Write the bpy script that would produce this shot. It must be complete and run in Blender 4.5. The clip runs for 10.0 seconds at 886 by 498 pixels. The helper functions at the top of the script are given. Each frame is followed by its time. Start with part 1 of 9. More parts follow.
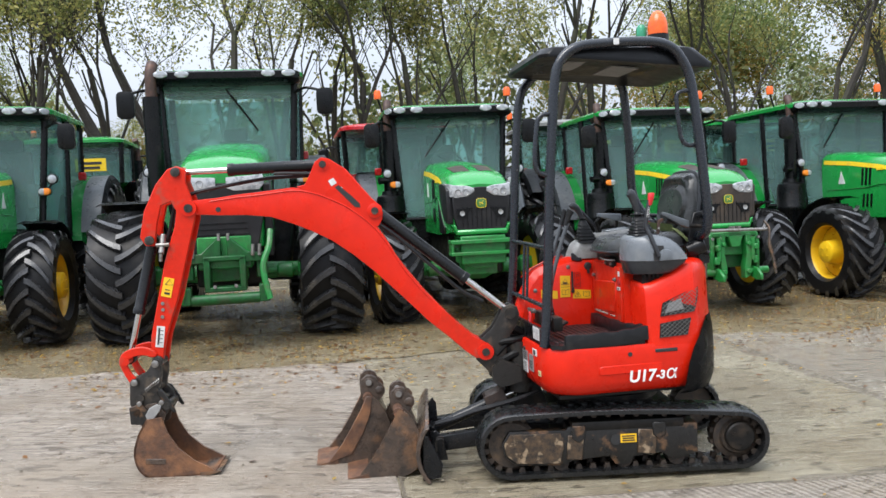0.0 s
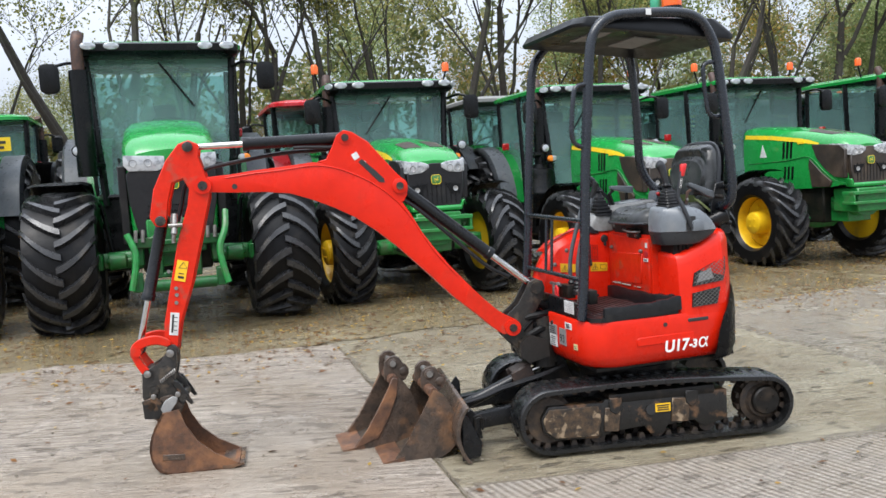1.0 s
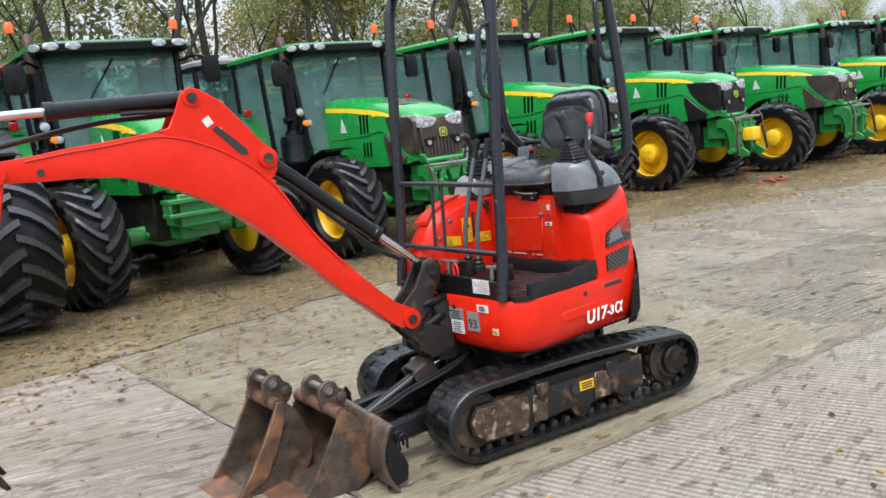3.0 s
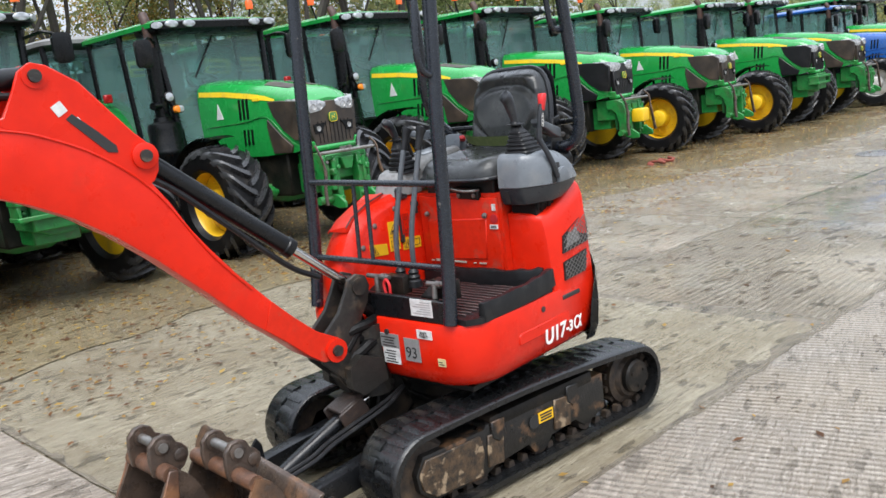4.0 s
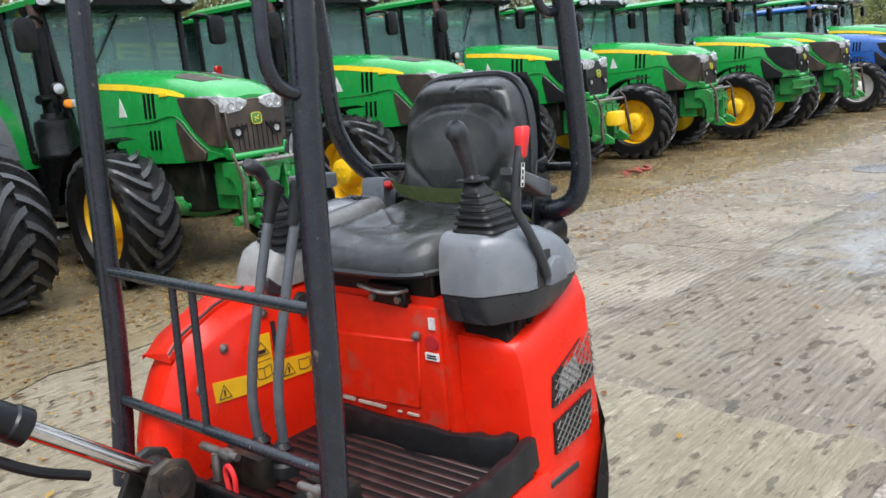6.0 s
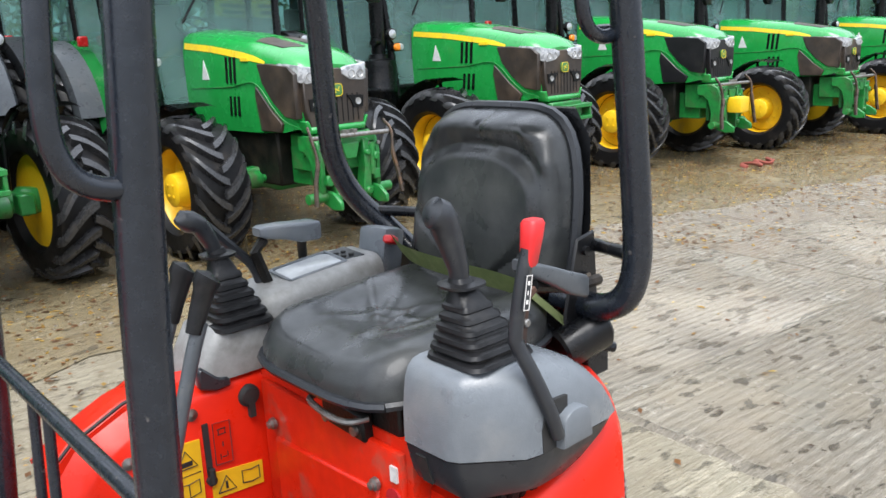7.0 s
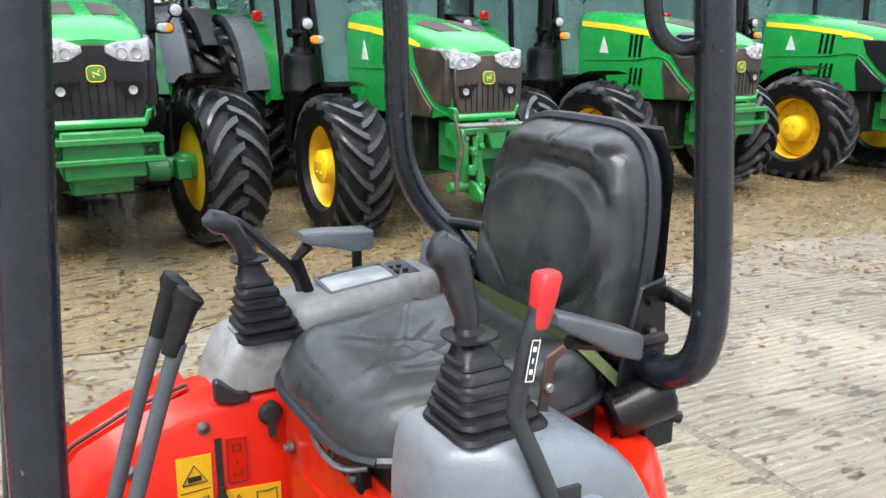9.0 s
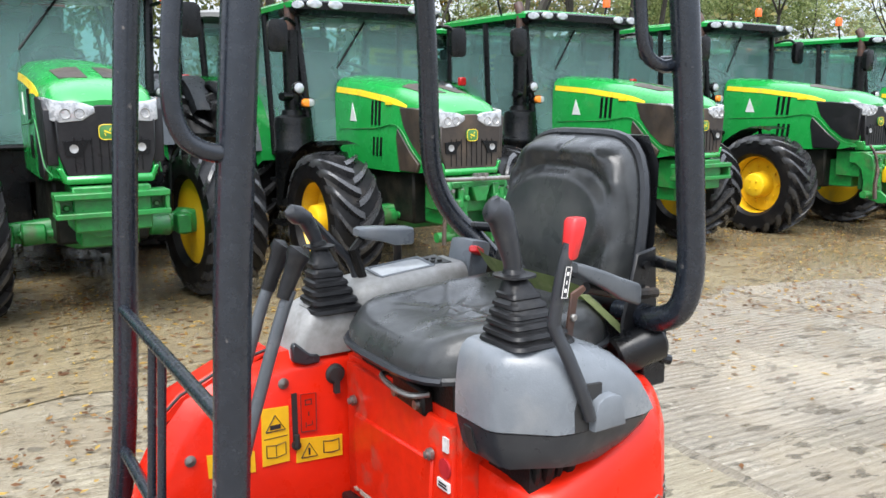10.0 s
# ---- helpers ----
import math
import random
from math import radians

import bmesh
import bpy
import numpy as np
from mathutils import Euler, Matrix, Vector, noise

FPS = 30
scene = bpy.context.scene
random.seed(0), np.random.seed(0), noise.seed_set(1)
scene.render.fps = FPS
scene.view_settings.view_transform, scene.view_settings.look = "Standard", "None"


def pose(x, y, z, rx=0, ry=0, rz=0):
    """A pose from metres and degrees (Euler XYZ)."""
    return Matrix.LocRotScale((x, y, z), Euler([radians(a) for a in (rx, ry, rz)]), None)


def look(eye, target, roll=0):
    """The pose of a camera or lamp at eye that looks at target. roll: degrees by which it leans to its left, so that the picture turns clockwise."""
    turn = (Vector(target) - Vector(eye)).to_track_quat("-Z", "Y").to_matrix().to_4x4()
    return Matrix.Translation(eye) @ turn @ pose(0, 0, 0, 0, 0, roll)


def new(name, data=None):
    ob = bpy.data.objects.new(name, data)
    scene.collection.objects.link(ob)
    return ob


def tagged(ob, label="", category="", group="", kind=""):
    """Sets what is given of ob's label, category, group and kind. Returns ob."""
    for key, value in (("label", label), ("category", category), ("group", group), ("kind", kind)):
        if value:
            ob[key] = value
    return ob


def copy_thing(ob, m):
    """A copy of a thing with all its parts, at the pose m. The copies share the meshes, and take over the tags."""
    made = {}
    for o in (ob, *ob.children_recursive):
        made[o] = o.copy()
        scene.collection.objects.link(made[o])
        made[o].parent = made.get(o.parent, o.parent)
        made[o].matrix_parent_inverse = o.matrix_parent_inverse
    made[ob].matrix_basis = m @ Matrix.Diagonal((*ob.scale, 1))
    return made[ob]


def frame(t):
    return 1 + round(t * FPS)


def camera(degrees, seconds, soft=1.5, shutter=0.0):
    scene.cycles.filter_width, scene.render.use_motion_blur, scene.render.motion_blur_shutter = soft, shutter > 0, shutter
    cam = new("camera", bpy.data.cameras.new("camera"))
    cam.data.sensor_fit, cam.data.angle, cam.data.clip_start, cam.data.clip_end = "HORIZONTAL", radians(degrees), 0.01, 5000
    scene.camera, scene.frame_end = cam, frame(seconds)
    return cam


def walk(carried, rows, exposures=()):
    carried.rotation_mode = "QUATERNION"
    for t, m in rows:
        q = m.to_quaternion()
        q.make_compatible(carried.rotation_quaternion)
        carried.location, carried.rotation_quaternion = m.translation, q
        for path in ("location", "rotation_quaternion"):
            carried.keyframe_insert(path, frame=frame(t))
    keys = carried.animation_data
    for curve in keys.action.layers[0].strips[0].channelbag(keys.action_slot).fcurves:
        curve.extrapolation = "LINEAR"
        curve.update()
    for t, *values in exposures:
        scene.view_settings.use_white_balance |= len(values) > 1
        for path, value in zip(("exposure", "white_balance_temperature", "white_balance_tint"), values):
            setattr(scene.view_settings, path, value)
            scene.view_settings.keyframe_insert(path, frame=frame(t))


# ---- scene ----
cam = camera(56.5, 10.0)
PATH = [
    (0, (-1.027, 0.848, 1.505), (-0.985, 2.845, 1.393), -2.7),
    (0.5, (-1.42, 0.865, 1.534), (-1.236, 2.852, 1.4), -3.0),
    (1, (-1.776, 1.038, 1.516), (-1.471, 3.007, 1.34), -3.4),
    (1.5, (-2.105, 1.227, 1.537), (-1.635, 3.161, 1.338), -3.9),
    (2, (-2.366, 1.433, 1.569), (-1.733, 3.315, 1.333), -4.6),
    (2.5, (-2.417, 1.775, 1.568), (-1.613, 3.585, 1.291), -5.6),
    (3, (-2.442, 2.125, 1.566), (-1.459, 3.838, 1.25), -6.5),
    (3.2, (-2.447, 2.306, 1.571), (-1.409, 3.984, 1.24), -6.7),
    (4.3, (-2.114, 3.025, 1.587), (-0.841, 4.518, 1.201), -6.9),
    (4.5, (-2.036, 3.146, 1.574), (-0.732, 4.614, 1.196), -6.8),
    (5, (-1.771, 3.451, 1.576), (-0.431, 4.881, 1.179), -6.4),
    (5.2, (-1.635, 3.556, 1.562), (-0.288, 4.98, 1.165), -6.3),
    (6.3, (-0.972, 4.064, 1.671), (0.261, 5.577, 1.233), -4.8),
    (6.5, (-0.852, 4.141, 1.689), (0.339, 5.682, 1.236), -4.2),
    (7, (-0.563, 4.272, 1.757), (0.501, 5.893, 1.265), -2.7),
    (7.5, (-0.389, 4.394, 1.802), (0.539, 6.084, 1.27), -1.3),
    (8, (-0.317, 4.453, 1.832), (0.496, 6.193, 1.273), -0.2),
    (8.5, (-0.262, 4.425, 1.822), (0.475, 6.197, 1.258), 0.1),
    (9, (-0.277, 4.355, 1.774), (0.436, 6.151, 1.258), 0.1),
    (9.5, (-0.362, 4.222, 1.74), (0.377, 6.027, 1.295), -0.1),
    (10, (-0.547, 4.044, 1.691), (0.241, 5.847, 1.336), -0.3),
]
walk(cam, [(t, look(eye, target, roll)) for t, eye, target, roll in PATH], [(0, 0.78), (3.0, 0.86), (5.2, 0.84), (7.0, 1.08), (8.0, 1.28), (10.0, 1.33)])

# ---------------------------------------------------------------- world, sun
world = bpy.data.worlds.new("overcast_sky")
scene.world = world
world.use_nodes = True
wn, wl = world.node_tree.nodes, world.node_tree.links
sky = wn.new("ShaderNodeTexSky")
sky.sky_type, sky.sun_disc = "NISHITA", False
sky.sun_elevation, sky.sun_rotation = radians(60), radians(214)
sky.dust_density = 3.0
wtc = wn.new("ShaderNodeTexCoord")
wmap = wn.new("ShaderNodeMapping")
wmap.inputs["Scale"].default_value = (1.0, 1.0, 2.4)
wnoise = wn.new("ShaderNodeTexNoise")
wnoise.inputs["Scale"].default_value, wnoise.inputs["Detail"].default_value = 2.2, 6.0
wramp = wn.new("ShaderNodeValToRGB")
wramp.color_ramp.elements[0].position, wramp.color_ramp.elements[0].color = 0.30, (0.70, 0.70, 0.70, 1)
wramp.color_ramp.elements[1].position, wramp.color_ramp.elements[1].color = 0.62, (0.97, 0.97, 0.97, 1)
wcloud = wn.new("ShaderNodeRGB")
wcloud.outputs[0].default_value = (8.9, 9.7, 11.15, 1)
wmix = wn.new("ShaderNodeMix")
wmix.data_type = "RGBA"
wl.new(wtc.outputs["Generated"], wmap.inputs["Vector"])
wl.new(wmap.outputs[0], wnoise.inputs["Vector"])
wl.new(wnoise.outputs[0], wramp.inputs[0])
wl.new(wramp.outputs[0], wmix.inputs["Factor"])
wl.new(sky.outputs[0], wmix.inputs["A"])
# an overcast sky is brightest overhead
wsep, wgrad, wdim = wn.new("ShaderNodeSeparateXYZ"), wn.new("ShaderNodeMapRange"), wn.new("ShaderNodeVectorMath")
wgrad.inputs["To Min"].default_value, wgrad.inputs["To Max"].default_value = 0.36, 1.60
wdim.operation = "SCALE"
wl.new(wtc.outputs["Generated"], wsep.inputs[0])
wl.new(wsep.outputs["Z"], wgrad.inputs[0])
wl.new(wcloud.outputs[0], wdim.inputs[0])
wl.new(wgrad.outputs[0], wdim.inputs["Scale"])
wl.new(wdim.outputs[0], wmix.inputs["B"])
wl.new(wmix.outputs["Result"], wn["Background"].inputs[0])
wn["Background"].inputs[1].default_value = 0.105

sun_data = bpy.data.lights.new("sun", "SUN")
sun_data.energy, sun_data.angle, sun_data.color = 2.0, radians(35), (1.0, 0.98, 0.955)
sun = new("sun", sun_data)
sun.matrix_world = look((-5, -7.5, 16), (0, 0, 0))


# ---------------------------------------------------------------- materials
def nodes_of(m):
    return m.node_tree.nodes, m.node_tree.links


def principled(name, rough=0.5, metal=0.0, coat=0.0, spec=0.5):
    m = bpy.data.materials.new(name)
    m.use_nodes = True
    b = m.node_tree.nodes["Principled BSDF"]
    b.inputs["Roughness"].default_value, b.inputs["Metallic"].default_value = rough, metal
    b.inputs["Coat Weight"].default_value, b.inputs["Specular IOR Level"].default_value = coat, spec
    b.inputs["Coat Roughness"].default_value = 0.12
    return m, b


def noise_fac(n, l, scale, lo, hi, detail=5.0, coords="Object", stretch=None, rough=0.6):
    tc, tx, mr = n.new("ShaderNodeTexCoord"), n.new("ShaderNodeTexNoise"), n.new("ShaderNodeMapRange")
    tx.inputs["Scale"].default_value, tx.inputs["Detail"].default_value = scale, detail
    tx.inputs["Roughness"].default_value = rough
    mr.inputs["From Min"].default_value, mr.inputs["From Max"].default_value = lo, hi
    if stretch:
        mp = n.new("ShaderNodeMapping")
        mp.vector_type = "TEXTURE"
        mp.inputs["Scale"].default_value = tuple(1 / v for v in stretch[:3])
        if len(stretch) > 3:
            mp.inputs["Rotation"].default_value = (0, 0, radians(stretch[3]))
        l.new(tc.outputs[coords], mp.inputs[0])
        l.new(mp.outputs[0], tx.inputs["Vector"])
    else:
        l.new(tc.outputs[coords], tx.inputs["Vector"])
    l.new(tx.outputs[0], mr.inputs[0])
    return mr.outputs[0]


def mixed(n, l, fac, a, b):
    mx = n.new("ShaderNodeMix")
    mx.data_type = "RGBA"
    for key, v in (("Factor", fac), ("A", a), ("B", b)):
        if isinstance(v, tuple):
            mx.inputs[key].default_value = (*v, 1)
        elif isinstance(v, (int, float)):
            mx.inputs[key].default_value = v
        else:
            l.new(v, mx.inputs[key])
    return mx.outputs["Result"]


def surface(name, base, second, dirt, rough=0.45, metal=0.0, coat=0.0, big=3.0, fine=40.0, dirty=(0.52, 0.75), bump=0.0, bump_scale=120.0, spec=0.5, rough_var=0.12):
    """A painted or bare surface: a broad tone change, fine grain, patches of dirt, a little relief."""
    m, b = principled(name, rough, metal, coat, spec)
    n, l = nodes_of(m)
    tone = mixed(n, l, noise_fac(n, l, fine, 0.35, 0.65), base, second)
    grime = noise_fac(n, l, big, dirty[0], dirty[1], 8.0)
    l.new(mixed(n, l, grime, tone, dirt), b.inputs["Base Color"])
    mr = n.new("ShaderNodeMapRange")
    mr.inputs["To Min"].default_value, mr.inputs["To Max"].default_value = max(0.03, rough - rough_var), min(1.0, rough + rough_var)
    l.new(noise_fac(n, l, big * 2.3, 0.3, 0.7, 6.0), mr.inputs[0])
    l.new(mr.outputs[0], b.inputs["Roughness"])
    if bump:
        bp = n.new("ShaderNodeBump")
        bp.inputs["Strength"].default_value, bp.inputs["Distance"].default_value = bump, 0.004
        l.new(noise_fac(n, l, bump_scale, 0.2, 0.8), bp.inputs["Height"])
        l.new(bp.outputs[0], b.inputs["Normal"])
    return m


def plain(name, colour, rough=0.5, metal=0.0):
    return surface(name, colour, tuple(c * 0.85 for c in colour), tuple(c * 0.7 for c in colour), rough, metal, big=6.0)


def glass_like(name, tint, gloss=0.05):
    m = bpy.data.materials.new(name)
    m.use_nodes = True
    n, l = nodes_of(m)
    n.remove(n["Principled BSDF"])
    tr, gl, mx, fr = (n.new("ShaderNode" + k) for k in ("BsdfTransparent", "BsdfGlossy", "MixShader", "Fresnel"))
    tr.inputs[0].default_value, gl.inputs["Roughness"].default_value = (*tint, 1), gloss
    fr.inputs[0].default_value = 1.52
    l.new(fr.outputs[0], mx.inputs[0])
    l.new(tr.outputs[0], mx.inputs[1])
    l.new(gl.outputs[0], mx.inputs[2])
    # diffuse teal layer: the panes' sky reflection and haze put in as colour
    film, mx2 = n.new("ShaderNodeBsdfDiffuse"), n.new("ShaderNodeMixShader")
    film.inputs[0].default_value = (0.21, 0.375, 0.35, 1)
    mr = n.new("ShaderNodeMapRange")
    mr.inputs["To Min"].default_value, mr.inputs["To Max"].default_value = 0.26, 0.46
    l.new(noise_fac(n, l, 1.3, 0.36, 0.64, 2.0), mr.inputs[0])
    l.new(mr.outputs[0], mx2.inputs[0])
    l.new(mx.outputs[0], mx2.inputs[1])
    l.new(film.outputs[0], mx2.inputs[2])
    l.new(mx2.outputs[0], n["Material Output"].inputs[0])
    return m


RED = surface("red_machine_paint", (0.64, 0.0165, 0.0035), (0.57, 0.0135, 0.003), (0.42, 0.034, 0.018), 0.32, coat=0.06, spec=0.27, big=4.0, fine=14.0, dirty=(0.60, 0.82), bump=0.03, bump_scale=30)
RED_WORN = surface("red_worn_paint", (0.60, 0.019, 0.0045), (0.52, 0.016, 0.004), (0.26, 0.075, 0.048), 0.38, spec=0.28, big=9.0, fine=34.0, dirty=(0.55, 0.72), bump=0.05, bump_scale=50)
BLACK = surface("black_powder_coat", (0.0045, 0.005, 0.006), (0.007, 0.0075, 0.0085), (0.040, 0.034, 0.028), 0.30, spec=0.34, big=7.0, dirty=(0.60, 0.80), bump=0.06)
ROOF_BLACK = surface("black_moulded_roof", (0.0035, 0.004, 0.005), (0.005, 0.0055, 0.0065), (0.018, 0.017, 0.016), 0.36, big=4.0, dirty=(0.60, 0.9), spec=0.25)
POST = surface("black_tube_paint", (0.0080, 0.0105, 0.0155), (0.012, 0.0155, 0.0215), (0.11, 0.10, 0.092), 0.24, spec=0.55, big=30.0, dirty=(0.66, 0.71), bump=0.04)
DARK = surface("oily_dark_steel", (0.005, 0.0047, 0.0043), (0.010, 0.009, 0.008), (0.045, 0.032, 0.022), 0.42, spec=0.25, big=8.0, bump=0.3)
PLASTIC = surface("grey_plastic", (0.140, 0.155, 0.170), (0.122, 0.136, 0.150), (0.205, 0.208, 0.204), 0.34, big=6.0, dirty=(0.55, 0.80), bump=0.10, bump_scale=300)
PLASTIC_PALE = surface("weathered_pale_grey_plastic", (0.265, 0.265, 0.256), (0.215, 0.214, 0.206), (0.125, 0.112, 0.098), 0.45, big=11.0, fine=60.0, dirty=(0.50, 0.74), bump=0.10, bump_scale=300)
PLASTIC_MID = surface("worn_mid_grey_plastic", (0.072, 0.080, 0.088), (0.058, 0.065, 0.072), (0.12, 0.115, 0.11), 0.36, big=14.0, dirty=(0.58, 0.8), bump=0.06)
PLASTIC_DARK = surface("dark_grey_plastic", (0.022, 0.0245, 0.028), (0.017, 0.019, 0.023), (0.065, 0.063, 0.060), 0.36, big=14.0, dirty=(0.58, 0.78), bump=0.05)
VINYL = surface("black_seat_vinyl", (0.0225, 0.0245, 0.0255), (0.0325, 0.0350, 0.0350), (0.074, 0.076, 0.072), 0.36, big=6.0, dirty=(0.52, 0.78), coat=0.20, bump=0.10, bump_scale=260, spec=0.42, rough_var=0.22)


def creased(m, scale, strength):
    """Long soft folds laid over the fine grain."""
    n, l = nodes_of(m)
    tc, tx, bp = n.new("ShaderNodeTexCoord"), n.new("ShaderNodeTexNoise"), n.new("ShaderNodeBump")
    tx.noise_type = "RIDGED_MULTIFRACTAL"
    tx.inputs["Scale"].default_value, tx.inputs["Detail"].default_value, tx.inputs["Distortion"].default_value = scale, 2.0, 0.4
    bp.inputs["Strength"].default_value, bp.inputs["Distance"].default_value = strength, 0.012
    l.new(tc.outputs["Object"], tx.inputs["Vector"])
    l.new(tx.outputs[0], bp.inputs["Height"])
    b = n["Principled BSDF"]
    l.new(b.inputs["Normal"].links[0].from_socket, bp.inputs["Normal"])
    l.new(bp.outputs[0], b.inputs["Normal"])


creased(VINYL, 6.0, 0.22)
RUBBER = surface("black_rubber", (0.0075, 0.0078, 0.0085), (0.012, 0.012, 0.013), (0.036, 0.034, 0.031), 0.38, spec=0.28, big=10.0, dirty=(0.58, 0.82), bump=0.12)
TRACK_RUBBER = surface("wet_track_rubber", (0.005, 0.0055, 0.006), (0.010, 0.0105, 0.011), (0.055, 0.045, 0.034), 0.26, spec=0.50, big=6.0, fine=50.0, dirty=(0.58, 0.80), bump=0.3)
MUDDY = surface("muddy_track_inside", (0.050, 0.033, 0.021), (0.018, 0.014, 0.011), (0.105, 0.066, 0.036), 0.62, big=12.0, bump=0.5)
FRAME = surface("scraped_black_frame", (0.007, 0.0068, 0.0066), (0.014, 0.013, 0.012), (0.150, 0.080, 0.040), 0.36, spec=0.45, big=9.0, fine=60.0, dirty=(0.54, 0.66), bump=0.3)
FRAME_MUD = surface("mud_smeared_frame", (0.085, 0.052, 0.028), (0.012, 0.011, 0.010), (0.26, 0.19, 0.12), 0.42, big=17.0, fine=26.0, dirty=(0.55, 0.62), bump=0.4)
HITCH = surface("greasy_grey_casting", (0.030, 0.026, 0.022), (0.013, 0.012, 0.011), (0.130, 0.095, 0.062), 0.36, spec=0.45, big=15.0, fine=40.0, dirty=(0.52, 0.68), bump=0.4)
CAST = surface("greasy_black_casting", (0.012, 0.0108, 0.0095), (0.020, 0.018, 0.0155), (0.085, 0.060, 0.040), 0.40, spec=0.4, big=10.0, fine=50.0, dirty=(0.56, 0.74), bump=0.3)
HOSE = surface("black_hose_sleeve", (0.004, 0.004, 0.0045), (0.007, 0.007, 0.007), (0.020, 0.018, 0.016), 0.5, spec=0.18, big=9.0, bump=0.3)
RUST = surface("rusty_bucket_steel", (0.135, 0.064, 0.036), (0.072, 0.041, 0.028), (0.235, 0.108, 0.050), 0.42, metal=0.1, big=7.0, fine=22.0, dirty=(0.48, 0.66), bump=0.5, bump_scale=60)
RUST_DARK = surface("dark_worn_bucket_steel", (0.098, 0.068, 0.050), (0.046, 0.036, 0.030), (0.190, 0.102, 0.055), 0.30, metal=0.2, big=6.0, fine=16.0, dirty=(0.52, 0.66), bump=0.5, bump_scale=60)
CHROME = surface("chromed_rod", (0.62, 0.60, 0.57), (0.55, 0.53, 0.50), (0.40, 0.37, 0.33), 0.16, metal=1.0, big=8.0, rough_var=0.06)
STEEL = surface("dull_steel", (0.30, 0.29, 0.27), (0.22, 0.21, 0.20), (0.16, 0.12, 0.09), 0.42, metal=0.8, big=20.0)
WHITE = surface("white_lettering", (0.78, 0.76, 0.73), (0.72, 0.70, 0.67), (0.60, 0.55, 0.50), 0.5, big=12.0)
STICKER = surface("faded_label", (0.62, 0.62, 0.60), (0.54, 0.54, 0.53), (0.40, 0.39, 0.37), 0.5, big=20.0)
STICKER_GREY = surface("silver_label", (0.33, 0.33, 0.32), (0.28, 0.28, 0.28), (0.42, 0.42, 0.41), 0.4, metal=0.4, big=20.0)
STICKER_YELLOW = surface("yellow_warning_label", (0.80, 0.47, 0.012), (0.74, 0.42, 0.012), (0.55, 0.30, 0.05), 0.45, big=16.0, dirty=(0.62, 0.9))
INK = plain("black_print", (0.02, 0.02, 0.02), 0.6)
INK_RED = plain("red_print", (0.40, 0.01, 0.015), 0.5)
KNOB_RED = surface("red_knob_plastic", (0.62, 0.020, 0.022), (0.55, 0.018, 0.02), (0.40, 0.03, 0.03), 0.42, big=20.0)
BELT = surface("olive_webbing", (0.235, 0.285, 0.115), (0.195, 0.240, 0.095), (0.33, 0.34, 0.19), 0.8, big=30.0, bump=0.3, bump_scale=400)
MESH = surface("black_grille", (0.005, 0.005, 0.005), (0.008, 0.008, 0.008), (0.025, 0.021, 0.018), 0.5, big=8.0)
BEACON = surface("orange_beacon_lens", (0.85, 0.13, 0.012), (0.75, 0.10, 0.01), (0.60, 0.09, 0.02), 0.2, big=8.0)
AMBER = surface("amber_lens", (0.80, 0.25, 0.02), (0.70, 0.20, 0.02), (0.55, 0.15, 0.02), 0.2, big=30.0)
LENS = surface("clear_lamp_lens", (0.44, 0.46, 0.47), (0.30, 0.32, 0.34), (0.62, 0.63, 0.64), 0.12, metal=0.35, big=14.0, fine=30.0)
HEADLAMP = surface("clear_headlamp", (0.40, 0.415, 0.43), (0.48, 0.49, 0.50), (0.24, 0.25, 0.265), 0.07, metal=0.25, big=16.0, fine=34.0, dirty=(0.50, 0.60), rough_var=0.04)
TAIL = plain("red_lamp_lens", (0.45, 0.01, 0.01), 0.25)

GREEN = surface("tractor_green_paint", (0.012, 0.265, 0.048), (0.010, 0.230, 0.040), (0.040, 0.195, 0.048), 0.24, coat=0.4, big=2.0, fine=10.0, dirty=(0.58, 0.9))
GREEN_WORN = surface("worn_green_casting", (0.012, 0.205, 0.037), (0.009, 0.135, 0.026), (0.070, 0.092, 0.042), 0.38, big=6.0, fine=20.0, dirty=(0.50, 0.78), bump=0.3)
GREEN_DARK = surface("oily_green_casting", (0.006, 0.088, 0.018), (0.006, 0.050, 0.012), (0.040, 0.050, 0.024), 0.42, spec=0.35, big=6.0, fine=20.0, dirty=(0.50, 0.78), bump=0.3)
YELLOW = surface("wheel_yellow_paint", (0.80, 0.50, 0.012), (0.74, 0.45, 0.012), (0.42, 0.27, 0.06), 0.40, coat=0.1, big=3.5, dirty=(0.56, 0.85))
STRIPE = surface("yellow_stripe", (0.78, 0.56, 0.02), (0.72, 0.50, 0.02), (0.60, 0.42, 0.05), 0.35, big=6.0)
# one rubber, two tones: carcass darkened for contrast, lugs paler as lit tread
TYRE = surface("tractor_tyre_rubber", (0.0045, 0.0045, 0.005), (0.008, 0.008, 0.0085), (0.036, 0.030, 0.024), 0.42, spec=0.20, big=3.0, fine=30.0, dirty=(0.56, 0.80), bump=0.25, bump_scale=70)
LUG = surface("dusty_wet_lit_tyre_lugs", (0.0175, 0.018, 0.019), (0.031, 0.031, 0.0325), (0.084, 0.075, 0.063), 0.28, spec=0.55, big=4.0, fine=30.0, dirty=(0.56, 0.80), bump=0.25, bump_scale=70)
TRACTOR_BLACK = surface("black_tractor_plastic", (0.003, 0.0034, 0.0038), (0.005, 0.0055, 0.006), (0.018, 0.016, 0.014), 0.30, spec=0.22, big=4.0, dirty=(0.58, 0.88))
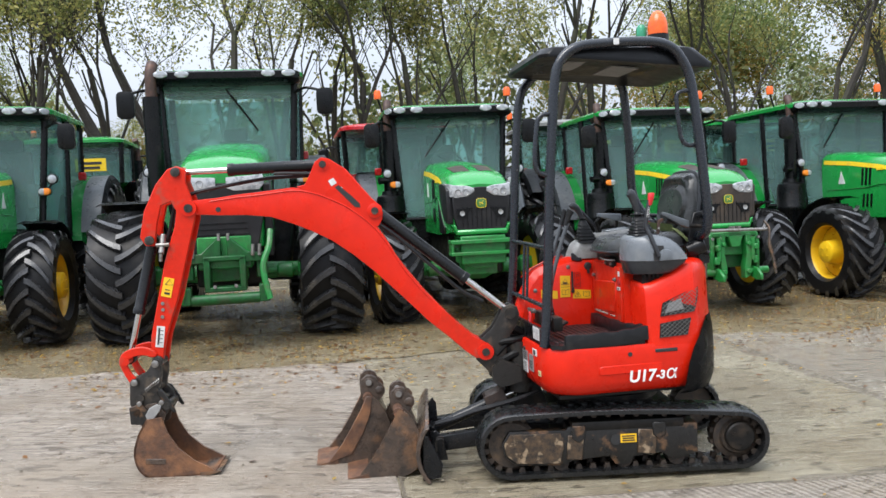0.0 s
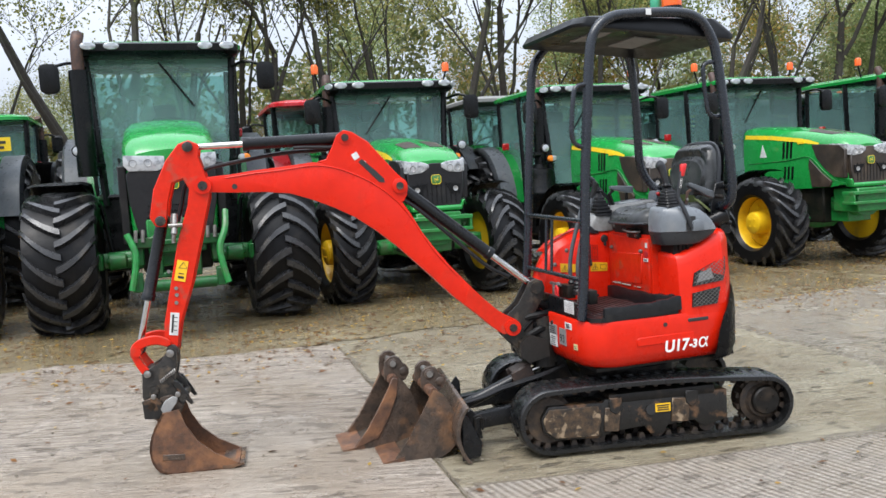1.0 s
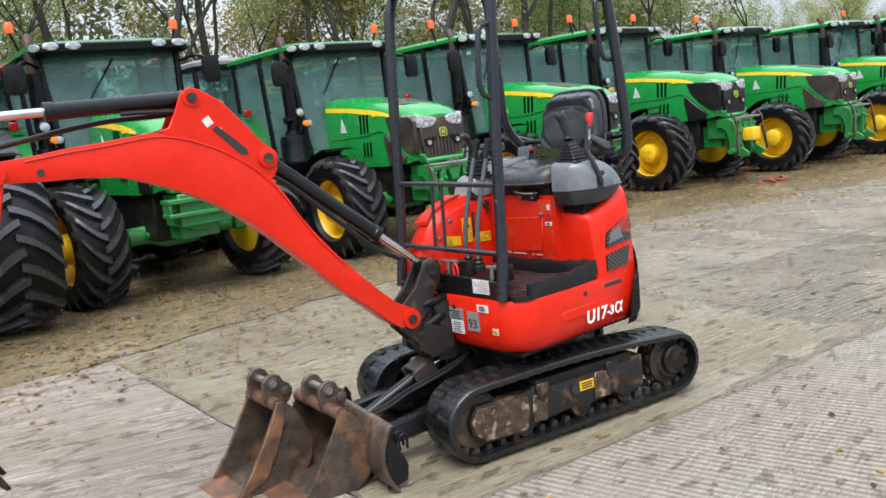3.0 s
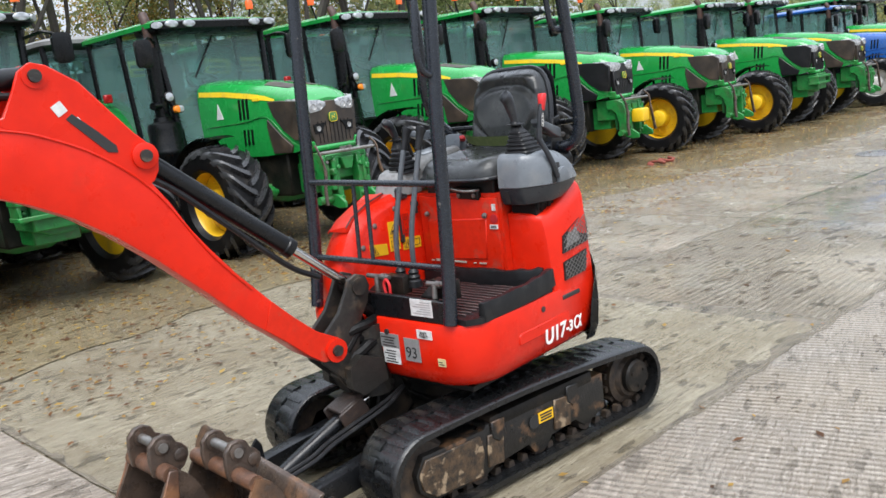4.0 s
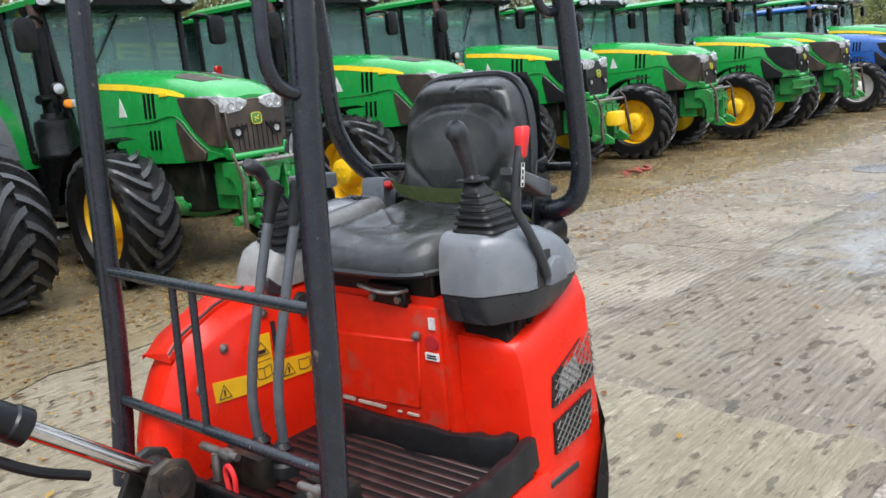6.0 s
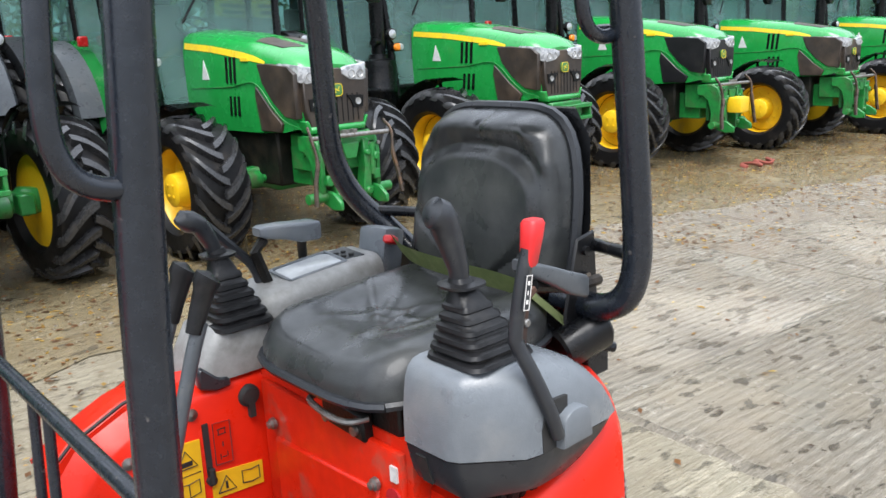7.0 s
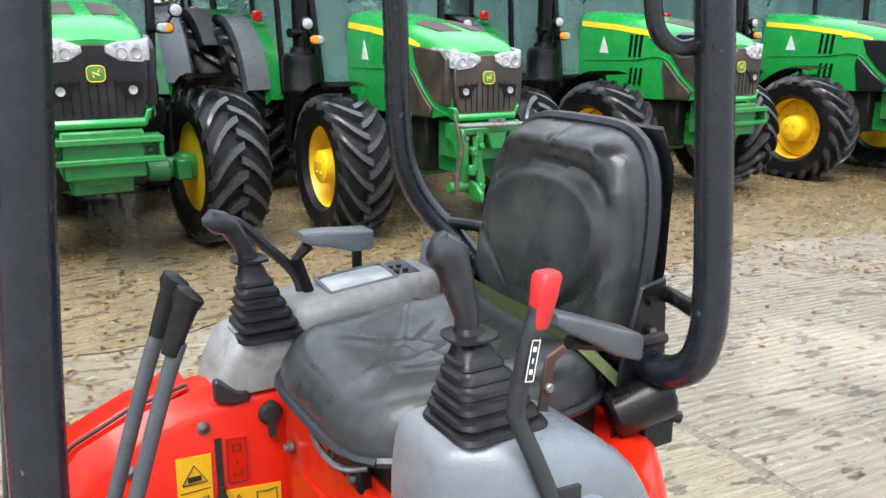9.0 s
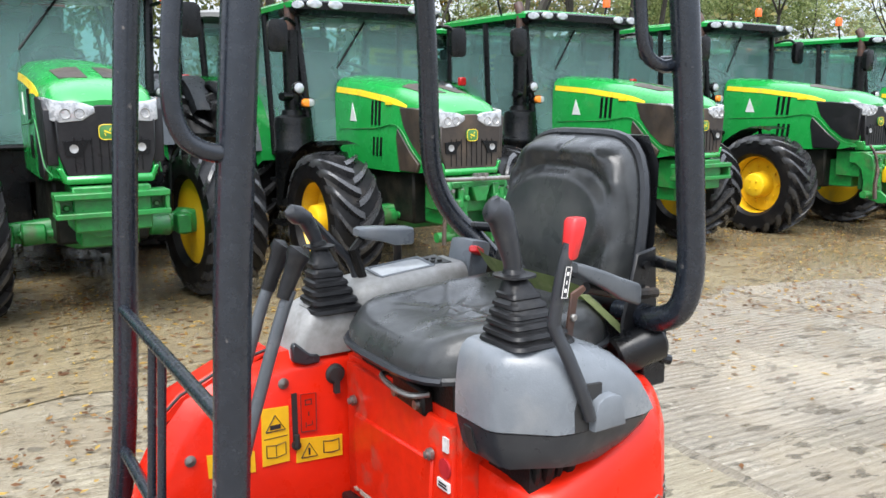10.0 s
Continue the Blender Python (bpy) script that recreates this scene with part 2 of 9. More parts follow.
GRILLE = surface("dusty_dark_grille", (0.020, 0.015, 0.012), (0.030, 0.022, 0.016), (0.085, 0.058, 0.036), 0.5, big=3.0, fine=60.0, dirty=(0.46, 0.78))
GRILLE_BLACK = surface("black_hood_grille", (0.006, 0.006, 0.007), (0.010, 0.010, 0.011), (0.022, 0.021, 0.020), 0.38, spec=0.35, big=4.0)
CHASSIS = surface("dark_underbody", (0.005, 0.006, 0.005), (0.009, 0.010, 0.008), (0.030, 0.025, 0.018), 0.5, spec=0.12, big=4.0, bump=0.3)
GLASS = glass_like("tinted_cab_glass", (0.52, 0.82, 0.77))
SEAT_CLOTH = plain("dark_cab_seat", (0.030, 0.032, 0.034), 0.8)
TRIM = surface("pale_cab_lining", (0.20, 0.20, 0.19), (0.17, 0.17, 0.165), (0.12, 0.115, 0.11), 0.7)
PLATE_YELLOW = plain("yellow_number_plate", (0.80, 0.55, 0.02), 0.4)
BADGE = plain("green_badge", (0.060, 0.190, 0.045), 0.35)
RED_TRACTOR = surface("red_tractor_paint", (0.50, 0.012, 0.018), (0.44, 0.01, 0.016), (0.28, 0.04, 0.04), 0.32, coat=0.4, big=2.0)
BLUE_TRACTOR = surface("blue_tractor_paint", (0.010, 0.085, 0.33), (0.008, 0.072, 0.29), (0.035, 0.09, 0.24), 0.30, coat=0.4, big=2.0)
RUSTY_TRACTOR = surface("faded_orange_paint", (0.17, 0.070, 0.035), (0.12, 0.055, 0.030), (0.09, 0.050, 0.030), 0.5, big=2.0)
PIPE_RUST = surface("heat_rusted_pipe", (0.060, 0.026, 0.016), (0.030, 0.016, 0.012), (0.110, 0.045, 0.022), 0.6, big=12.0)
RIM_WHITE = surface("white_wheel_paint", (0.62, 0.61, 0.58), (0.55, 0.54, 0.51), (0.34, 0.29, 0.22), 0.45, big=4.0)


# ---------------------------------------------------------------- mesh helpers
def V(*a):
    return Vector(a)


def box(bm, lo, hi):
    made = bmesh.ops.create_cube(bm, size=1.0)["verts"]
    for v in made:
        v.co = Vector((lo[i] + (v.co[i] + 0.5) * (hi[i] - lo[i]) for i in range(3)))
    return made


def obox(bm, centre, size, rx=0, ry=0, rz=0):
    made = bmesh.ops.create_cube(bm, size=1.0)["verts"]
    m = pose(*centre, rx, ry, rz) @ Matrix.Diagonal((*size, 1))
    for v in made:
        v.co = m @ v.co
    return made


def prism(bm, pts, axis, a, b):
    """A flat outline pushed along an axis. axis y: outline in x, z; axis x: in y, z; axis z: in x, y."""
    put = {"x": lambda p, h: (h, p[0], p[1]), "y": lambda p, h: (p[0], h, p[1]), "z": lambda p, h: (p[0], p[1], h)}[axis]
    lo, hi = [bm.verts.new(put(p, a)) for p in pts], [bm.verts.new(put(p, b)) for p in pts]
    k = len(pts)
    bm.faces.new(lo)
    bm.faces.new(hi[::-1])
    for i in range(k):
        bm.faces.new((lo[i], hi[i], hi[(i + 1) % k], lo[(i + 1) % k]))
    return lo + hi


def islands(bm):
    """The loose pieces of a mesh, each as a mesh of its own."""
    seen, out = set(), []
    bm.verts.ensure_lookup_table()
    for v in bm.verts:
        if v in seen:
            continue
        stack, piece = [v], []
        seen.add(v)
        while stack:
            a = stack.pop()
            piece.append(a)
            for e in a.link_edges:
                b = e.other_vert(a)
                if b not in seen:
                    seen.add(b)
                    stack.append(b)
        one, to = bmesh.new(), {}
        for a in piece:
            to[a] = one.verts.new(a.co)
        for f in {f for a in piece for f in a.link_faces}:
            one.faces.new([to[a] for a in f.verts])
        out.append(one)
    bm.free()
    return out


def loft(bm, rings, caps=True, closed_rings=True):
    rows = [[bm.verts.new(p) for p in r] for r in rings]
    for r0, r1 in zip(rows, rows[1:]):
        k = len(r0)
        for i in range(k if closed_rings else k - 1):
            bm.faces.new((r0[i], r0[(i + 1) % k], r1[(i + 1) % k], r1[i]))
    if caps and closed_rings:
        bm.faces.new(rows[0][::-1])
        bm.faces.new(rows[-1])
    return rows


def bend(pts, steps=5):
    """A smooth path through the points (Catmull-Rom)."""
    p = [Vector(q) for q in pts]
    p = [2 * p[0] - p[1]] + p + [2 * p[-1] - p[-2]]
    out = []
    for i in range(1, len(p) - 2):
        for s in range(steps):
            t = s / steps
            out.append(0.5 * ((2 * p[i]) + (p[i + 1] - p[i - 1]) * t + (2 * p[i - 1] - 5 * p[i] + 4 * p[i + 1] - p[i + 2]) * t * t
                              + (3 * p[i] - p[i - 1] - 3 * p[i + 1] + p[i + 2]) * t ** 3))
    return out + [p[-2]]


def tube(bm, pts, r, n=10, flat=1.0):
    """A round bar along a path; r is one radius or one for each point."""
    pts = [Vector(p) for p in pts]
    rings, side = [], None
    for i, p in enumerate(pts):
        way = (pts[min(i + 1, len(pts) - 1)] - pts[max(i - 1, 0)]).normalized()
        if side is None:
            side = way.orthogonal().normalized()
        side = (side - way * side.dot(way)).normalized()
        up = way.cross(side)
        rad = r[i] if isinstance(r, (list, tuple)) else r
        rings.append([p + rad * (math.cos(2 * math.pi * k / n) * side + flat * math.sin(2 * math.pi * k / n) * up) for k in range(n)])
    loft(bm, rings)


def cyl(bm, a, b, r, r2=None, n=16):
    tube(bm, [a, b], [r, r if r2 is None else r2], n)


def lathe(bm, profile, centre=(0, 0, 0), axis="x", n=28, caps=True):
    """Profile of (along the axis, radius), turned round the axis."""
    rings = []
    for h, r in profile:
        ring = []
        for k in range(n):
            c, s = r * math.cos(2 * math.pi * k / n), r * math.sin(2 * math.pi * k / n)
            p = {"x": (h, c, s), "y": (s, h, c), "z": (c, s, h)}[axis]
            ring.append(Vector(p) + Vector(centre))
        rings.append(ring)
    loft(bm, rings, caps)


def rounded(w, h, r, n=4):
    """Outline of a rounded oblong round 0, 0."""
    out = []
    for cx, cy, a0 in ((w / 2 - r, h / 2 - r, 0), (-w / 2 + r, h / 2 - r, 90), (-w / 2 + r, -h / 2 + r, 180), (w / 2 - r, -h / 2 + r, 270)):
        for k in range(n + 1):
            a = radians(a0 + 90 * k / n)
            out.append((cx + r * math.cos(a), cy + r * math.sin(a)))
    return out


def soften(bm, width, segments=2, angle=32):
    bmesh.ops.recalc_face_normals(bm, faces=bm.faces)
    edges = [e for e in bm.edges if len(e.link_faces) == 2 and e.calc_face_angle(0) > radians(angle)]
    bmesh.ops.bevel(bm, geom=edges, offset=width, segments=segments, affect="EDGES", profile=0.6, clamp_overlap=True)


MESHES = {}


def mesh_from(name, bm, material, smooth=38):
    bmesh.ops.recalc_face_normals(bm, faces=bm.faces)
    me = bpy.data.meshes.new(name)
    bm.to_mesh(me)
    bm.free()
    for mt in (material if isinstance(material, (list, tuple)) else [material]):
        me.materials.append(mt)
    me.polygons.foreach_set("use_smooth", [True] * len(me.polygons))
    me.set_sharp_from_angle(angle=radians(smooth))
    return me


def part(name, bm, material, parent, label="", at=None, key=None, each=False):
    """One mesh object under a thing or a part. bm may be a maker, run once for each key. each: every loose piece is an object of its own."""
    if each:
        if key is not None:
            key = (key, name, material.name, "each")
            if key not in MESHES:
                MESHES[key] = [mesh_from(name, b, material) for b in islands(bm())]
            pieces = MESHES[key]
        else:
            pieces = [mesh_from(name, b, material) for b in islands(bm)]
        for me in pieces:
            ob = new(name, me)
            ob.parent = parent
            if label:
                tagged(ob, label)
        return ob
    if key is not None:
        key = (key, name, material.name)
        if key not in MESHES:
            MESHES[key] = mesh_from(name, bm(), material)
        me = MESHES[key]
    else:
        me = mesh_from(name, bm, material)
    ob = new(name, me)
    ob.parent = parent
    if at is not None:
        ob.matrix_local = at
    return tagged(ob, label) if label else ob


def thing(name, m, label, category, group=""):
    ob = new(name)
    ob.empty_display_size = 0.2
    ob.matrix_world = m
    return tagged(ob, label, category, group)


def words(text, size, material, parent, m, name="lettering", depth=0.0006, shear=0.0, bold=0.0):
    """Raised lettering in the built-in font, turned into a mesh."""
    cu = bpy.data.curves.new(name, "FONT")
    cu.body, cu.size, cu.extrude, cu.align_x, cu.align_y, cu.shear = text, size, depth, "CENTER", "CENTER", shear
    cu.offset = bold
    tmp = bpy.data.objects.new(name, cu)
    scene.collection.objects.link(tmp)
    me = bpy.data.meshes.new_from_object(tmp.evaluated_get(bpy.context.evaluated_depsgraph_get()))
    bpy.data.objects.remove(tmp)
    bpy.data.curves.remove(cu)
    me.name = name
    me.materials.clear()
    me.materials.append(material)
    ob = new(name, me)
    ob.parent, ob.matrix_local = parent, m
    return ob
# ---------------------------------------------------------------- the mini excavator
def rise(x):
    """The yard's gentle fall: it climbs a little towards negative x."""
    return 0.022 * min(6.0, max(0.0, -0.1 - x)) - 0.025 * min(7.4, max(0.0, x - 2.0))


EXC = thing("mini_excavator", pose(0, 5.6, 0), "red mini excavator on black rubber tracks, standing on wet concrete", "excavator")
HOUSE = pose(-0.02, 0, 0, 0, 0, 8.4)
BOOM = pose(-0.715, -0.02, 0, 0, 0, 2.1)


def turned(bm, m):
    bmesh.ops.transform(bm, matrix=m, verts=bm.verts)
    return bm


def house(name, bm, material, label="", parent=None, each=False):
    return part(name, turned(bm, HOUSE), material, parent or EXC, label, each=each)


# undercarriage -------------------------------------------------------------
def track_line(inset=0.0, n=14):
    """The track's path seen from the side: idler in front, sprocket behind."""
    fc, fr, rc, rr = (-0.622, 0.196), 0.178 - inset, (0.594, 0.176), 0.160 - inset
    out = []
    for k in range(n + 1):
        a = radians(92 + 176 * k / n)
        out.append((fc[0] + fr * math.cos(a), fc[1] + fr * math.sin(a)))
    for k in range(1, 12):
        x = -0.62 + 1.21 * k / 12
        out.append((x, 0.016 + inset + max(0, 0.006 - 0.004 * k / 12)))
    for k in range(n + 1):
        a = radians(-90 + 178 * k / n)
        out.append((rc[0] + rr * math.cos(a), rc[1] + rr * math.sin(a)))
    for k in range(1, 12):
        f = k / 12
        x = 0.594 - 1.216 * f
        out.append((x, (0.336 - inset) * (1 - f) + (0.374 - inset) * f + 0.022 * math.sin(math.pi * f)))
    return out


def build_track(y0, y1):
    outer, inner = track_line(0.0), track_line(0.030)
    bm = bmesh.new()
    k = len(outer)
    loops = []
    shoulder = track_line(0.009)
    for line, yy in ((shoulder, y0), (track_line(0.003), y0 + 0.006), (outer, y0 + 0.018), (outer, y1 - 0.018), (track_line(0.003), y1 - 0.006), (shoulder, y1), (inner, y1), (inner, y0)):
        loops.append([bm.verts.new((x, yy, z)) for x, z in line])
    for a, b in zip(loops, loops[1:] + loops[:1]):
        for i in range(k):
            bm.faces.new((a[i], a[(i + 1) % k], b[(i + 1) % k], b[i]))
    belt = part("track_belt", bm, TRACK_RUBBER, EXC, "black rubber crawler track, wet and dusty")
    # tread lugs outside, guide lugs inside, spaced evenly along the belt
    pts = [Vector((x, 0, z)) for x, z in outer]
    lens = [(pts[(i + 1) % k] - pts[i]).length for i in range(k)]
    total = sum(lens)

    def along(d):
        d %= total
        for i in range(k):
            if d <= lens[i]:
                p, q = pts[i], pts[(i + 1) % k]
                way = (q - p).normalized()
                return p + way * d, way
            d -= lens[i]
        return pts[0], (pts[1] - pts[0]).normalized()

    count = 46
    mid = (y0 + y1) / 2
    wide = (y1 - y0) * 0.40

    def lug_of(side):
        def make():
            bm = bmesh.new()
            ya = side * 0.004
            yb = ya + side * wide
            vv = [bm.verts.new(q) for q in ((-0.026, ya, 0), (0.026, ya, 0), (0.020, yb, 0), (-0.020, yb, 0), (-0.018, ya, 0.007), (0.018, ya, 0.007), (0.010, yb - side * 0.020, 0.005), (-0.010, yb - side * 0.020, 0.005))]
            for f in ((0, 1, 2, 3), (4, 5, 6, 7), (0, 1, 5, 4), (1, 2, 6, 5), (2, 3, 7, 6), (3, 0, 4, 7)):
                bm.faces.new([vv[j] for j in f])
            return bm
        return make

    def guide_block():
        bm = bmesh.new()
        for v in bmesh.ops.create_cube(bm, size=1.0)["verts"]:
            v.co = V(v.co.x * (0.022 if v.co.z < 0 else 0.036), v.co.y * 0.030, v.co.z * 0.028)
        return bm

    def stand(p, way, yy, sink=0.0):
        """A pose on the belt with z pointing away from its inside."""
        out = Vector((way.z, 0, -way.x))
        if out.dot(p - Vector((0, 0, 0.19))) < 0:
            out = -out
        q = p - out * sink
        across = out.cross(way)
        m = Matrix(((way.x, across.x, out.x, q.x), (way.y, across.y, out.y, yy), (way.z, across.z, out.z, q.z), (0, 0, 0, 1)))
        return m, across.y

    for i in range(count):
        for side in (-1, 1):
            p, way = along((i + (0.5 if side > 0 else 0)) * total / count)
            m, flip = stand(p, way, mid)
            part("tread_lug", lug_of(side if flip > 0 else -side), TRACK_RUBBER, belt, at=m, key="track" + str(side if flip > 0 else -side))
        p, way = along(i * total / count)
        for yy in (mid - 0.045, mid + 0.045):
            part("guide_lug", guide_block, MUDDY, belt, at=stand(p, way, yy, 0.042)[0], key="track")
    return belt


def build_side_frame(sgn):
    yo, yi = sgn * 0.455, sgn * 0.30
    prof = [(-0.672, 0.215), (-0.632, 0.276), (-0.33, 0.270), (-0.32, 0.286), (0.372, 0.276), (0.372, 0.117), (0.235, 0.080), (0.18, 0.125), (0.03, 0.112),
            (0.0, 0.072), (-0.07, 0.072), (-0.105, 0.120), (-0.29, 0.106), (-0.355, 0.080), (-0.60, 0.092), (-0.664, 0.144)]
    bm = bmesh.new()
    prism(bm, prof, "y", yo, yi)
    soften(bm, 0.006)
    fr = part("track_frame", bm, FRAME, EXC, "scraped black steel track frame smeared with mud")
    bm = bmesh.new()
    prism(bm, [(-0.662, 0.210), (-0.628, 0.262), (-0.36, 0.256), (-0.345, 0.18), (-0.365, 0.094), (-0.596, 0.104), (-0.652, 0.150)], "y", yo - sgn * 0.002, yo + sgn * 0.008)
    soften(bm, 0.003, 1)
    part("idler_guard", bm, FRAME_MUD, fr, "mud-caked front guard plate")
    bm = bmesh.new()
    for x0, x1 in ((-0.30, -0.23), (0.13, 0.20)):
        prism(bm, [(x0, 0.225), (x0, 0.292), (x1, 0.292), (x1, 0.225), ((x0 + x1) / 2, 0.20)], "y", yo - sgn * 0.001, yo + sgn * 0.012)
    soften(bm, 0.004, 1)
    part("bracket_plate", bm, FRAME, fr, each=True)
    for x, z, w, mt in ((-0.285, 0.175, 0.085, FRAME_MUD), (0.10, 0.19, 0.10, FRAME_MUD)):
        bm = bmesh.new()
        obox(bm, (x, yo + sgn * 0.003, z), (w, 0.010, 0.13), 0, 5, 0)
        soften(bm, 0.004, 1)
        part("weld_plate", bm, mt, fr)
    bm = bmesh.new()
    lathe(bm, [(0, 0.0), (0, 0.028), (0.006, 0.03), (0.006, 0.0)] if sgn > 0 else [(0, 0.0), (0, 0.028), (-0.006, 0.03), (-0.006, 0.0)], (-0.065, yo, 0.208), "y", 14)
    part("grease_hole", bm, INK, fr)
    # sticker
    if sgn < 0:
        bm = bmesh.new()
        obox(bm, (0.0, yo - 0.006, 0.213), (0.086, 0.003, 0.046))
        s = part("warning_label", bm, STICKER_YELLOW, fr, "yellow warning label")
        bm = bmesh.new()
        for k, (w, z) in enumerate(((0.070, 0.225), (0.062, 0.213), (0.066, 0.201))):
            obox(bm, (0.0, yo - 0.0085, z), (w, 0.002, 0.006))
        part("label_print", bm, INK, s)
    # idler, sprocket, hub and rollers
    bm = bmesh.new()
    lathe(bm, [(yi, 0.05), (yi, 0.13), (yi + sgn * 0.03, 0.14), (yo - sgn * 0.05, 0.14), (yo - sgn * 0.03, 0.12), (yo - sgn * 0.03, 0.04)], (-0.622, 0, 0.196), "y", 26)
    part("idler_wheel", bm, MUDDY, EXC)
    bm = bmesh.new()
    lathe(bm, [(yi, 0.03), (yi, 0.118), (yo - sgn * 0.05, 0.122), (yo - sgn * 0.04, 0.095), (yo - sgn * 0.02, 0.085), (yo - sgn * 0.02, 0.03)], (0.594, 0, 0.180), "y", 26)
    teeth = bmesh.new()
    for k in range(13):
        a = 2 * math.pi * k / 13
        obox(teeth, (0.594 + 0.124 * math.cos(a), (yi + yo) / 2 - sgn * 0.01, 0.180 + 0.124 * math.sin(a)), (0.026, 0.045, 0.026), 0, -math.degrees(a), 0)
    spr = part("drive_sprocket", bm, MUDDY, EXC, "muddy drive sprocket")
    part("sprocket_tooth", teeth, MUDDY, spr, each=True)
    bm = bmesh.new()
    lathe(bm, [(yo - sgn * 0.03, 0.078), (yo + sgn * 0.004, 0.078), (yo + sgn * 0.012, 0.070), (yo + sgn * 0.014, 0.040), (yo + sgn * 0.012, 0.0)], (0.600, 0, 0.188), "y", 26)
    for k in range(3):
        a = radians(30 + 120 * k)
        cyl(bm, (0.600 + 0.045 * math.cos(a), yo + sgn * 0.010, 0.188 + 0.045 * math.sin(a)), (0.600 + 0.045 * math.cos(a), yo + sgn * 0.019, 0.188 + 0.045 * math.sin(a)), 0.008, n=6)
    part("final_drive_cap", bm, DARK, spr)
    for x in (-0.36, -0.02, 0.26):
        bm = bmesh.new()
        lathe(bm, [(yi - sgn * 0.01, 0.02), (yi - sgn * 0.01, 0.045), (yo - sgn * 0.02, 0.045), (yo - sgn * 0.02, 0.02)], (x, 0, 0.095), "y", 16)
        part("track_roller", bm, MUDDY, EXC)


for sgn in (-1, 1):
    build_track(min(sgn * 0.255, sgn * 0.485), max(sgn * 0.255, sgn * 0.485))
    build_side_frame(sgn)

bm = bmesh.new()
prism(bm, [(-0.34, 0.16), (-0.40, 0.22), (-0.34, 0.30), (0.36, 0.30), (0.42, 0.22), (0.36, 0.16)], "y", -0.30, 0.30)
box(bm, (-0.30, -0.46, 0.26), (0.30, 0.46, 0.31))
soften(bm, 0.012)
part("cross_frame", bm, DARK, EXC)
bm = bmesh.new()
lathe(bm, [(0.29, 0.27), (0.36, 0.27), (0.365, 0.30), (0.40, 0.30), (0.405, 0.26), (0.47, 0.26)], (-0.02, 0, 0), "z", 32)
part("slew_ring", bm, DARK, EXC, "oily black slewing ring")

# dozer blade ---------------------------------------------------------------
bm = bmesh.new()
blade_prof = []
for k in range(9):
    a = radians(-38 + 76 * k / 8)
    blade_prof.append((-0.87 - 0.26 * math.cos(a), 0.175 + 0.24 * math.sin(a)))
blade_prof += [(x + 0.022, z) for x, z in reversed(blade_prof)]
prism(bm, blade_prof, "y", -0.475, 0.475)
soften(bm, 0.003, 1)
blade = part("dozer_blade", bm, RUST_DARK, EXC, "worn rusty dozer blade")
bm = bmesh.new()
box(bm, (-1.095, -0.44, 0.095), (-1.03, 0.44, 0.20))
for y in (-0.445, -0.27, 0.0, 0.27, 0.43):
    prism(bm, [(-1.10, 0.03), (-1.09, 0.28), (-1.06, 0.27), (-0.99, 0.12), (-1.0, 0.05)], "y", y, y + 0.012)
soften(bm, 0.004, 1)
part("blade_stiffener", bm, BLACK, blade, each=True)
for y in (-0.20, 0.20):
    bm = bmesh.new()
    prism(bm, [(-1.06, 0.12), (-1.06, 0.20), (-0.40, 0.285), (-0.34, 0.22), (-0.40, 0.175)], "y", y - 0.035, y + 0.035)
    soften(bm, 0.008)
    part("blade_arm", bm, BLACK, EXC)
bm = bmesh.new()
for yy in (-0.44, -0.40):
    tube(bm, bend([(-1.02, yy, 0.19), (-1.02, yy, 0.245), (-0.985, yy, 0.25), (-0.985, yy, 0.19)], 4), 0.006, 8)
part("tie_down_loop", bm, DARK, blade, each=True)
bm = bmesh.new()
prism(bm, [(-1.05, 0.10), (-1.05, 0.25), (-1.02, 0.27), (-0.98, 0.22), (-0.96, 0.10)], "y", -0.315, -0.300)
prism(bm, [(-1.06, 0.10), (-1.06, 0.33), (-1.03, 0.365), (-1.01, 0.33), (-1.0, 0.10)], "y", 0.05, 0.063)
soften(bm, 0.004, 1)
part("lifting_plate", bm, BLACK, blade, each=True)
bm = bmesh.new()
cyl(bm, (-1.03, -0.02, 0.20), (-0.70, -0.02, 0.335), 0.032)
cyl(bm, (-1.05, -0.08, 0.195), (-1.05, 0.04, 0.195), 0.028)
bcyl = part("blade_cylinder", bm, BLACK, EXC, "black hydraulic cylinder of the blade")
bm = bmesh.new()
cyl(bm, (-0.72, -0.02, 0.327), (-0.45, -0.02, 0.43), 0.017)
part("cylinder_rod", bm, CHROME, bcyl)
bm = bmesh.new()
obox(bm, (-0.665, -0.02, 0.402), (0.125, 0.105, 0.020), 0, -22, 0)
obox(bm, (-0.665, -0.077, 0.362), (0.125, 0.012, 0.085), 0, -22, 0)
obox(bm, (-0.665, 0.037, 0.362), (0.125, 0.012, 0.085), 0, -22, 0)
soften(bm, 0.004, 1)
part("cylinder_guard", bm, surface("rust_brown_cover", (0.040, 0.026, 0.020), (0.022, 0.016, 0.014), (0.085, 0.050, 0.032), 0.5, big=12.0, fine=40.0, bump=0.4), bcyl, "dark rust-brown cover plate over the cylinder")
bm = bmesh.new()
for d in (0.0, 0.035):
    tube(bm, bend([(-1.02, -0.10 - d, 0.25), (-0.90, -0.12 - d, 0.285), (-0.80, -0.11 - d, 0.315), (-0.55, -0.10 - d, 0.37), (-0.42, -0.08, 0.40)], 5), 0.009, 8)
part("blade_hose", bm, RUBBER, bcyl, each=True)
bm = bmesh.new()
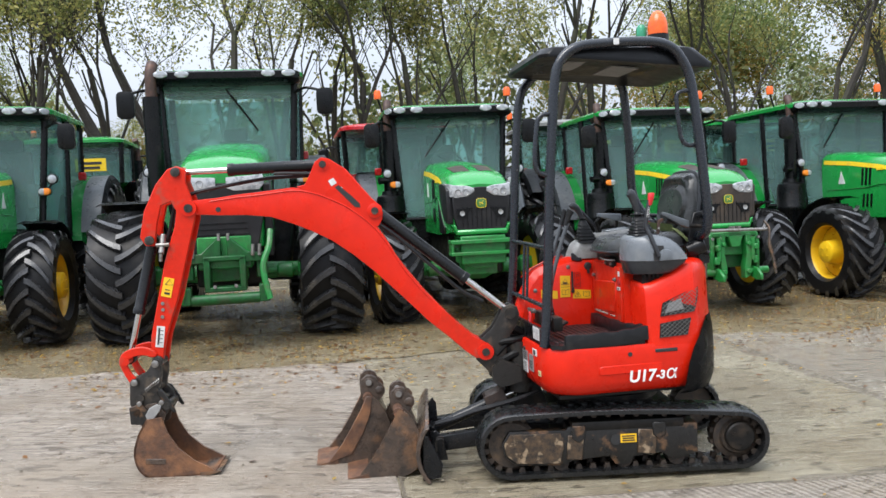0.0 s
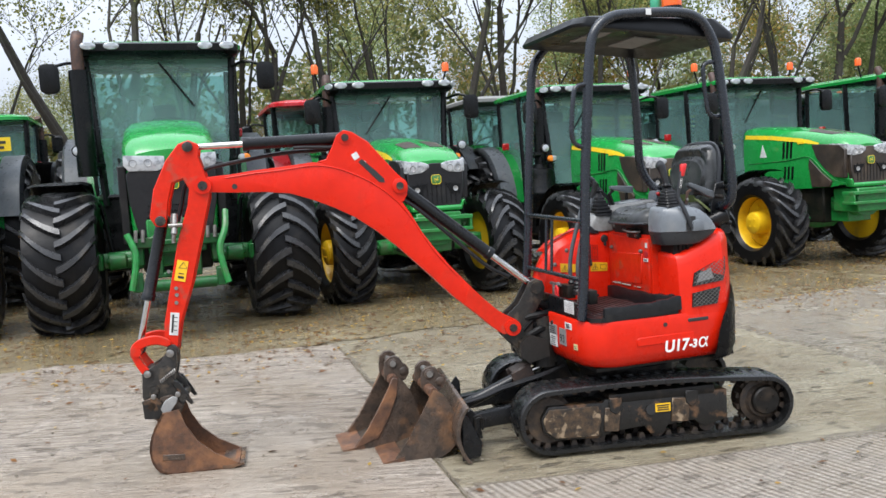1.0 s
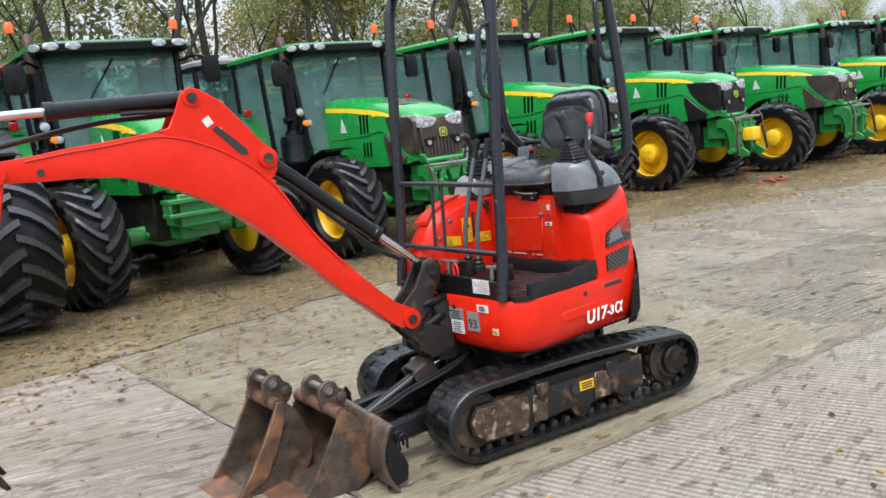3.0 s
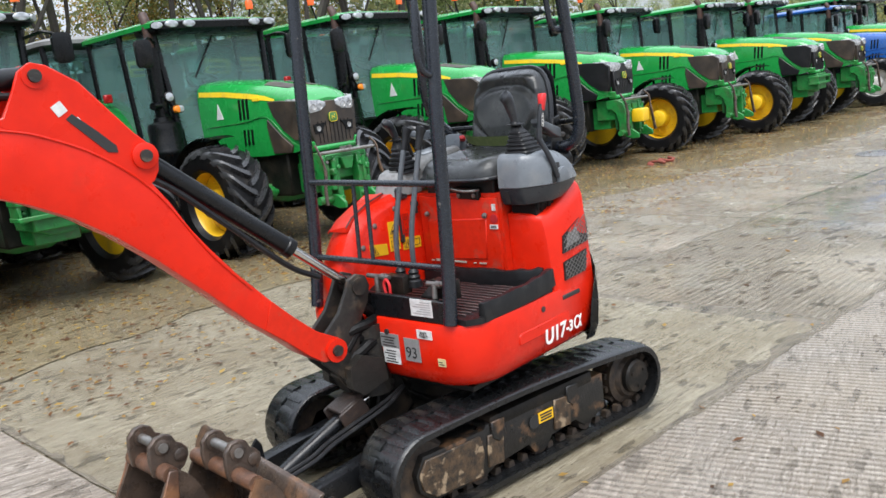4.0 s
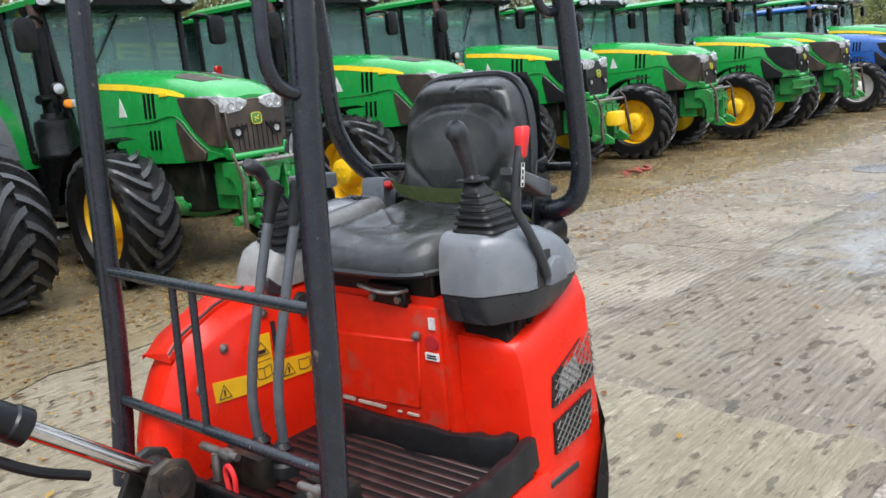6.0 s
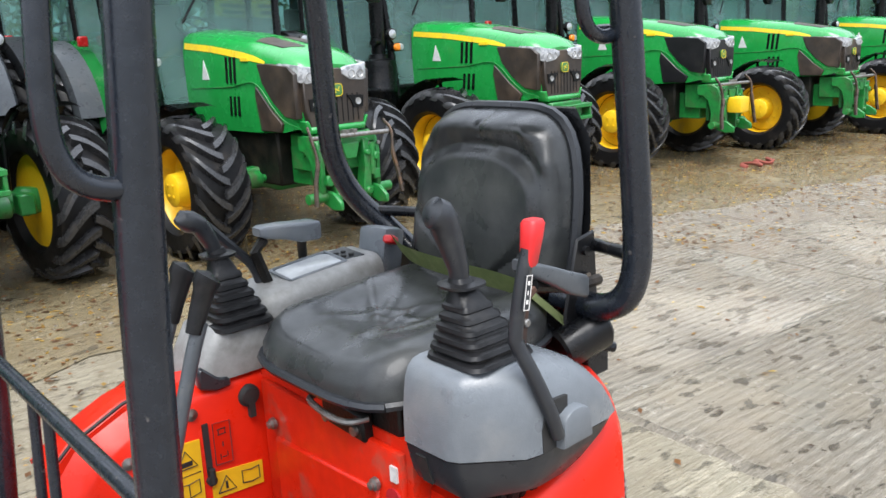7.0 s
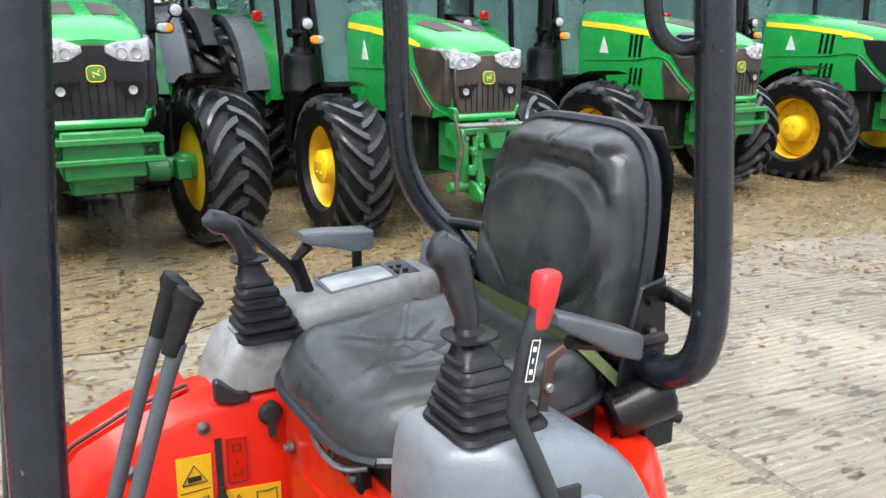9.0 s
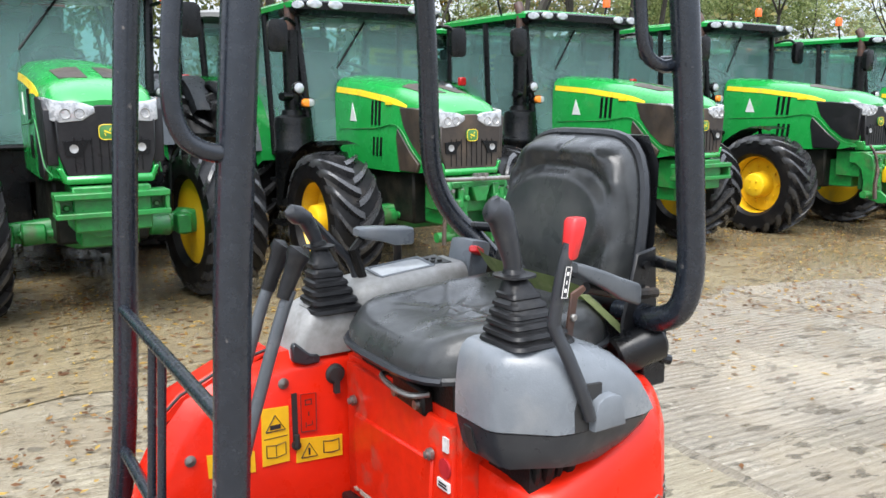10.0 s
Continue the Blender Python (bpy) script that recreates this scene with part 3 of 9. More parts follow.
prism(bm, [(-0.52, 0.18), (-0.56, 0.30), (-0.50, 0.47), (-0.42, 0.47), (-0.36, 0.30)], "y", -0.055, -0.04)
prism(bm, [(-0.52, 0.18), (-0.56, 0.30), (-0.50, 0.47), (-0.42, 0.47), (-0.36, 0.30)], "y", 0.0, 0.015)
cyl(bm, (-0.47, -0.075, 0.435), (-0.47, 0.035, 0.435), 0.018)
soften(bm, 0.004, 1)
part("blade_mount", bm, DARK, EXC)

# house: skirt and tail ------------------------------------------------------
TAIL_R = 0.60


def house_plan(inset=0.0, steps=10, front=-0.485):
    """Plan of the upper structure: flat front, rounded corners, straight sides, a round tail."""
    s = 0.49 - inset
    pts = []
    fx, r = front + inset, 0.16
    for k in range(7):
        a = radians(180 + 90 * k / 6)
        pts.append((fx + r + r * math.cos(a), -s + r + r * math.sin(a)))
    a0 = math.asin(min(1, s / (TAIL_R - inset)))
    for k in range(2 * steps + 1):
        a = -a0 + 2 * a0 * k / (2 * steps)
        pts.append(((TAIL_R - inset) * math.cos(a), (TAIL_R - inset) * math.sin(a)))
    for k in range(7):
        a = radians(90 + 90 * k / 6)
        pts.append((fx + r + r * math.cos(a), s - r + r * math.sin(a)))
    return pts


bm = bmesh.new()
loft(bm, [[(x, y, z) for x, y in house_plan(i)] for z, i in ((0.452, 0.075), (0.462, 0.045), (0.485, 0.022), (0.53, 0.006), (0.60, 0.0), (0.690, 0.0), (0.712, 0.006), (0.716, 0.03))])
skirt = house("skirt", bm, RED, "glossy red lower body panel with scuffs")
bm = bmesh.new()
box(bm, (-0.40, -0.40, 0.435), (0.45, 0.40, 0.455))
house("house_underside", bm, DARK)
# step in the near side and plug, slot
bm = bmesh.new()
prism(bm, [(-0.205, 0.566), (-0.205, 0.604), (-0.19, 0.612), (0.14, 0.612), (0.14, 0.566)], "y", -0.493, -0.485)
soften(bm, 0.003, 1)
house("pressed_panel", bm, RED, parent=skirt)
bm = bmesh.new()
cyl(bm, (-0.035, -0.493, 0.666), (-0.035, -0.480, 0.666), 0.012)
cyl(bm, (-0.468, -0.055, 0.662), (-0.492, -0.055, 0.662), 0.011)
house("body_plug", bm, INK, parent=skirt, each=True)
bm = bmesh.new()
box(bm, (0.105, -0.4935, 0.664), (0.232, -0.485, 0.684))
soften(bm, 0.004, 1)
house("vent_slot", bm, INK, parent=skirt)
for text, size, x, z in (("U17", 0.086, 0.025, 0.545), ("-3", 0.060, 0.128, 0.545), ("\u03b1", 0.098, 0.188, 0.552)):
    words(text, size, WHITE, EXC, HOUSE @ pose(x, -0.4945, z, 90, 0, 0), "model_number", 0.001, 0.15, 0.0004 if text == "\u03b1" else 0.0022)

# black tail guard wraps the rear, red cowl above
bm = bmesh.new()


def tail_ring(z, grow, a0, a1, n=18):
    return [((TAIL_R + grow) * math.cos(a), max(-0.492 - grow, min(0.492 + grow, (TAIL_R + grow) * math.sin(a))), z) for a in (radians(a0 + (a1 - a0) * k / n) for k in range(n + 1))]


rows = []
for z, g, a in ((0.425, -0.045, 63), (0.445, -0.006, 64), (0.50, 0.012, 64), (0.60, 0.014, 62), (0.68, 0.014, 59), (0.74, 0.012, 55), (0.79, 0.004, 49), (0.825, -0.004, 42), (0.835, -0.035, 40)):
    rows.append(tail_ring(z, g, -a, a) )
outer = [[bm.verts.new(p) for p in r] for r in rows]
for r0, r1 in zip(outer, outer[1:]):
    for i in range(len(r0) - 1):
        bm.faces.new((r0[i], r0[i + 1], r1[i + 1], r1[i]))
bmesh.ops.solidify(bm, geom=bm.faces[:], thickness=0.02)
house("tail_guard", bm, BLACK, "satin black counterweight tail guard")


def cowl_ring(z, inset, x_front, y_in=-0.285):
    s = 0.49 - inset
    rt = TAIL_R - inset
    a0 = math.asin(min(1, s / rt))
    pts = [(x_front, y_in, z), (x_front, -s + 0.05, z), (x_front + 0.012, -s + 0.015, z), (x_front + 0.05, -s, z)]
    for k in range(15):
        a = -a0 + (a0 - 0.02) * k / 14
        pts.append((rt * math.cos(a), rt * math.sin(a), z))
    pts.append((0.46, y_in + 0.15, z))
    return pts


# near rear cowl: its top climbs towards the tail
bm = bmesh.new()
rings = []
for z, ins in ((0.700, 0.002), (0.78, 0.004), (0.90, 0.012), (0.965, 0.020), (1.000, 0.030), (1.020, 0.046), (1.030, 0.080)):
    rings.append(cowl_ring(z, ins, 0.062))
for ring in rings[3:]:
    for i, p in enumerate(ring):
        lift = max(0.0, min(1.0, (p[0] - 0.08) / 0.32))
        ring[i] = (p[0], p[1], p[2] + 0.110 * lift * lift * (3 - 2 * lift))
loft(bm, rings)
cowl = house("side_cowl", bm, RED, "red engine side cowl")
for nm, quad in (("upper_vent", [(0.143, 0.852), (0.160, 0.922), (0.29, 0.972), (0.378, 0.994), (0.364, 0.925), (0.335, 0.868)]), ("lower_vent", [(0.133, 0.741), (0.140, 0.815), (0.314, 0.836), (0.29, 0.748)])):
    def side_y(x, z):
        ins = 0.004 + max(0, z - 0.78) * 0.075
        s = 0.49 - ins
        return -min(s, math.sqrt(max(0.01, (TAIL_R - ins) ** 2 - x * x))) - 0.007
    bm = bmesh.new()
    face = [bm.verts.new((x, side_y(x, z), z)) for x, z in quad]
    back = [bm.verts.new((x, side_y(x, z) + 0.02, z)) for x, z in quad]
    k = len(quad)
    bm.faces.new(face)
    bm.faces.new(back[::-1])
    for i in range(k):
        bm.faces.new((face[i], back[i], back[(i + 1) % k], face[(i + 1) % k]))
    v = house(nm, bm, MESH, "black mesh vent", cowl)
    # woven wires in a diamond pattern, cut to the opening
    bm = bmesh.new()
    x0, x1 = min(q[0] for q in quad), max(q[0] for q in quad)
    z0, z1 = min(q[1] for q in quad), max(q[1] for q in quad)

    def inside(x, z):
        odd = False
        for i in range(k):
            (ax, az), (bx, bz) = quad[i], quad[(i + 1) % k]
            if (az > z) != (bz > z) and x < (bx - ax) * (z - az) / (bz - az) + ax:
                odd = not odd
        return odd
    for slope in (0.75, -0.75):
        c = z0 - 0.75 * (x1 - x0)
        while c < z1 + 0.75 * (x1 - x0):
            run = []
            for s in range(41):
                x = x0 + (x1 - x0) * s / 40
                z = c + slope * (x - x0)
                if inside(x, z):
                    run.append((x, side_y(x, z) - 0.003, z))
            if len(run) > 2:
                tube(bm, [run[0], run[len(run) // 2], run[-1]], 0.0016, 4)
            c += 0.021
    house("wire_mesh", bm, plain("dull_wire", (0.20, 0.195, 0.185), 0.35, 0.5), parent=v)
    if nm == "upper_vent":
        bm = bmesh.new()
        pale = [(0.168, 0.870), (0.275, 0.885), (0.262, 0.940), (0.190, 0.918)]
        loft(bm, [[(x, side_y(x, z) - d, z) for x, z in pale] for d in (-0.004, 0.001)])
        house("filter_housing", bm, STICKER_GREY, "grey housing seen through the mesh", v)
bm = bmesh.new()
obox(bm, (0.4475, -0.336, 0.985), (0.004, 0.035, 0.085), 0, 0, -36)
house("reflector_label", bm, STICKER_YELLOW, "amber reflector strip", cowl)

# engine cover under the seat and round the tail
bm = bmesh.new()
rings = []
for z, g in ((0.70, 0.0), (0.90, -0.03), (1.04, -0.055), (1.11, -0.08), (1.125, -0.12)):
    r = TAIL_R + g
    ring = [(0.026, -0.285, z), (0.026, 0.185, z), (0.05, 0.46 + g, z)]
    a0 = math.degrees(math.asin((0.46 + g) / r))
    for k in range(15):
        a = radians(a0 - (a0 + 27) * k / 14)
        ring.append((r * math.cos(a), r * math.sin(a), z))
    rings.append(ring)
loft(bm, rings)
cover = house("engine_cover", bm, RED_WORN, "red seat base and engine cover, chipped along the edges")
bm = bmesh.new()
prism(bm, [(-0.27, 0.80), (-0.27, 1.105), (0.17, 1.115), (0.17, 0.80)], "x", 0.012, 0.028)
soften(bm, 0.006)
pan = house("seat_base_panel", bm, RED_WORN, parent=cover)
bm = bmesh.new()
prism(bm, [(-0.195, 0.846), (-0.212, 1.022), (0.124, 1.006), (0.118, 0.830)], "x", 0.005, 0.016)
soften(bm, 0.004, 1)
hatch = house("tool_hatch", bm, RED_WORN, "red hatch with chipped paint", pan)
bm = bmesh.new()
for y, z in ((-0.207, 1.034), (0.122, 1.036)):
    lathe(bm, [(0.008, 0.012), (0.0, 0.0115), (-0.002, 0.0075), (-0.007, 0.0075), (-0.009, 0.0)], (0, y, z), "x", 12)
house("panel_bolt", bm, STEEL, parent=pan, each=True)
bm = bmesh.new()
for y0, y1, h in ((-0.186, -0.150, 0.005), (-0.13, -0.118, 0.004), (-0.075, 0.02, 0.007), (0.035, 0.10, 0.010), (0.112, 0.128, 0.005)):
    box(bm, (0.004, y0, 0.8235), (0.010, y1, 0.8235 + h))
house("chipped_edge", bm, surface("bare_primer", (0.42, 0.36, 0.30), (0.34, 0.28, 0.23), (0.30, 0.16, 0.10), 0.7, big=30.0), parent=hatch)
for nm, y, z, w, h, mt in (("round_label", -0.250, 1.020, 0.0, 0.019, INK_RED), ("white_label", -0.247, 0.986, 0.040, 0.018, STICKER), ("small_label", -0.255, 1.068, 0.017, 0.028, STICKER)):
    bm = bmesh.new()
    if w:
        box(bm, (0.0075, y - w / 2, z - h / 2), (0.0125, y + w / 2, z + h / 2))
    else:
        cyl(bm, (0.0125, y, z), (0.0085, y, z), h, n=20)
    house(nm, bm, mt, parent=pan)
bm = bmesh.new()
for z, w in ((0.989, 0.026), (0.983, 0.030)):
    box(bm, (0.0065, -0.247 - w / 2, z - 0.0018), (0.0075, -0.247 + w / 2, z + 0.0018))
house("label_print", bm, INK, parent=pan)

# right-hand cowl with the tank ------------------------------------------------
bm = bmesh.new()
prof = [(-0.482, 0.74), (-0.478, 0.86), (-0.450, 0.945), (-0.405, 1.022), (-0.355, 1.080), (-0.255, 1.122), (-0.13, 1.150), (0.06, 1.150), (0.06, 0.71), (-0.47, 0.71)]
rings = []
for y, sx, dz in ((0.180, 0.885, -0.045), (0.188, 0.900, -0.034), (0.222, 0.950, -0.006), (0.27, 0.948, -0.008), (0.36, 0.90, -0.040), (0.43, 0.83, -0.085), (0.470, 0.76, -0.135)):
    rings.append([(x * sx if x < 0 else x, y, z + (dz * (1 if z > 0.8 else 0))) for x, z in prof])
loft(bm, rings)
rcowl = house("tank_cowl", bm, RED, "red right-hand cowl with a hinged lid")
bm = bmesh.new()
rings = []
for y, e in ((0.222, -0.012), (0.230, -0.002), (0.33, -0.020), (0.345, -0.036)):
    rings.append([(-0.385, y, 1.030), (-0.385, y, 1.056 + e), (-0.345, y, 1.092 + e), (-0.245, y, 1.138 + e), (-0.15, y, 1.160 + e), (-0.145, y, 1.150)])
loft(bm, rings)
house("filler_lid", bm, RED, "red filler lid", rcowl)
bm = bmesh.new()
tube(bm, [(-0.385, 0.224, 1.050), (-0.345, 0.224, 1.086), (-0.245, 0.224, 1.132), (-0.15, 0.224, 1.155)], 0.003, 6)
house("lid_gap", bm, INK, parent=rcowl)
for nm, q, mt in (("warning_label", [(-0.190, 0.905), (-0.128, 0.905), (-0.126, 1.032), (-0.188, 1.036)], STICKER_YELLOW),
                  ("long_warning_label", [(-0.112, 0.895), (0.000, 0.888), (0.001, 0.938), (-0.110, 0.951)], STICKER_YELLOW),
                  ("low_warning_label", [(-0.308, 0.908), (-0.206, 0.898), (-0.207, 0.946), (-0.310, 0.960)], STICKER_YELLOW),
                  ("red_label", [(-0.098, 0.965), (-0.062, 0.962), (-0.061, 1.050), (-0.097, 1.053)], RED)):
    bm = bmesh.new()
    prism(bm, q, "y", 0.1772, 0.182)
    lab = house(nm, bm, mt, parent=rcowl)
    bm = bmesh.new()
    cx, cz = sum(p[0] for p in q) / 4, sum(p[1] for p in q) / 4
    w, h = (q[1][0] - q[0][0]), (q[2][1] - q[1][1])
    ink = INK
    if nm == "warning_label":
        tube(bm, [(cx - 0.022, 0.1765, cz + 0.012), (cx + 0.022, 0.1765, cz + 0.012), (cx, 0.1765, cz + 0.048), (cx - 0.022, 0.1765, cz + 0.012)], 0.0016, 4)
        box(bm, (cx - 0.012, 0.1758, cz + 0.016), (cx + 0.012, 0.1772, cz + 0.026))
        tube(bm, [(cx + px, 0.1765, cz + pz) for px, pz in ((-0.022, -0.046), (0.0, -0.050), (0.022, -0.046), (0.022, -0.018), (0.0, -0.022), (-0.022, -0.018), (-0.022, -0.046))], 0.0012, 4)
        box(bm, (cx - 0.0008, 0.1762, cz - 0.050), (cx + 0.0008, 0.1772, cz - 0.022))
        box(bm, (cx - 0.027, 0.1762, cz - 0.004), (cx + 0.027, 0.1772, cz - 0.0025))
    elif nm == "red_label":
        tube(bm, [(x, 0.1768, z) for x, z in (*q, q[0])], 0.0010, 4)
        for dx, dz, bw, bh in ((0.0, 0.030, 0.018, 0.0018), (-0.007, 0.024, 0.0016, 0.012), (0.007, 0.024, 0.0016, 0.012), (0.0, 0.019, 0.018, 0.0016), (0.0, -0.003, 0.0022, 0.010), (-0.007, -0.028, 0.0016, 0.012), (0.001, -0.030, 0.010, 0.0016), (0.008, -0.026, 0.0016, 0.010)):
            box(bm, (cx + dx - bw / 2, 0.1762, cz + dz - bh / 2), (cx + dx + bw / 2, 0.1772, cz + dz + bh / 2))
    else:
        tube(bm, [(cx - w * 0.40, 0.1765, cz - 0.014), (cx - w * 0.06, 0.1765, cz - 0.016), (cx - w * 0.23, 0.1765, cz + 0.018), (cx - w * 0.40, 0.1765, cz - 0.014)], 0.0016, 4)
        box(bm, (cx - w * 0.25, 0.1758, cz - 0.010), (cx - w * 0.21, 0.1772, cz + 0.006))
        if nm == "long_warning_label":
            tube(bm, [(cx + w * 0.08, 0.1765, cz - 0.013), (cx + w * 0.26, 0.1765, cz - 0.017), (cx + w * 0.42, 0.1765, cz - 0.015), (cx + w * 0.42, 0.1765, cz + 0.012), (cx + w * 0.26, 0.1765, cz + 0.010), (cx + w * 0.08, 0.1765, cz + 0.014), (cx + w * 0.08, 0.1765, cz - 0.013)], 0.0014, 4)
    house("label_print", bm, ink, parent=lab)
bm = bmesh.new()
box(bm, (-0.118, 0.1765, 0.945), (-0.106, 0.181, 1.058))
cyl(bm, (-0.112, 0.170, 0.938), (-0.112, 0.182, 0.938), 0.010)
cyl(bm, (-0.112, 0.168, 0.935), (-0.112, 0.168, 0.965), 0.006)
house("throttle_lever", bm, INK, "black throttle lever in its slot", rcowl)
bm = bmesh.new()
for x, z in ((-0.135, 1.085), (-0.264, 1.034), (-0.344, 0.956)):
    lathe(bm, [(0.184, 0.013), (0.176, 0.012), (0.174, 0.006), (0.172, 0.0)], (x, 0, z), "y", 12)
house("cowl_bolt", bm, STEEL, parent=rcowl, each=True)
bm = bmesh.new()
lathe(bm, [(0.186, 0.024), (0.176, 0.023), (0.173, 0.018), (0.168, 0.017), (0.166, 0.0)], (-0.012, 0, 1.085), "y", 18)
obox(bm, (-0.012, 0.172, 1.062), (0.012, 0.012, 0.04))
house("starter_switch", bm, INK, "black round socket with a cap", rcowl)

# floor ---------------------------------------------------------------------
bm = bmesh.new()
prism(bm, [(-0.445, -0.44), (-0.40, -0.478), (0.055, -0.478), (0.02, -0.28), (0.02, 0.18), (-0.44, 0.18)], "z", 0.712, 0.735)
floor_mat = house("floor_mat", bm, RUBBER, "ribbed black rubber floor mat, dusty")
bm = bmesh.new()
for k in range(13):
    x = -0.40 + 0.032 * k
    box(bm, (x, -0.40, 0.733), (x + 0.012, 0.15, 0.741))
soften(bm, 0.002, 1)
# the ribs' red tint paints in the reflection of the red bodywork
house("mat_rib", bm, surface("red_reflection_worn_rubber", (0.045, 0.016, 0.015), (0.020, 0.011, 0.011), (0.070, 0.035, 0.030), 0.5, big=10.0), parent=floor_mat, each=True)
bm = bmesh.new()
for line in ([(-0.38, -0.466, 0.765), (-0.10, -0.474, 0.772), (0.075, -0.470, 0.790)], [(0.062, -0.44, 0.79), (0.010, -0.28, 0.785), (0.005, 0.17, 0.785)]):
    rail = bend(line, 6)
    rings = []
    for i, p in enumerate(rail):
        wob = 0.004 * math.sin(i * 1.9)
        q = rail[min(i + 1, len(rail) - 1)] - rail[max(i - 1, 0)]
        nrm = Vector((-q.y, q.x, 0)).normalized()
        rings.append([p + nrm * 0.014 + V(0, 0, 0.02 + wob), p + nrm * (0.020 + wob) - V(0, 0, 0.055), p - nrm * 0.016 - V(0, 0, 0.055), p - nrm * (0.012 + wob) + V(0, 0, 0.02 + wob)])
    loft(bm, rings)
soften(bm, 0.006, 2)
house("mat_edge", bm, RUBBER, "turned-up black mat edge", floor_mat)
bm = bmesh.new()
prism(bm, [(-0.40, 0.715), (-0.40, 0.800), (-0.28, 0.806), (0.18, 0.815), (0.19, 0.715)], "x", -0.468, -0.448)
soften(bm, 0.004, 1)
house("front_plate", bm, BLACK, "black front toe plate")
bm = bmesh.new()
prism(bm, [(-0.300, 0.738), (-0.188, 0.738), (-0.188, 0.804), (-0.300, 0.804)], "x", -0.471, -0.467)
lab = house("instruction_label", bm, STICKER, "faded grey instruction label")
bm = bmesh.new()
for k in range(6):
    box(bm, (-0.4722, -0.292, 0.748 + 0.009 * k), (-0.4708, -0.200 - 0.02 * (k % 3), 0.7505 + 0.009 * k))
house("label_print", bm, STICKER_GREY, parent=lab)
for nm, y0, y1, z0, z1, mt in (("data_plate", -0.115, -0.010, 0.598, 0.655, STICKER_GREY), ("test_label", -0.112, -0.022, 0.532, 0.600, STICKER), ("number_plate_label", -0.226, -0.145, 0.556, 0.648, STICKER_GREY),
                               ("torn_label", -0.299, -0.222, 0.655, 0.690, STICKER), ("small_yellow_label", -0.350, -0.315, 0.555, 0.585, surface("faded_yellow_label", (0.62, 0.52, 0.25), (0.5, 0.42, 0.2), (0.4, 0.36, 0.3), 0.5))):
    bm = bmesh.new()
    yc = (y0 + y1) / 2
    fx = -0.4865 if y0 > -0.30 else -0.4835
    obox(bm, (fx, yc, (z0 + z1) / 2), (0.004, y1 - y0, z1 - z0), 0, 0, 0 if y0 > -0.30 else 4)
    lab = house(nm, bm, mt, parent=skirt)
    if nm == "torn_label":
        for line, zz in (("ANTI", 0.677), ("THEFT", 0.664)):
            words(line, 0.016, INK, skirt, HOUSE @ pose(fx - 0.0026, yc + 0.004, zz, 90, 0, -90), "label_print", 0.0005, 0.0, 0.0004)
    if nm in ("data_plate", "test_label", "small_yellow_label"):
        bm = bmesh.new()
        rows_n = max(2, int((z1 - z0) / 0.013))
        for k in range(rows_n):
            z = z0 + 0.008 + (z1 - z0 - 0.012) * k / rows_n
            obox(bm, (fx - 0.0026, yc + 0.006 * (k % 2), z), (0.0012, (y1 - y0) * (0.72 - 0.12 * (k % 3)), 0.004))
        house("label_print", bm, INK, parent=lab)
words("93", 0.062, INK, EXC, HOUSE @ pose(-0.4892, -0.182, 0.590, 90, 0, -90), "painted_number", 0.0006)

# hydraulic bits on the toe plate
bm = bmesh.new()
for y in (-0.30, -0.04):
    box(bm, (-0.400, y - 0.05, 0.790), (-0.350, y + 0.06, 0.865))
soften(bm, 0.006)
house("pedal_block", bm, DARK, each=True)
bm = bmesh.new()
for y0, y1, z in ((-0.325, -0.235, 0.852), (-0.03, 0.10, 0.862)):
    tube(bm, [(-0.41, y0, z), (-0.41, y0 + 0.02, z), (-0.41, y0 + 0.022, z), (-0.41, y0 + 0.045, z), (-0.41, y0 + 0.047, z), (-0.41, y1, z)], [0.009, 0.009, 0.014, 0.014, 0.010, 0.010], 12)
    cyl(bm, (-0.425, (y0 + y1) / 2, 0.80), (-0.42, (y0 + y1) / 2, z), 0.011, n=10)
house("hose_coupling", bm, STEEL, "steel hydraulic couplings", each=True)
bm = bmesh.new()
tube(bm, bend([(-0.445, -0.035, 0.80), (-0.445, -0.03, 0.845), (-0.445, -0.045, 0.862), (-0.445, -0.06, 0.84), (-0.445, -0.058, 0.80)], 4), 0.006, 8)
house("red_tap", bm, KNOB_RED)
# canopy, posts, rails ---------------------------------------------------------
def hoop(sy, pts):
    bm = bmesh.new()
    tube(bm, bend(pts, 6), 0.0265, 14)
    return house("canopy_hoop", bm, POST, "black tubular roll-over hoop, scratched")


near_hoop = hoop(-1, [(-0.468, -0.385, 0.72), (-0.448, -0.385, 0.90), (-0.427, -0.385, 1.178), (-0.410, -0.385, 1.473), (-0.378, -0.385, 1.866), (-0.352, -0.385, 2.12), (-0.315, -0.385, 2.22),
                      (-0.235, -0.385, 2.278), (-0.12, -0.385, 2.298), (0.165, -0.385, 2.306), (0.295, -0.385, 2.275), (0.368, -0.385, 2.19), (0.404, -0.390, 2.074), (0.432, -0.402, 1.794),
                      (0.453, -0.408, 1.55), (0.466, -0.408, 1.40), (0.469, -0.402, 1.335), (0.468, -0.385, 1.290), (0.463, -0.355, 1.265), (0.464, -0.31, 1.255), (0.47, -0.22, 1.255)])
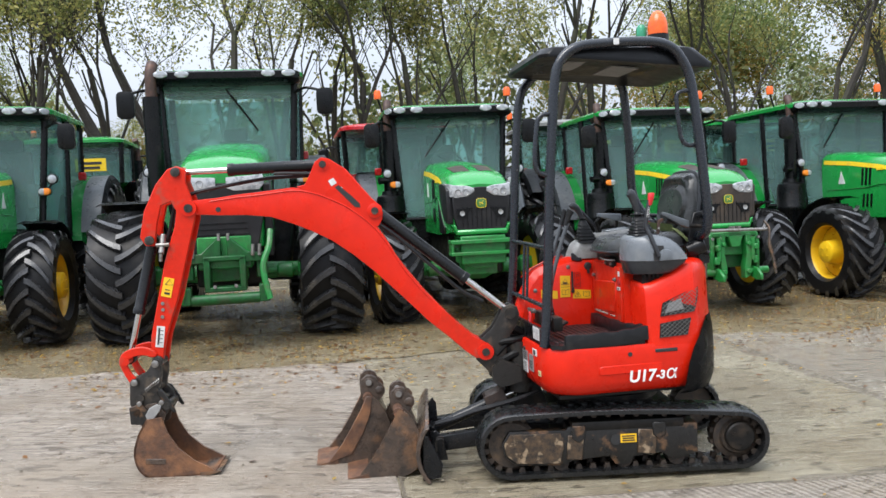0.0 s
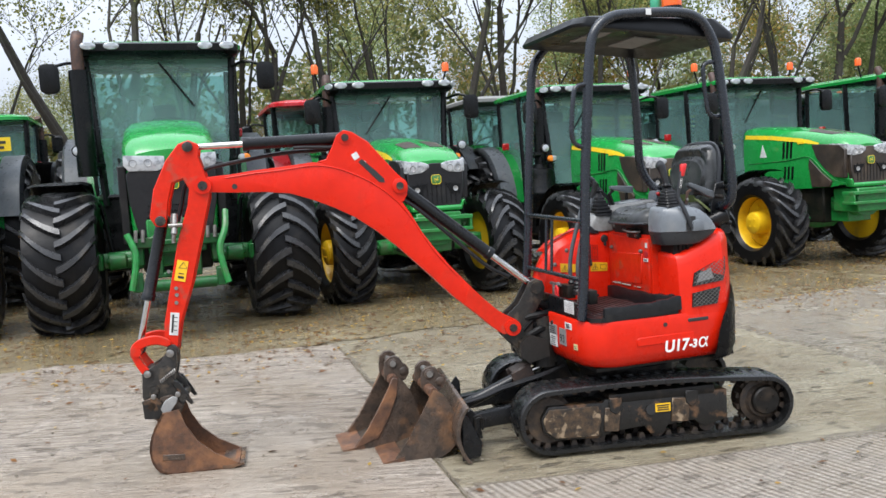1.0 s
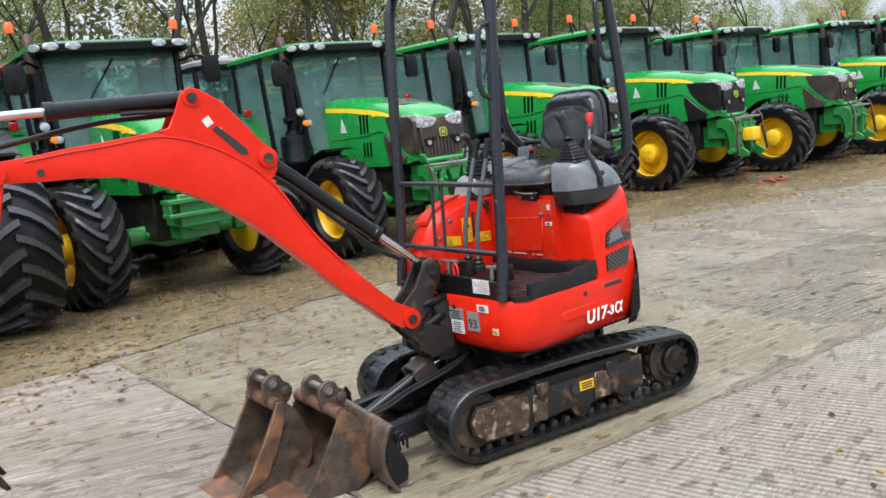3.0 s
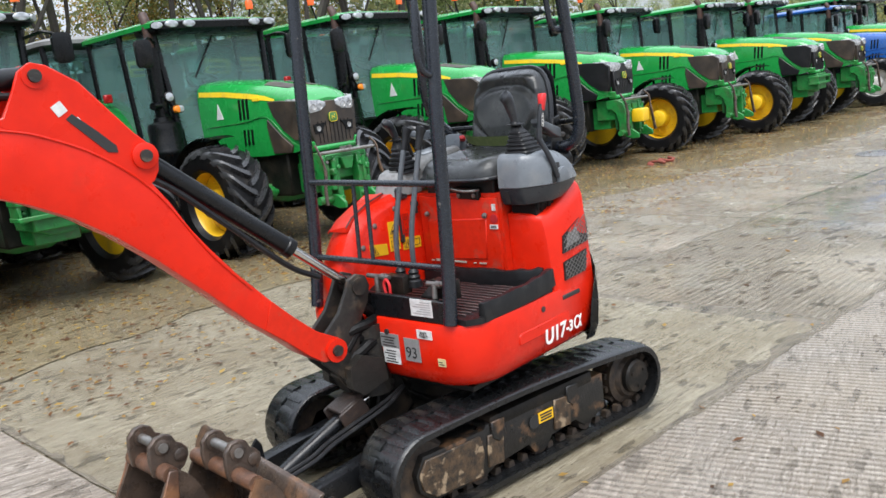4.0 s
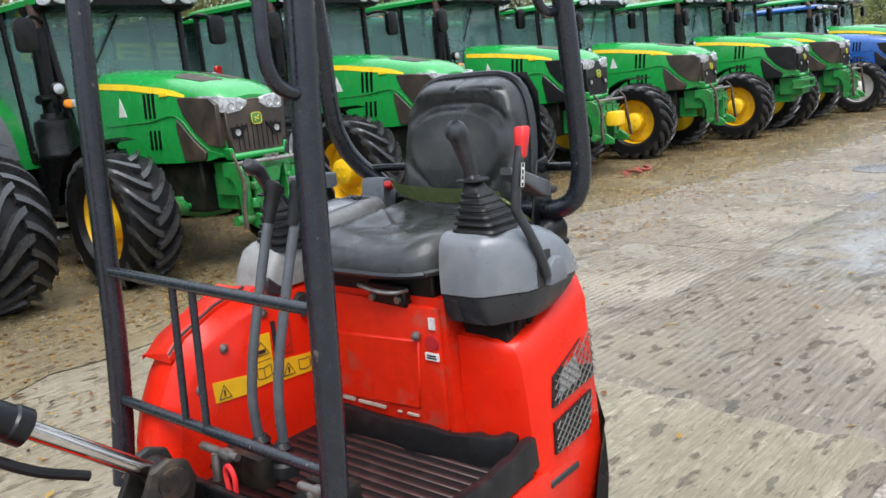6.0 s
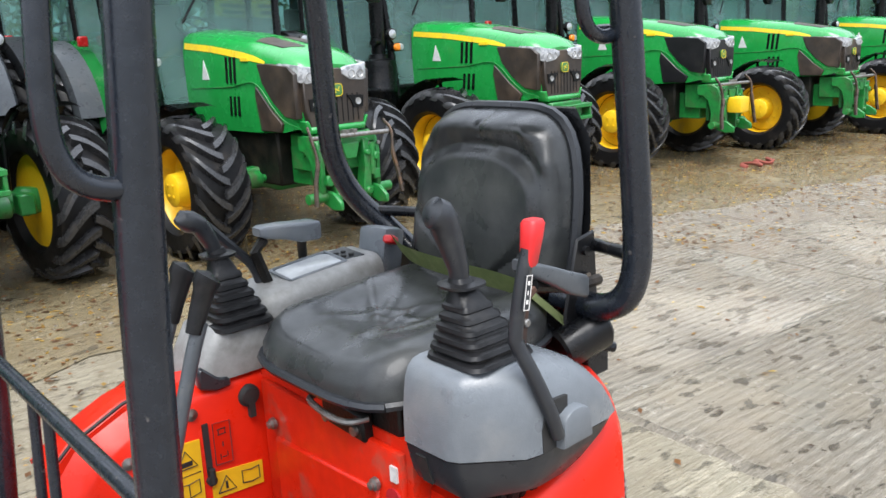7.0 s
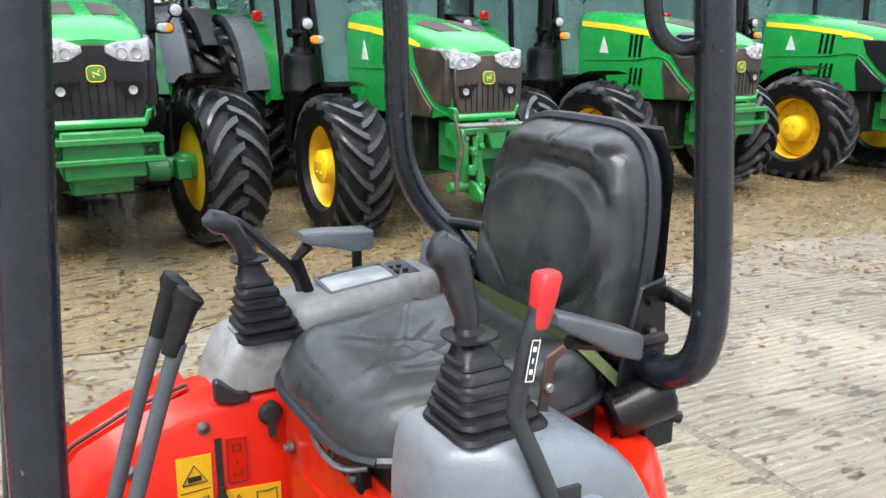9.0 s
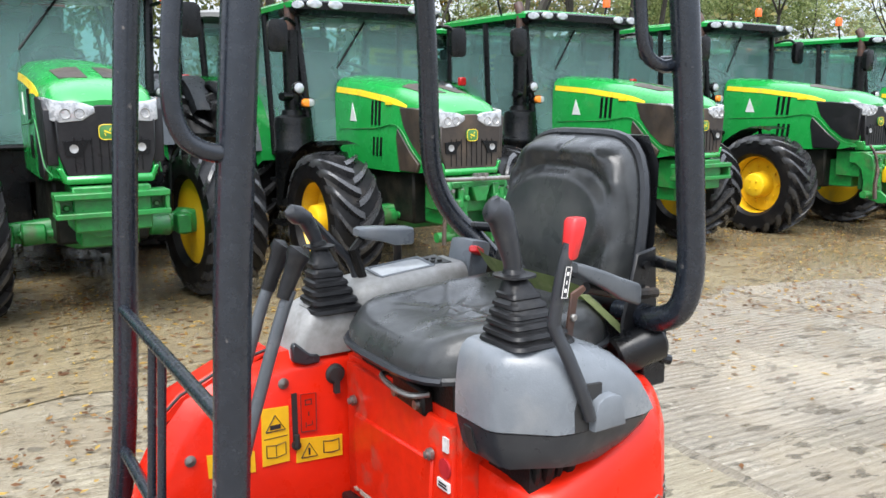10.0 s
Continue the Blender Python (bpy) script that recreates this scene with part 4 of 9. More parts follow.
far_hoop = hoop(1, [(-0.468, 0.385, 0.72), (-0.440, 0.385, 0.90), (-0.416, 0.385, 1.155), (-0.388, 0.385, 1.584), (-0.352, 0.385, 2.01), (-0.330, 0.385, 2.13), (-0.29, 0.385, 2.20),
                    (-0.215, 0.385, 2.262), (-0.10, 0.385, 2.290), (0.14, 0.385, 2.298), (0.26, 0.385, 2.262), (0.325, 0.385, 2.18), (0.345, 0.385, 2.06), (0.362, 0.385, 1.81),
                    (0.370, 0.385, 1.555), (0.392, 0.378, 1.455), (0.430, 0.36, 1.385), (0.475, 0.32, 1.325), (0.50, 0.26, 1.27)])
bm = bmesh.new()
tube(bm, bend([(0.468, -0.395, 1.368), (0.515, -0.27, 1.360), (0.535, -0.10, 1.360), (0.535, 0.12, 1.360), (0.505, 0.25, 1.362), (0.446, 0.353, 1.364)], 5), 0.0135, 10)
box(bm, (0.46, -0.30, 1.10), (0.53, -0.16, 1.25))
box(bm, (0.46, 0.16, 1.10), (0.53, 0.30, 1.28))
soften(bm, 0.006, 1)
house("hoop_brace", bm, BLACK)
# grab handles
bm = bmesh.new()
tube(bm, bend([(-0.385, -0.385, 1.621), (-0.44, -0.39, 1.628), (-0.472, -0.392, 1.655), (-0.480, -0.392, 1.72), (-0.462, -0.392, 1.88), (-0.44, -0.39, 1.93), (-0.375, -0.387, 1.945)], 5), 0.013, 10)
for x, z in ((-0.392, 1.622), (-0.366, 1.946)):
    cyl(bm, (x, -0.402, z), (x, -0.368, z), 0.0145)
house("front_grab_handle", bm, POST, parent=near_hoop)
bm = bmesh.new()
tube(bm, bend([(0.432, -0.385, 1.754), (0.385, -0.388, 1.750), (0.345, -0.390, 1.772), (0.330, -0.390, 1.83), (0.318, -0.39, 1.96), (0.325, -0.389, 2.03), (0.40, -0.386, 2.045)], 5), 0.012, 10)
cyl(bm, (0.430, -0.42, 1.754), (0.430, -0.35, 1.754), 0.016)
house("rear_grab_handle", bm, POST, parent=near_hoop)
# front guard rails
bm = bmesh.new()
cyl(bm, (-0.422, -0.374, 1.238), (-0.418, 0.39, 1.250), 0.0125)
cyl(bm, (-0.444, -0.374, 0.928), (-0.438, 0.39, 0.932), 0.0125)
for y, y2 in ((0.100, 0.096), (0.026, 0.018)):
    cyl(bm, (-0.420, y, 1.24), (-0.442, y2, 0.932), 0.0085)
house("front_guard_rail", bm, POST, "black front guard rail")

# canopy roof: a moulded shell with turned-down eaves
bm = bmesh.new()


def roof_ring(z, zr, x0, x1, y, r=0.06):
    """One rounded oblong of the shell; z in front, zr behind."""
    pts = []
    for cx, cy, a0 in ((x1 - r, y - r, 0), (x0 + r, y - r, 90), (x0 + r, -y + r, 180), (x1 - r, -y + r, 270)):
        for k in range(5):
            a = radians(a0 + 22.5 * k)
            px = cx + r * math.cos(a)
            f = max(0.0, min(1.0, (px - 0.05) / 0.30))
            pts.append((px, cy + r * math.sin(a), z + (zr - z) * f))
    return pts


rings = [roof_ring(2.245, 2.21, -0.28, 0.36, 0.27), roof_ring(2.235, 2.165, -0.385, 0.49, 0.335), roof_ring(2.238, 2.170, -0.418, 0.555, 0.365), roof_ring(2.255, 2.195, -0.422, 0.562, 0.368),
         roof_ring(2.290, 2.280, -0.402, 0.47, 0.350, 0.07), roof_ring(2.301, 2.298, -0.36, 0.40, 0.32, 0.08), roof_ring(2.305, 2.303, -0.25, 0.30, 0.24, 0.08)]
loft(bm, rings)
roof = house("canopy_roof", bm, ROOF_BLACK, "black moulded canopy roof")
bm = bmesh.new()
for x0, x1, y in ((-0.22, -0.06, -0.05), (0.06, 0.22, 0.02)):
    obox(bm, ((x0 + x1) / 2, y, 2.2395 if x0 < 0 else 2.2155), (x1 - x0, 0.30, 0.006), 0, 0 if x0 < 0 else 6, 0)
house("roof_lining", bm, TRIM, "pale lining under the roof", roof, each=True)
bm = bmesh.new()
obox(bm, (-0.02, -0.4135, 2.304), (0.030, 0.004, 0.032))
house("roof_label", bm, STICKER, parent=near_hoop)
bm = bmesh.new()
lathe(bm, [(2.285, 0.075), (2.315, 0.075), (2.33, 0.05), (2.375, 0.05), (2.39, 0.062), (2.425, 0.062), (2.43, 0.0)], (0.425, 0.05, 0), "z", 20)
beacon = house("beacon_base", bm, BLACK)
bm = bmesh.new()
lathe(bm, [(2.428, 0.058), (2.48, 0.058), (2.515, 0.050), (2.545, 0.036), (2.562, 0.022), (2.568, 0.0)], (0.425, 0.05, 0), "z", 20)
house("beacon_lens", bm, BEACON, "orange flashing beacon lens", beacon)
bm = bmesh.new()
lathe(bm, [(2.295, 0.034), (2.43, 0.030), (2.475, 0.030), (2.495, 0.018), (2.50, 0.0)], (0.345, 0.10, 0), "z", 16)
house("green_beacon_lens", bm, plain("green_lamp_lens", (0.03, 0.28, 0.15), 0.25), "small green lamp", beacon)

# seat --------------------------------------------------------------------------
def cushion_grid(nx, ny, f, under):
    bm = bmesh.new()
    top = [[bm.verts.new(f(i / nx, j / ny)) for j in range(ny + 1)] for i in range(nx + 1)]
    low = [[bm.verts.new(under(i / nx, j / ny)) for j in range(ny + 1)] for i in range(nx + 1)]
    for g, flip in ((top, False), (low, True)):
        for i in range(nx):
            for j in range(ny):
                q = (g[i][j], g[i + 1][j], g[i + 1][j + 1], g[i][j + 1])
                bm.faces.new(q[::-1] if flip else q)
    edge = [(i, 0) for i in range(nx)] + [(nx, j) for j in range(ny)] + [(i, ny) for i in range(nx, 0, -1)] + [(0, j) for j in range(ny, 0, -1)]
    for a, b in zip(edge, edge[1:] + edge[:1]):
        bm.faces.new((top[a[0]][a[1]], low[a[0]][a[1]], low[b[0]][b[1]], top[b[0]][b[1]]))
    return bm


def squircle(u, v, px=4.0):
    """Pulls a unit square towards a rounded one."""
    a, b = 2 * u - 1, 2 * v - 1
    m = max(abs(a), abs(b))
    if m < 1e-6:
        return 0.0, 0.0
    r = (abs(a) ** px + abs(b) ** px) ** (1 / px)
    return a * m / r, b * m / r


SC = -0.062  # seat centre across the machine


def seat_top(u, v):
    a, b = squircle(u, v)
    edge = max(abs(2 * u - 1), abs(2 * v - 1))
    x, y = 0.205 + 0.235 * a, SC + 0.222 * b
    z = 1.262 + 0.014 * a
    # side rolls, a front roll, the sat-in hollow and a few soft creases
    z += 0.018 * math.exp(-((abs(b) - 0.72) / 0.20) ** 2) * (0.65 + 0.35 * math.tanh(3 * (a + 0.5)))
    z += 0.010 * math.exp(-((a + 0.62) / 0.22) ** 2) * (1 - 0.4 * b * b)
    z -= 0.014 * math.exp(-((a - 0.15) / 0.50) ** 2 - (b / 0.45) ** 2)
    for slope, off, high in ((0.30, -0.05, 0.007), (-0.55, 0.10, 0.005), (0.75, 0.22, 0.005), (-0.15, -0.34, 0.004), (1.6, 0.45, 0.005), (-1.2, -0.20, 0.004)):
        z += high * math.exp(-((b - slope * a - off) / 0.06) ** 2) * math.exp(-((a + 0.05) / 0.42) ** 2)
    z -= 0.012 * max(0.0, (-a - 0.35) / 0.65) ** 2
    if edge > 0.84:
        z -= 0.034 * ((edge - 0.84) / 0.16) ** 2.2
    return V(x, y, z)


def seat_low(u, v):
    a, b = squircle(u, v)
    return V(0.205 + 0.236 * a, SC + 0.223 * b, 1.194 + 0.010 * a)


seat = house("seat_cushion", cushion_grid(56, 56, seat_top, seat_low), VINYL, "black vinyl seat cushion, creased and wet")
bm = bmesh.new()
tube(bm, [V(0.205 + 0.240 * a, SC + 0.227 * b, 1.197 + 0.010 * a) for a, b in (squircle(*p) for p in [(k / 10, 0) for k in range(10)] + [(1, k / 10) for k in range(10)] + [(1 - k / 10, 1) for k in range(10)] + [(0, 1 - k / 10) for k in range(11)])], 0.008, 6)
house("seat_piping", bm, PLASTIC_DARK, parent=seat)


def back_map(u, v, depth):
    a, b = squircle(u, v, 5.0)
    h = 1.235 + 0.378 * (a + 1) / 2
    wide = (0.214 - 0.040 * max(0, (a + 0.2) / 1.2) ** 2) * b
    return a, b, V(0.432 + 0.155 * (h - 1.225) + depth, SC + 0.036 + wide, h)


def back_front(u, v):
    a, b, p = back_map(u, v, 0.0)
    edge = max(abs(2 * u - 1), abs(2 * v - 1))
    d = -0.016
    # side bolsters, headrest pad and the raised shield in the middle, with a groove round it
    d -= 0.016 * math.exp(-((abs(b) - 0.92) / 0.15) ** 2) * (1.0 if a < 0.5 else max(0.0, 1 - (a - 0.5) / 0.35))
    d -= 0.018 * math.exp(-((a - 0.86) / 0.16) ** 2)
    half = 0.80 if a > 0.05 else 0.80 * max(0.06, 1 - ((0.05 - a) / 0.95) ** 1.7)
    shield = (abs(b / half) ** 2.5 + max(0.0, (a - 0.05) / 0.52) ** 2.5) ** (1 / 2.5)
    step = max(0.0, min(1.0, (1.08 - shield) / 0.20))
    d -= 0.017 * step * step * (3 - 2 * step) * (1.0 if a > -0.30 else max(0.35, 1 + 0.9 * (a + 0.30)))
    d += 0.005 * math.exp(-((shield - 1.16) / 0.08) ** 2)
    # loose folds in the cover, running down from the head pad's corners
    for off, high in ((0.62, 0.006), (-0.66, 0.005), (0.28, 0.0025), (-0.24, 0.0025)):
        d -= high * math.exp(-((b - off - 0.22 * off * (0.8 - a)) / 0.07) ** 2) * math.exp(-((a - 0.70) / 0.20) ** 2)
    # the crease pressed into the head pad's middle
    d += 0.006 * math.exp(-(b / 0.05) ** 2) * math.exp(-((a - 0.9) / 0.12) ** 2)
    if edge > 0.80:
        d += 0.050 * ((edge - 0.80) / 0.20) ** 2.2
    return p + V(d, 0, 0)


def back_rear(u, v):
    a, b, p = back_map(u, v, 0.052)
    return p


back = house("backrest", cushion_grid(72, 60, back_front, back_rear), VINYL, "black vinyl backrest with a padded arch")
bm = bmesh.new()
ring = [(k / 10, 0) for k in range(10)] + [(1, k / 10) for k in range(10)] + [(1 - k / 10, 1) for k in range(10)] + [(0, 1 - k / 10) for k in range(11)]
tube(bm, [back_map(u, v, 0.040)[2] + V(0, 0.004 * (2 * v - 1), 0.002) for u, v in ring], 0.013, 8)
house("backrest_rim", bm, PLASTIC_DARK, parent=back)
bm = bmesh.new()
loft(bm, [[(0.49 + 0.155 * (h - 1.225), SC + 0.022 - w, h), (0.49 + 0.155 * (h - 1.225), SC + 0.022 + w, h), (0.525 + 0.155 * (h - 1.225), SC + 0.022 + w * 0.8, h), (0.525 + 0.155 * (h - 1.225), SC + 0.022 - w * 0.8, h)]
          for h, w in ((1.20, 0.215), (1.40, 0.225), (1.56, 0.205), (1.615, 0.165))])
house("backrest_shell", bm, BLACK, parent=back)
bm = bmesh.new()
for sy in (-0.255, 0.20):
    prism(bm, [(0.40, 1.10), (0.41, 1.25), (0.445, 1.385), (0.50, 1.395), (0.51, 1.25), (0.49, 1.10)], "y", SC + sy + 0.028, SC + sy + 0.036)
soften(bm, 0.004, 1)
for zz in (1.27, 1.31, 1.36):
    cyl(bm, (0.467, SC - 0.235, zz), (0.467, SC - 0.220, zz), 0.009)
hinge = house("seat_hinge_plate", bm, BLACK, each=True)
bm = bmesh.new()
for xx, zz in ((0.467, 1.312), (0.472, 1.265)):
    cyl(bm, (xx, SC - 0.2375, zz), (xx, SC - 0.2335, zz), 0.0065)
house("hinge_stud", bm, STEEL, parent=hinge, each=True)
bm = bmesh.new()
box(bm, (0.03, SC - 0.19, 1.10), (0.40, SC + 0.19, 1.194))
for sy in (-0.17, 0.17):
    box(bm, (0.035, SC + sy - 0.018, 1.075), (0.38, SC + sy + 0.018, 1.10))
soften(bm, 0.005, 1)
rails = house("seat_slide", bm, DARK, "dark steel seat slide")
bm = bmesh.new()
prism(bm, [(-0.185, 1.098), (-0.180, 1.150), (-0.060, 1.156), (-0.062, 1.104)], "x", 0.004, 0.03)
soften(bm, 0.005, 1)
plate = house("slide_bracket", bm, DARK, "dark steel seat bracket", rails)
bm = bmesh.new()
tube(bm, bend([(0.004, -0.045, 1.150), (-0.018, -0.06, 1.150), (-0.022, -0.12, 1.142), (-0.012, -0.165, 1.140), (0.02, -0.18, 1.140)], 4), 0.006, 8)
house("slide_handle", bm, STEEL, "bare steel slide handle", rails)
bm = bmesh.new()
for y in (-0.078, -0.162):
    lathe(bm, [(0.006, 0.010), (-0.003, 0.009), (-0.004, 0.0)], (0, y, 1.118), "x", 10)
house("bracket_bolt", bm, STEEL, parent=plate, each=True)
# seat belt
bm = bmesh.new()
strip = bend([(0.375, 0.165, 1.325), (0.355, 0.09, 1.312), (0.350, -0.05, 1.306), (0.350, -0.16, 1.306), (0.355, -0.235, 1.300)], 6)
rows = [[bm.verts.new(p + V(-0.014, 0, 0.023)), bm.verts.new(p + V(0.014, 0, -0.023))] for p in strip]
for r0, r1 in zip(rows, rows[1:]):
    bm.faces.new((r0[0], r0[1], r1[1], r1[0]))
bmesh.ops.solidify(bm, geom=bm.faces[:], thickness=0.003)
belt = house("seat_belt", bm, BELT, "olive-green webbing seat belt")
bm = bmesh.new()
strip = bend([(0.355, -0.233, 1.302), (0.385, -0.255, 1.268), (0.424, -0.282, 1.222)], 5)
rows = [[bm.verts.new(p + V(-0.020, -0.006, 0.006)), bm.verts.new(p + V(0.020, 0.006, -0.004))] for p in strip]
for r0, r1 in zip(rows, rows[1:]):
    bm.faces.new((r0[0], r0[1], r1[1], r1[0]))
bmesh.ops.solidify(bm, geom=bm.faces[:], thickness=0.003)
house("belt_end", bm, BELT, parent=belt)
bm = bmesh.new()
lathe(bm, [(-0.056, 0.0), (-0.056, 0.030), (-0.050, 0.036), (0.044, 0.036), (0.050, 0.031), (0.050, 0.0)], (0, 0, 0), "x", 20)
for v in bm.verts:
    if v.co.z < -0.012:
        v.co.z = -0.012 + (v.co.z + 0.012) * 1.7
bmesh.ops.transform(bm, matrix=pose(0.448, -0.300, 1.198, 12, -20, -20), verts=bm.verts)
cyl(bm, (0.50, -0.31, 1.165), (0.52, -0.318, 1.158), 0.011, n=8)
house("belt_reel", bm, BLACK, "black belt retractor")
bm = bmesh.new()
obox(bm, (0.385, 0.195, 1.325), (0.050, 0.024, 0.018), 0, 20, 35)
soften(bm, 0.004, 1)
house("belt_buckle", bm, KNOB_RED, "red belt buckle button", belt)

# consoles -----------------------------------------------------------------------
def blob(rings, bevel=0.0):
    bm = bmesh.new()
    loft(bm, rings)
    return bm


def oblong(cx, cy, w, d, z, r, tilt=0.0, n=4):
    return [(cx + x, cy + y, z + tilt * x) for x, y in rounded(w, d, r, n)]


# near console: a facetted grey housing that ends in a half drum, darker skirt below
def pod_ring(z, front, rear, out, corner):
    return [(front, -0.302, z), (front, -0.350, z), (front + 0.001, corner + 0.012, z), (front + 0.010, corner - 0.006, z), (front + 0.085, out + 0.006, z), (front + 0.110, out, z),
            (rear - 0.045, out, z), (rear - 0.014, out + 0.010, z), (rear, out + 0.034, z), (rear, -0.340, z), (rear - 0.020, -0.302, z)]


pod = house("left_console", blob([pod_ring(*r) for r in ((1.146, 0.003, 0.318, -0.484, -0.408), (1.149, 0.000, 0.322, -0.487, -0.410), (1.175, 0.000, 0.308, -0.487, -0.411), (1.205, 0.001, 0.288, -0.486, -0.413), (1.232, 0.004, 0.263, -0.481, -0.414),
                                                          (1.256, 0.008, 0.234, -0.472, -0.415), (1.272, 0.015, 0.206, -0.460, -0.414), (1.281, 0.026, 0.180, -0.448, -0.410), (1.284, 0.040, 0.160, -0.436, -0.405))]), PLASTIC, "grey plastic control console")
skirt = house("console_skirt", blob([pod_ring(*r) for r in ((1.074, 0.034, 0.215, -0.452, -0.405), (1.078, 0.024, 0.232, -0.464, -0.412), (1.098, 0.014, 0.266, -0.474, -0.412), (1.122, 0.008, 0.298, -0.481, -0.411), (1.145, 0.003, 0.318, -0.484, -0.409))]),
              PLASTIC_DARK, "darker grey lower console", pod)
bm = bmesh.new()
obox(bm, (0.0145, -0.335, 1.110), (0.012, 0.022, 0.052), 0, -14, 0)
house("skirt_slot", bm, INK, parent=skirt)
# cover of the lever's pivot, and the dark slot that the lever comes out of
bm = bmesh.new()
cap = [(0.146, 1.148), (0.146, 1.182), (0.153, 1.199), (0.168, 1.207), (0.190, 1.207), (0.205, 1.200), (0.213, 1.182), (0.216, 1.148)]
loft(bm, [[(0.181 + (x - 0.181) * f, y, 1.170 + (z - 1.170) * f) for x, z in cap] for y, f in ((-0.470, 1.0), (-0.498, 1.0), (-0.503, 0.95), (-0.505, 0.80))])
pivot = house("lever_boss", bm, PLASTIC, parent=pod)
bm = bmesh.new()
prism(bm, [(0.116, 1.149), (0.114, 1.185), (0.122, 1.212), (0.140, 1.228), (0.172, 1.226), (0.172, 1.204), (0.150, 1.200), (0.145, 1.182), (0.145, 1.149)], "y", -0.4885, -0.480)
house("lever_slot", bm, INK, parent=pod)
bm = bmesh.new()
for k in range(5):
    tube(bm, bend([(0.086 + 0.024 * k, -0.425 - 0.004 * (k % 2), 1.080), (0.090 + 0.024 * k, -0.420, 1.05), (0.10 + 0.026 * k, -0.385, 1.00)], 4), 0.0115 if k % 2 else 0.008, 8)
# not a hose: plain black block added to fill the dark behind them
box(bm, (0.075, -0.420, 0.985), (0.20, -0.30, 1.075))
house("console_hose", bm, HOSE, "black hoses under the console, with a plain black block behind", pod, each=True)


def boot(base, top, r0, r1, ribs=6):
    """A square bellows gaiter, wide at the base, narrow at the neck."""
    b, t = Vector(base), Vector(top)
    rings = []
    for k in range(ribs):
        f = k / ribs
        w = r0 * (1 - f) + r1 * 1.25 * f
        for e, g in ((0.0, 0.97), (0.15, 1.04), (0.55, 1.0), (0.75, 0.86)):
            p = b.lerp(t, (k + e) / (ribs + 2.2))
            ww = w * g
            rings.append([p + V(x, y, 0) for x, y in rounded(2 * ww, 1.8 * ww, 0.35 * ww, 3)])
    for f, w in ((0.80, r1 * 1.2), (0.88, r1 * 0.9), (0.895, r1 * 1.75), (0.925, r1 * 1.75), (0.94, r1 * 0.95), (1.0, r1 * 0.8)):
        p = b.lerp(t, f)
        rings.append([p + V(x, y, 0) for x, y in rounded(2 * w, 1.9 * w, 0.7 * w, 3)])
    bm = bmesh.new()
    loft(bm, rings)
    return bm


stick = house("left_joystick_gaiter", boot((0.102, -0.374, 1.282), (0.092, -0.345, 1.405), 0.066, 0.020), RUBBER, "black bellows gaiter", pod)
grip_l = [(0.092, -0.345, 1.39), (0.090, -0.345, 1.42), (0.080, -0.341, 1.46), (0.070, -0.338, 1.495), (0.062, -0.336, 1.506), (0.052, -0.335, 1.514), (0.046, -0.335, 1.516)]
bm = bmesh.new()
tube(bm, grip_l, [0.015, 0.017, 0.021, 0.024, 0.026, 0.022, 0.006], 14)
house("left_joystick", bm, PLASTIC_DARK, "black joystick grip", pod)
# safety lever with the red knob
bm = bmesh.new()
lever = bend([(0.140, -0.496, 1.172), (0.122, -0.494, 1.222), (0.103, -0.480, 1.280), (0.089, -0.466, 1.322), (0.087, -0.464, 1.345), (0.098, -0.469, 1.42), (0.109, -0.472, 1.465)], 6)
tube(bm, lever, 0.0115, 10)
lev = house("safety_lever", bm, PLASTIC_DARK, "dark grey cranked safety lever", pod)
bm = bmesh.new()
loft(bm, [[(cx + px, -0.472 + py, z) for px, py in rounded(w, w * 0.95, w * 0.28, 3)] for cx, z, w in ((0.107, 1.440, 0.019), (0.109, 1.444, 0.023), (0.116, 1.480, 0.029), (0.119, 1.501, 0.031), (0.120, 1.506, 0.025))])
house("lever_knob", bm, KNOB_RED, "red plastic lever knob", pod)
bm = bmesh.new()
obox(bm, (0.0955, -0.4805, 1.405), (0.013, 0.0025, 0.050), 0, 10, 0)
house("lever_label", bm, PLASTIC_DARK, parent=lev)
bm = bmesh.new()
for dx in (-0.0055, 0.0055):
    obox(bm, (0.0955 + dx, -0.4820, 1.405), (0.0009, 0.001, 0.050), 0, 10, 0)
for dz, w, h in ((-0.0245, 0.011, 0.0009), (0.0245, 0.011, 0.0009), (-0.013, 0.0042, 0.006), (0.014, 0.0042, 0.006), (0.0, 0.0016, 0.006)):
    obox(bm, (0.0955 + 0.18 * dz, -0.4820, 1.405 + dz), (w, 0.001, h), 0, 10, 0)
house("label_print", bm, WHITE, parent=lev)
# armrests
def armrest(sy, x0, x1, z, fall=0.0):
    bm = bmesh.new()
    loft(bm, [[(x, sy + y, zc + h - fall * (x - (x0 + x1) / 2)) for y, h in rounded(0.052 * s, 0.034 * g, 0.007 * s, 3)] for x, zc, s, g in ((x0, z + 0.012, 0.60, 0.5), (x0 + 0.012, z + 0.010, 0.95, 0.75), (x0 + 0.06, z + 0.004, 1.0, 1.0), (x1 - 0.05, z - 0.004, 1.06, 1.25), (x1 - 0.006, z - 0.006, 1.04, 1.25), (x1, z - 0.006, 0.92, 1.1))])
    return bm


house("left_armrest", armrest(-0.345, 0.225, 0.378, 1.356, 0.32), PLASTIC_MID, "grey armrest pad")
bm = bmesh.new()
tube(bm, [(0.26, -0.345, 1.350), (0.38, -0.335, 1.318), (0.465, -0.322, 1.31)], 0.011, 8)
house("left_armrest_bracket", bm, DARK)
bm = bmesh.new()
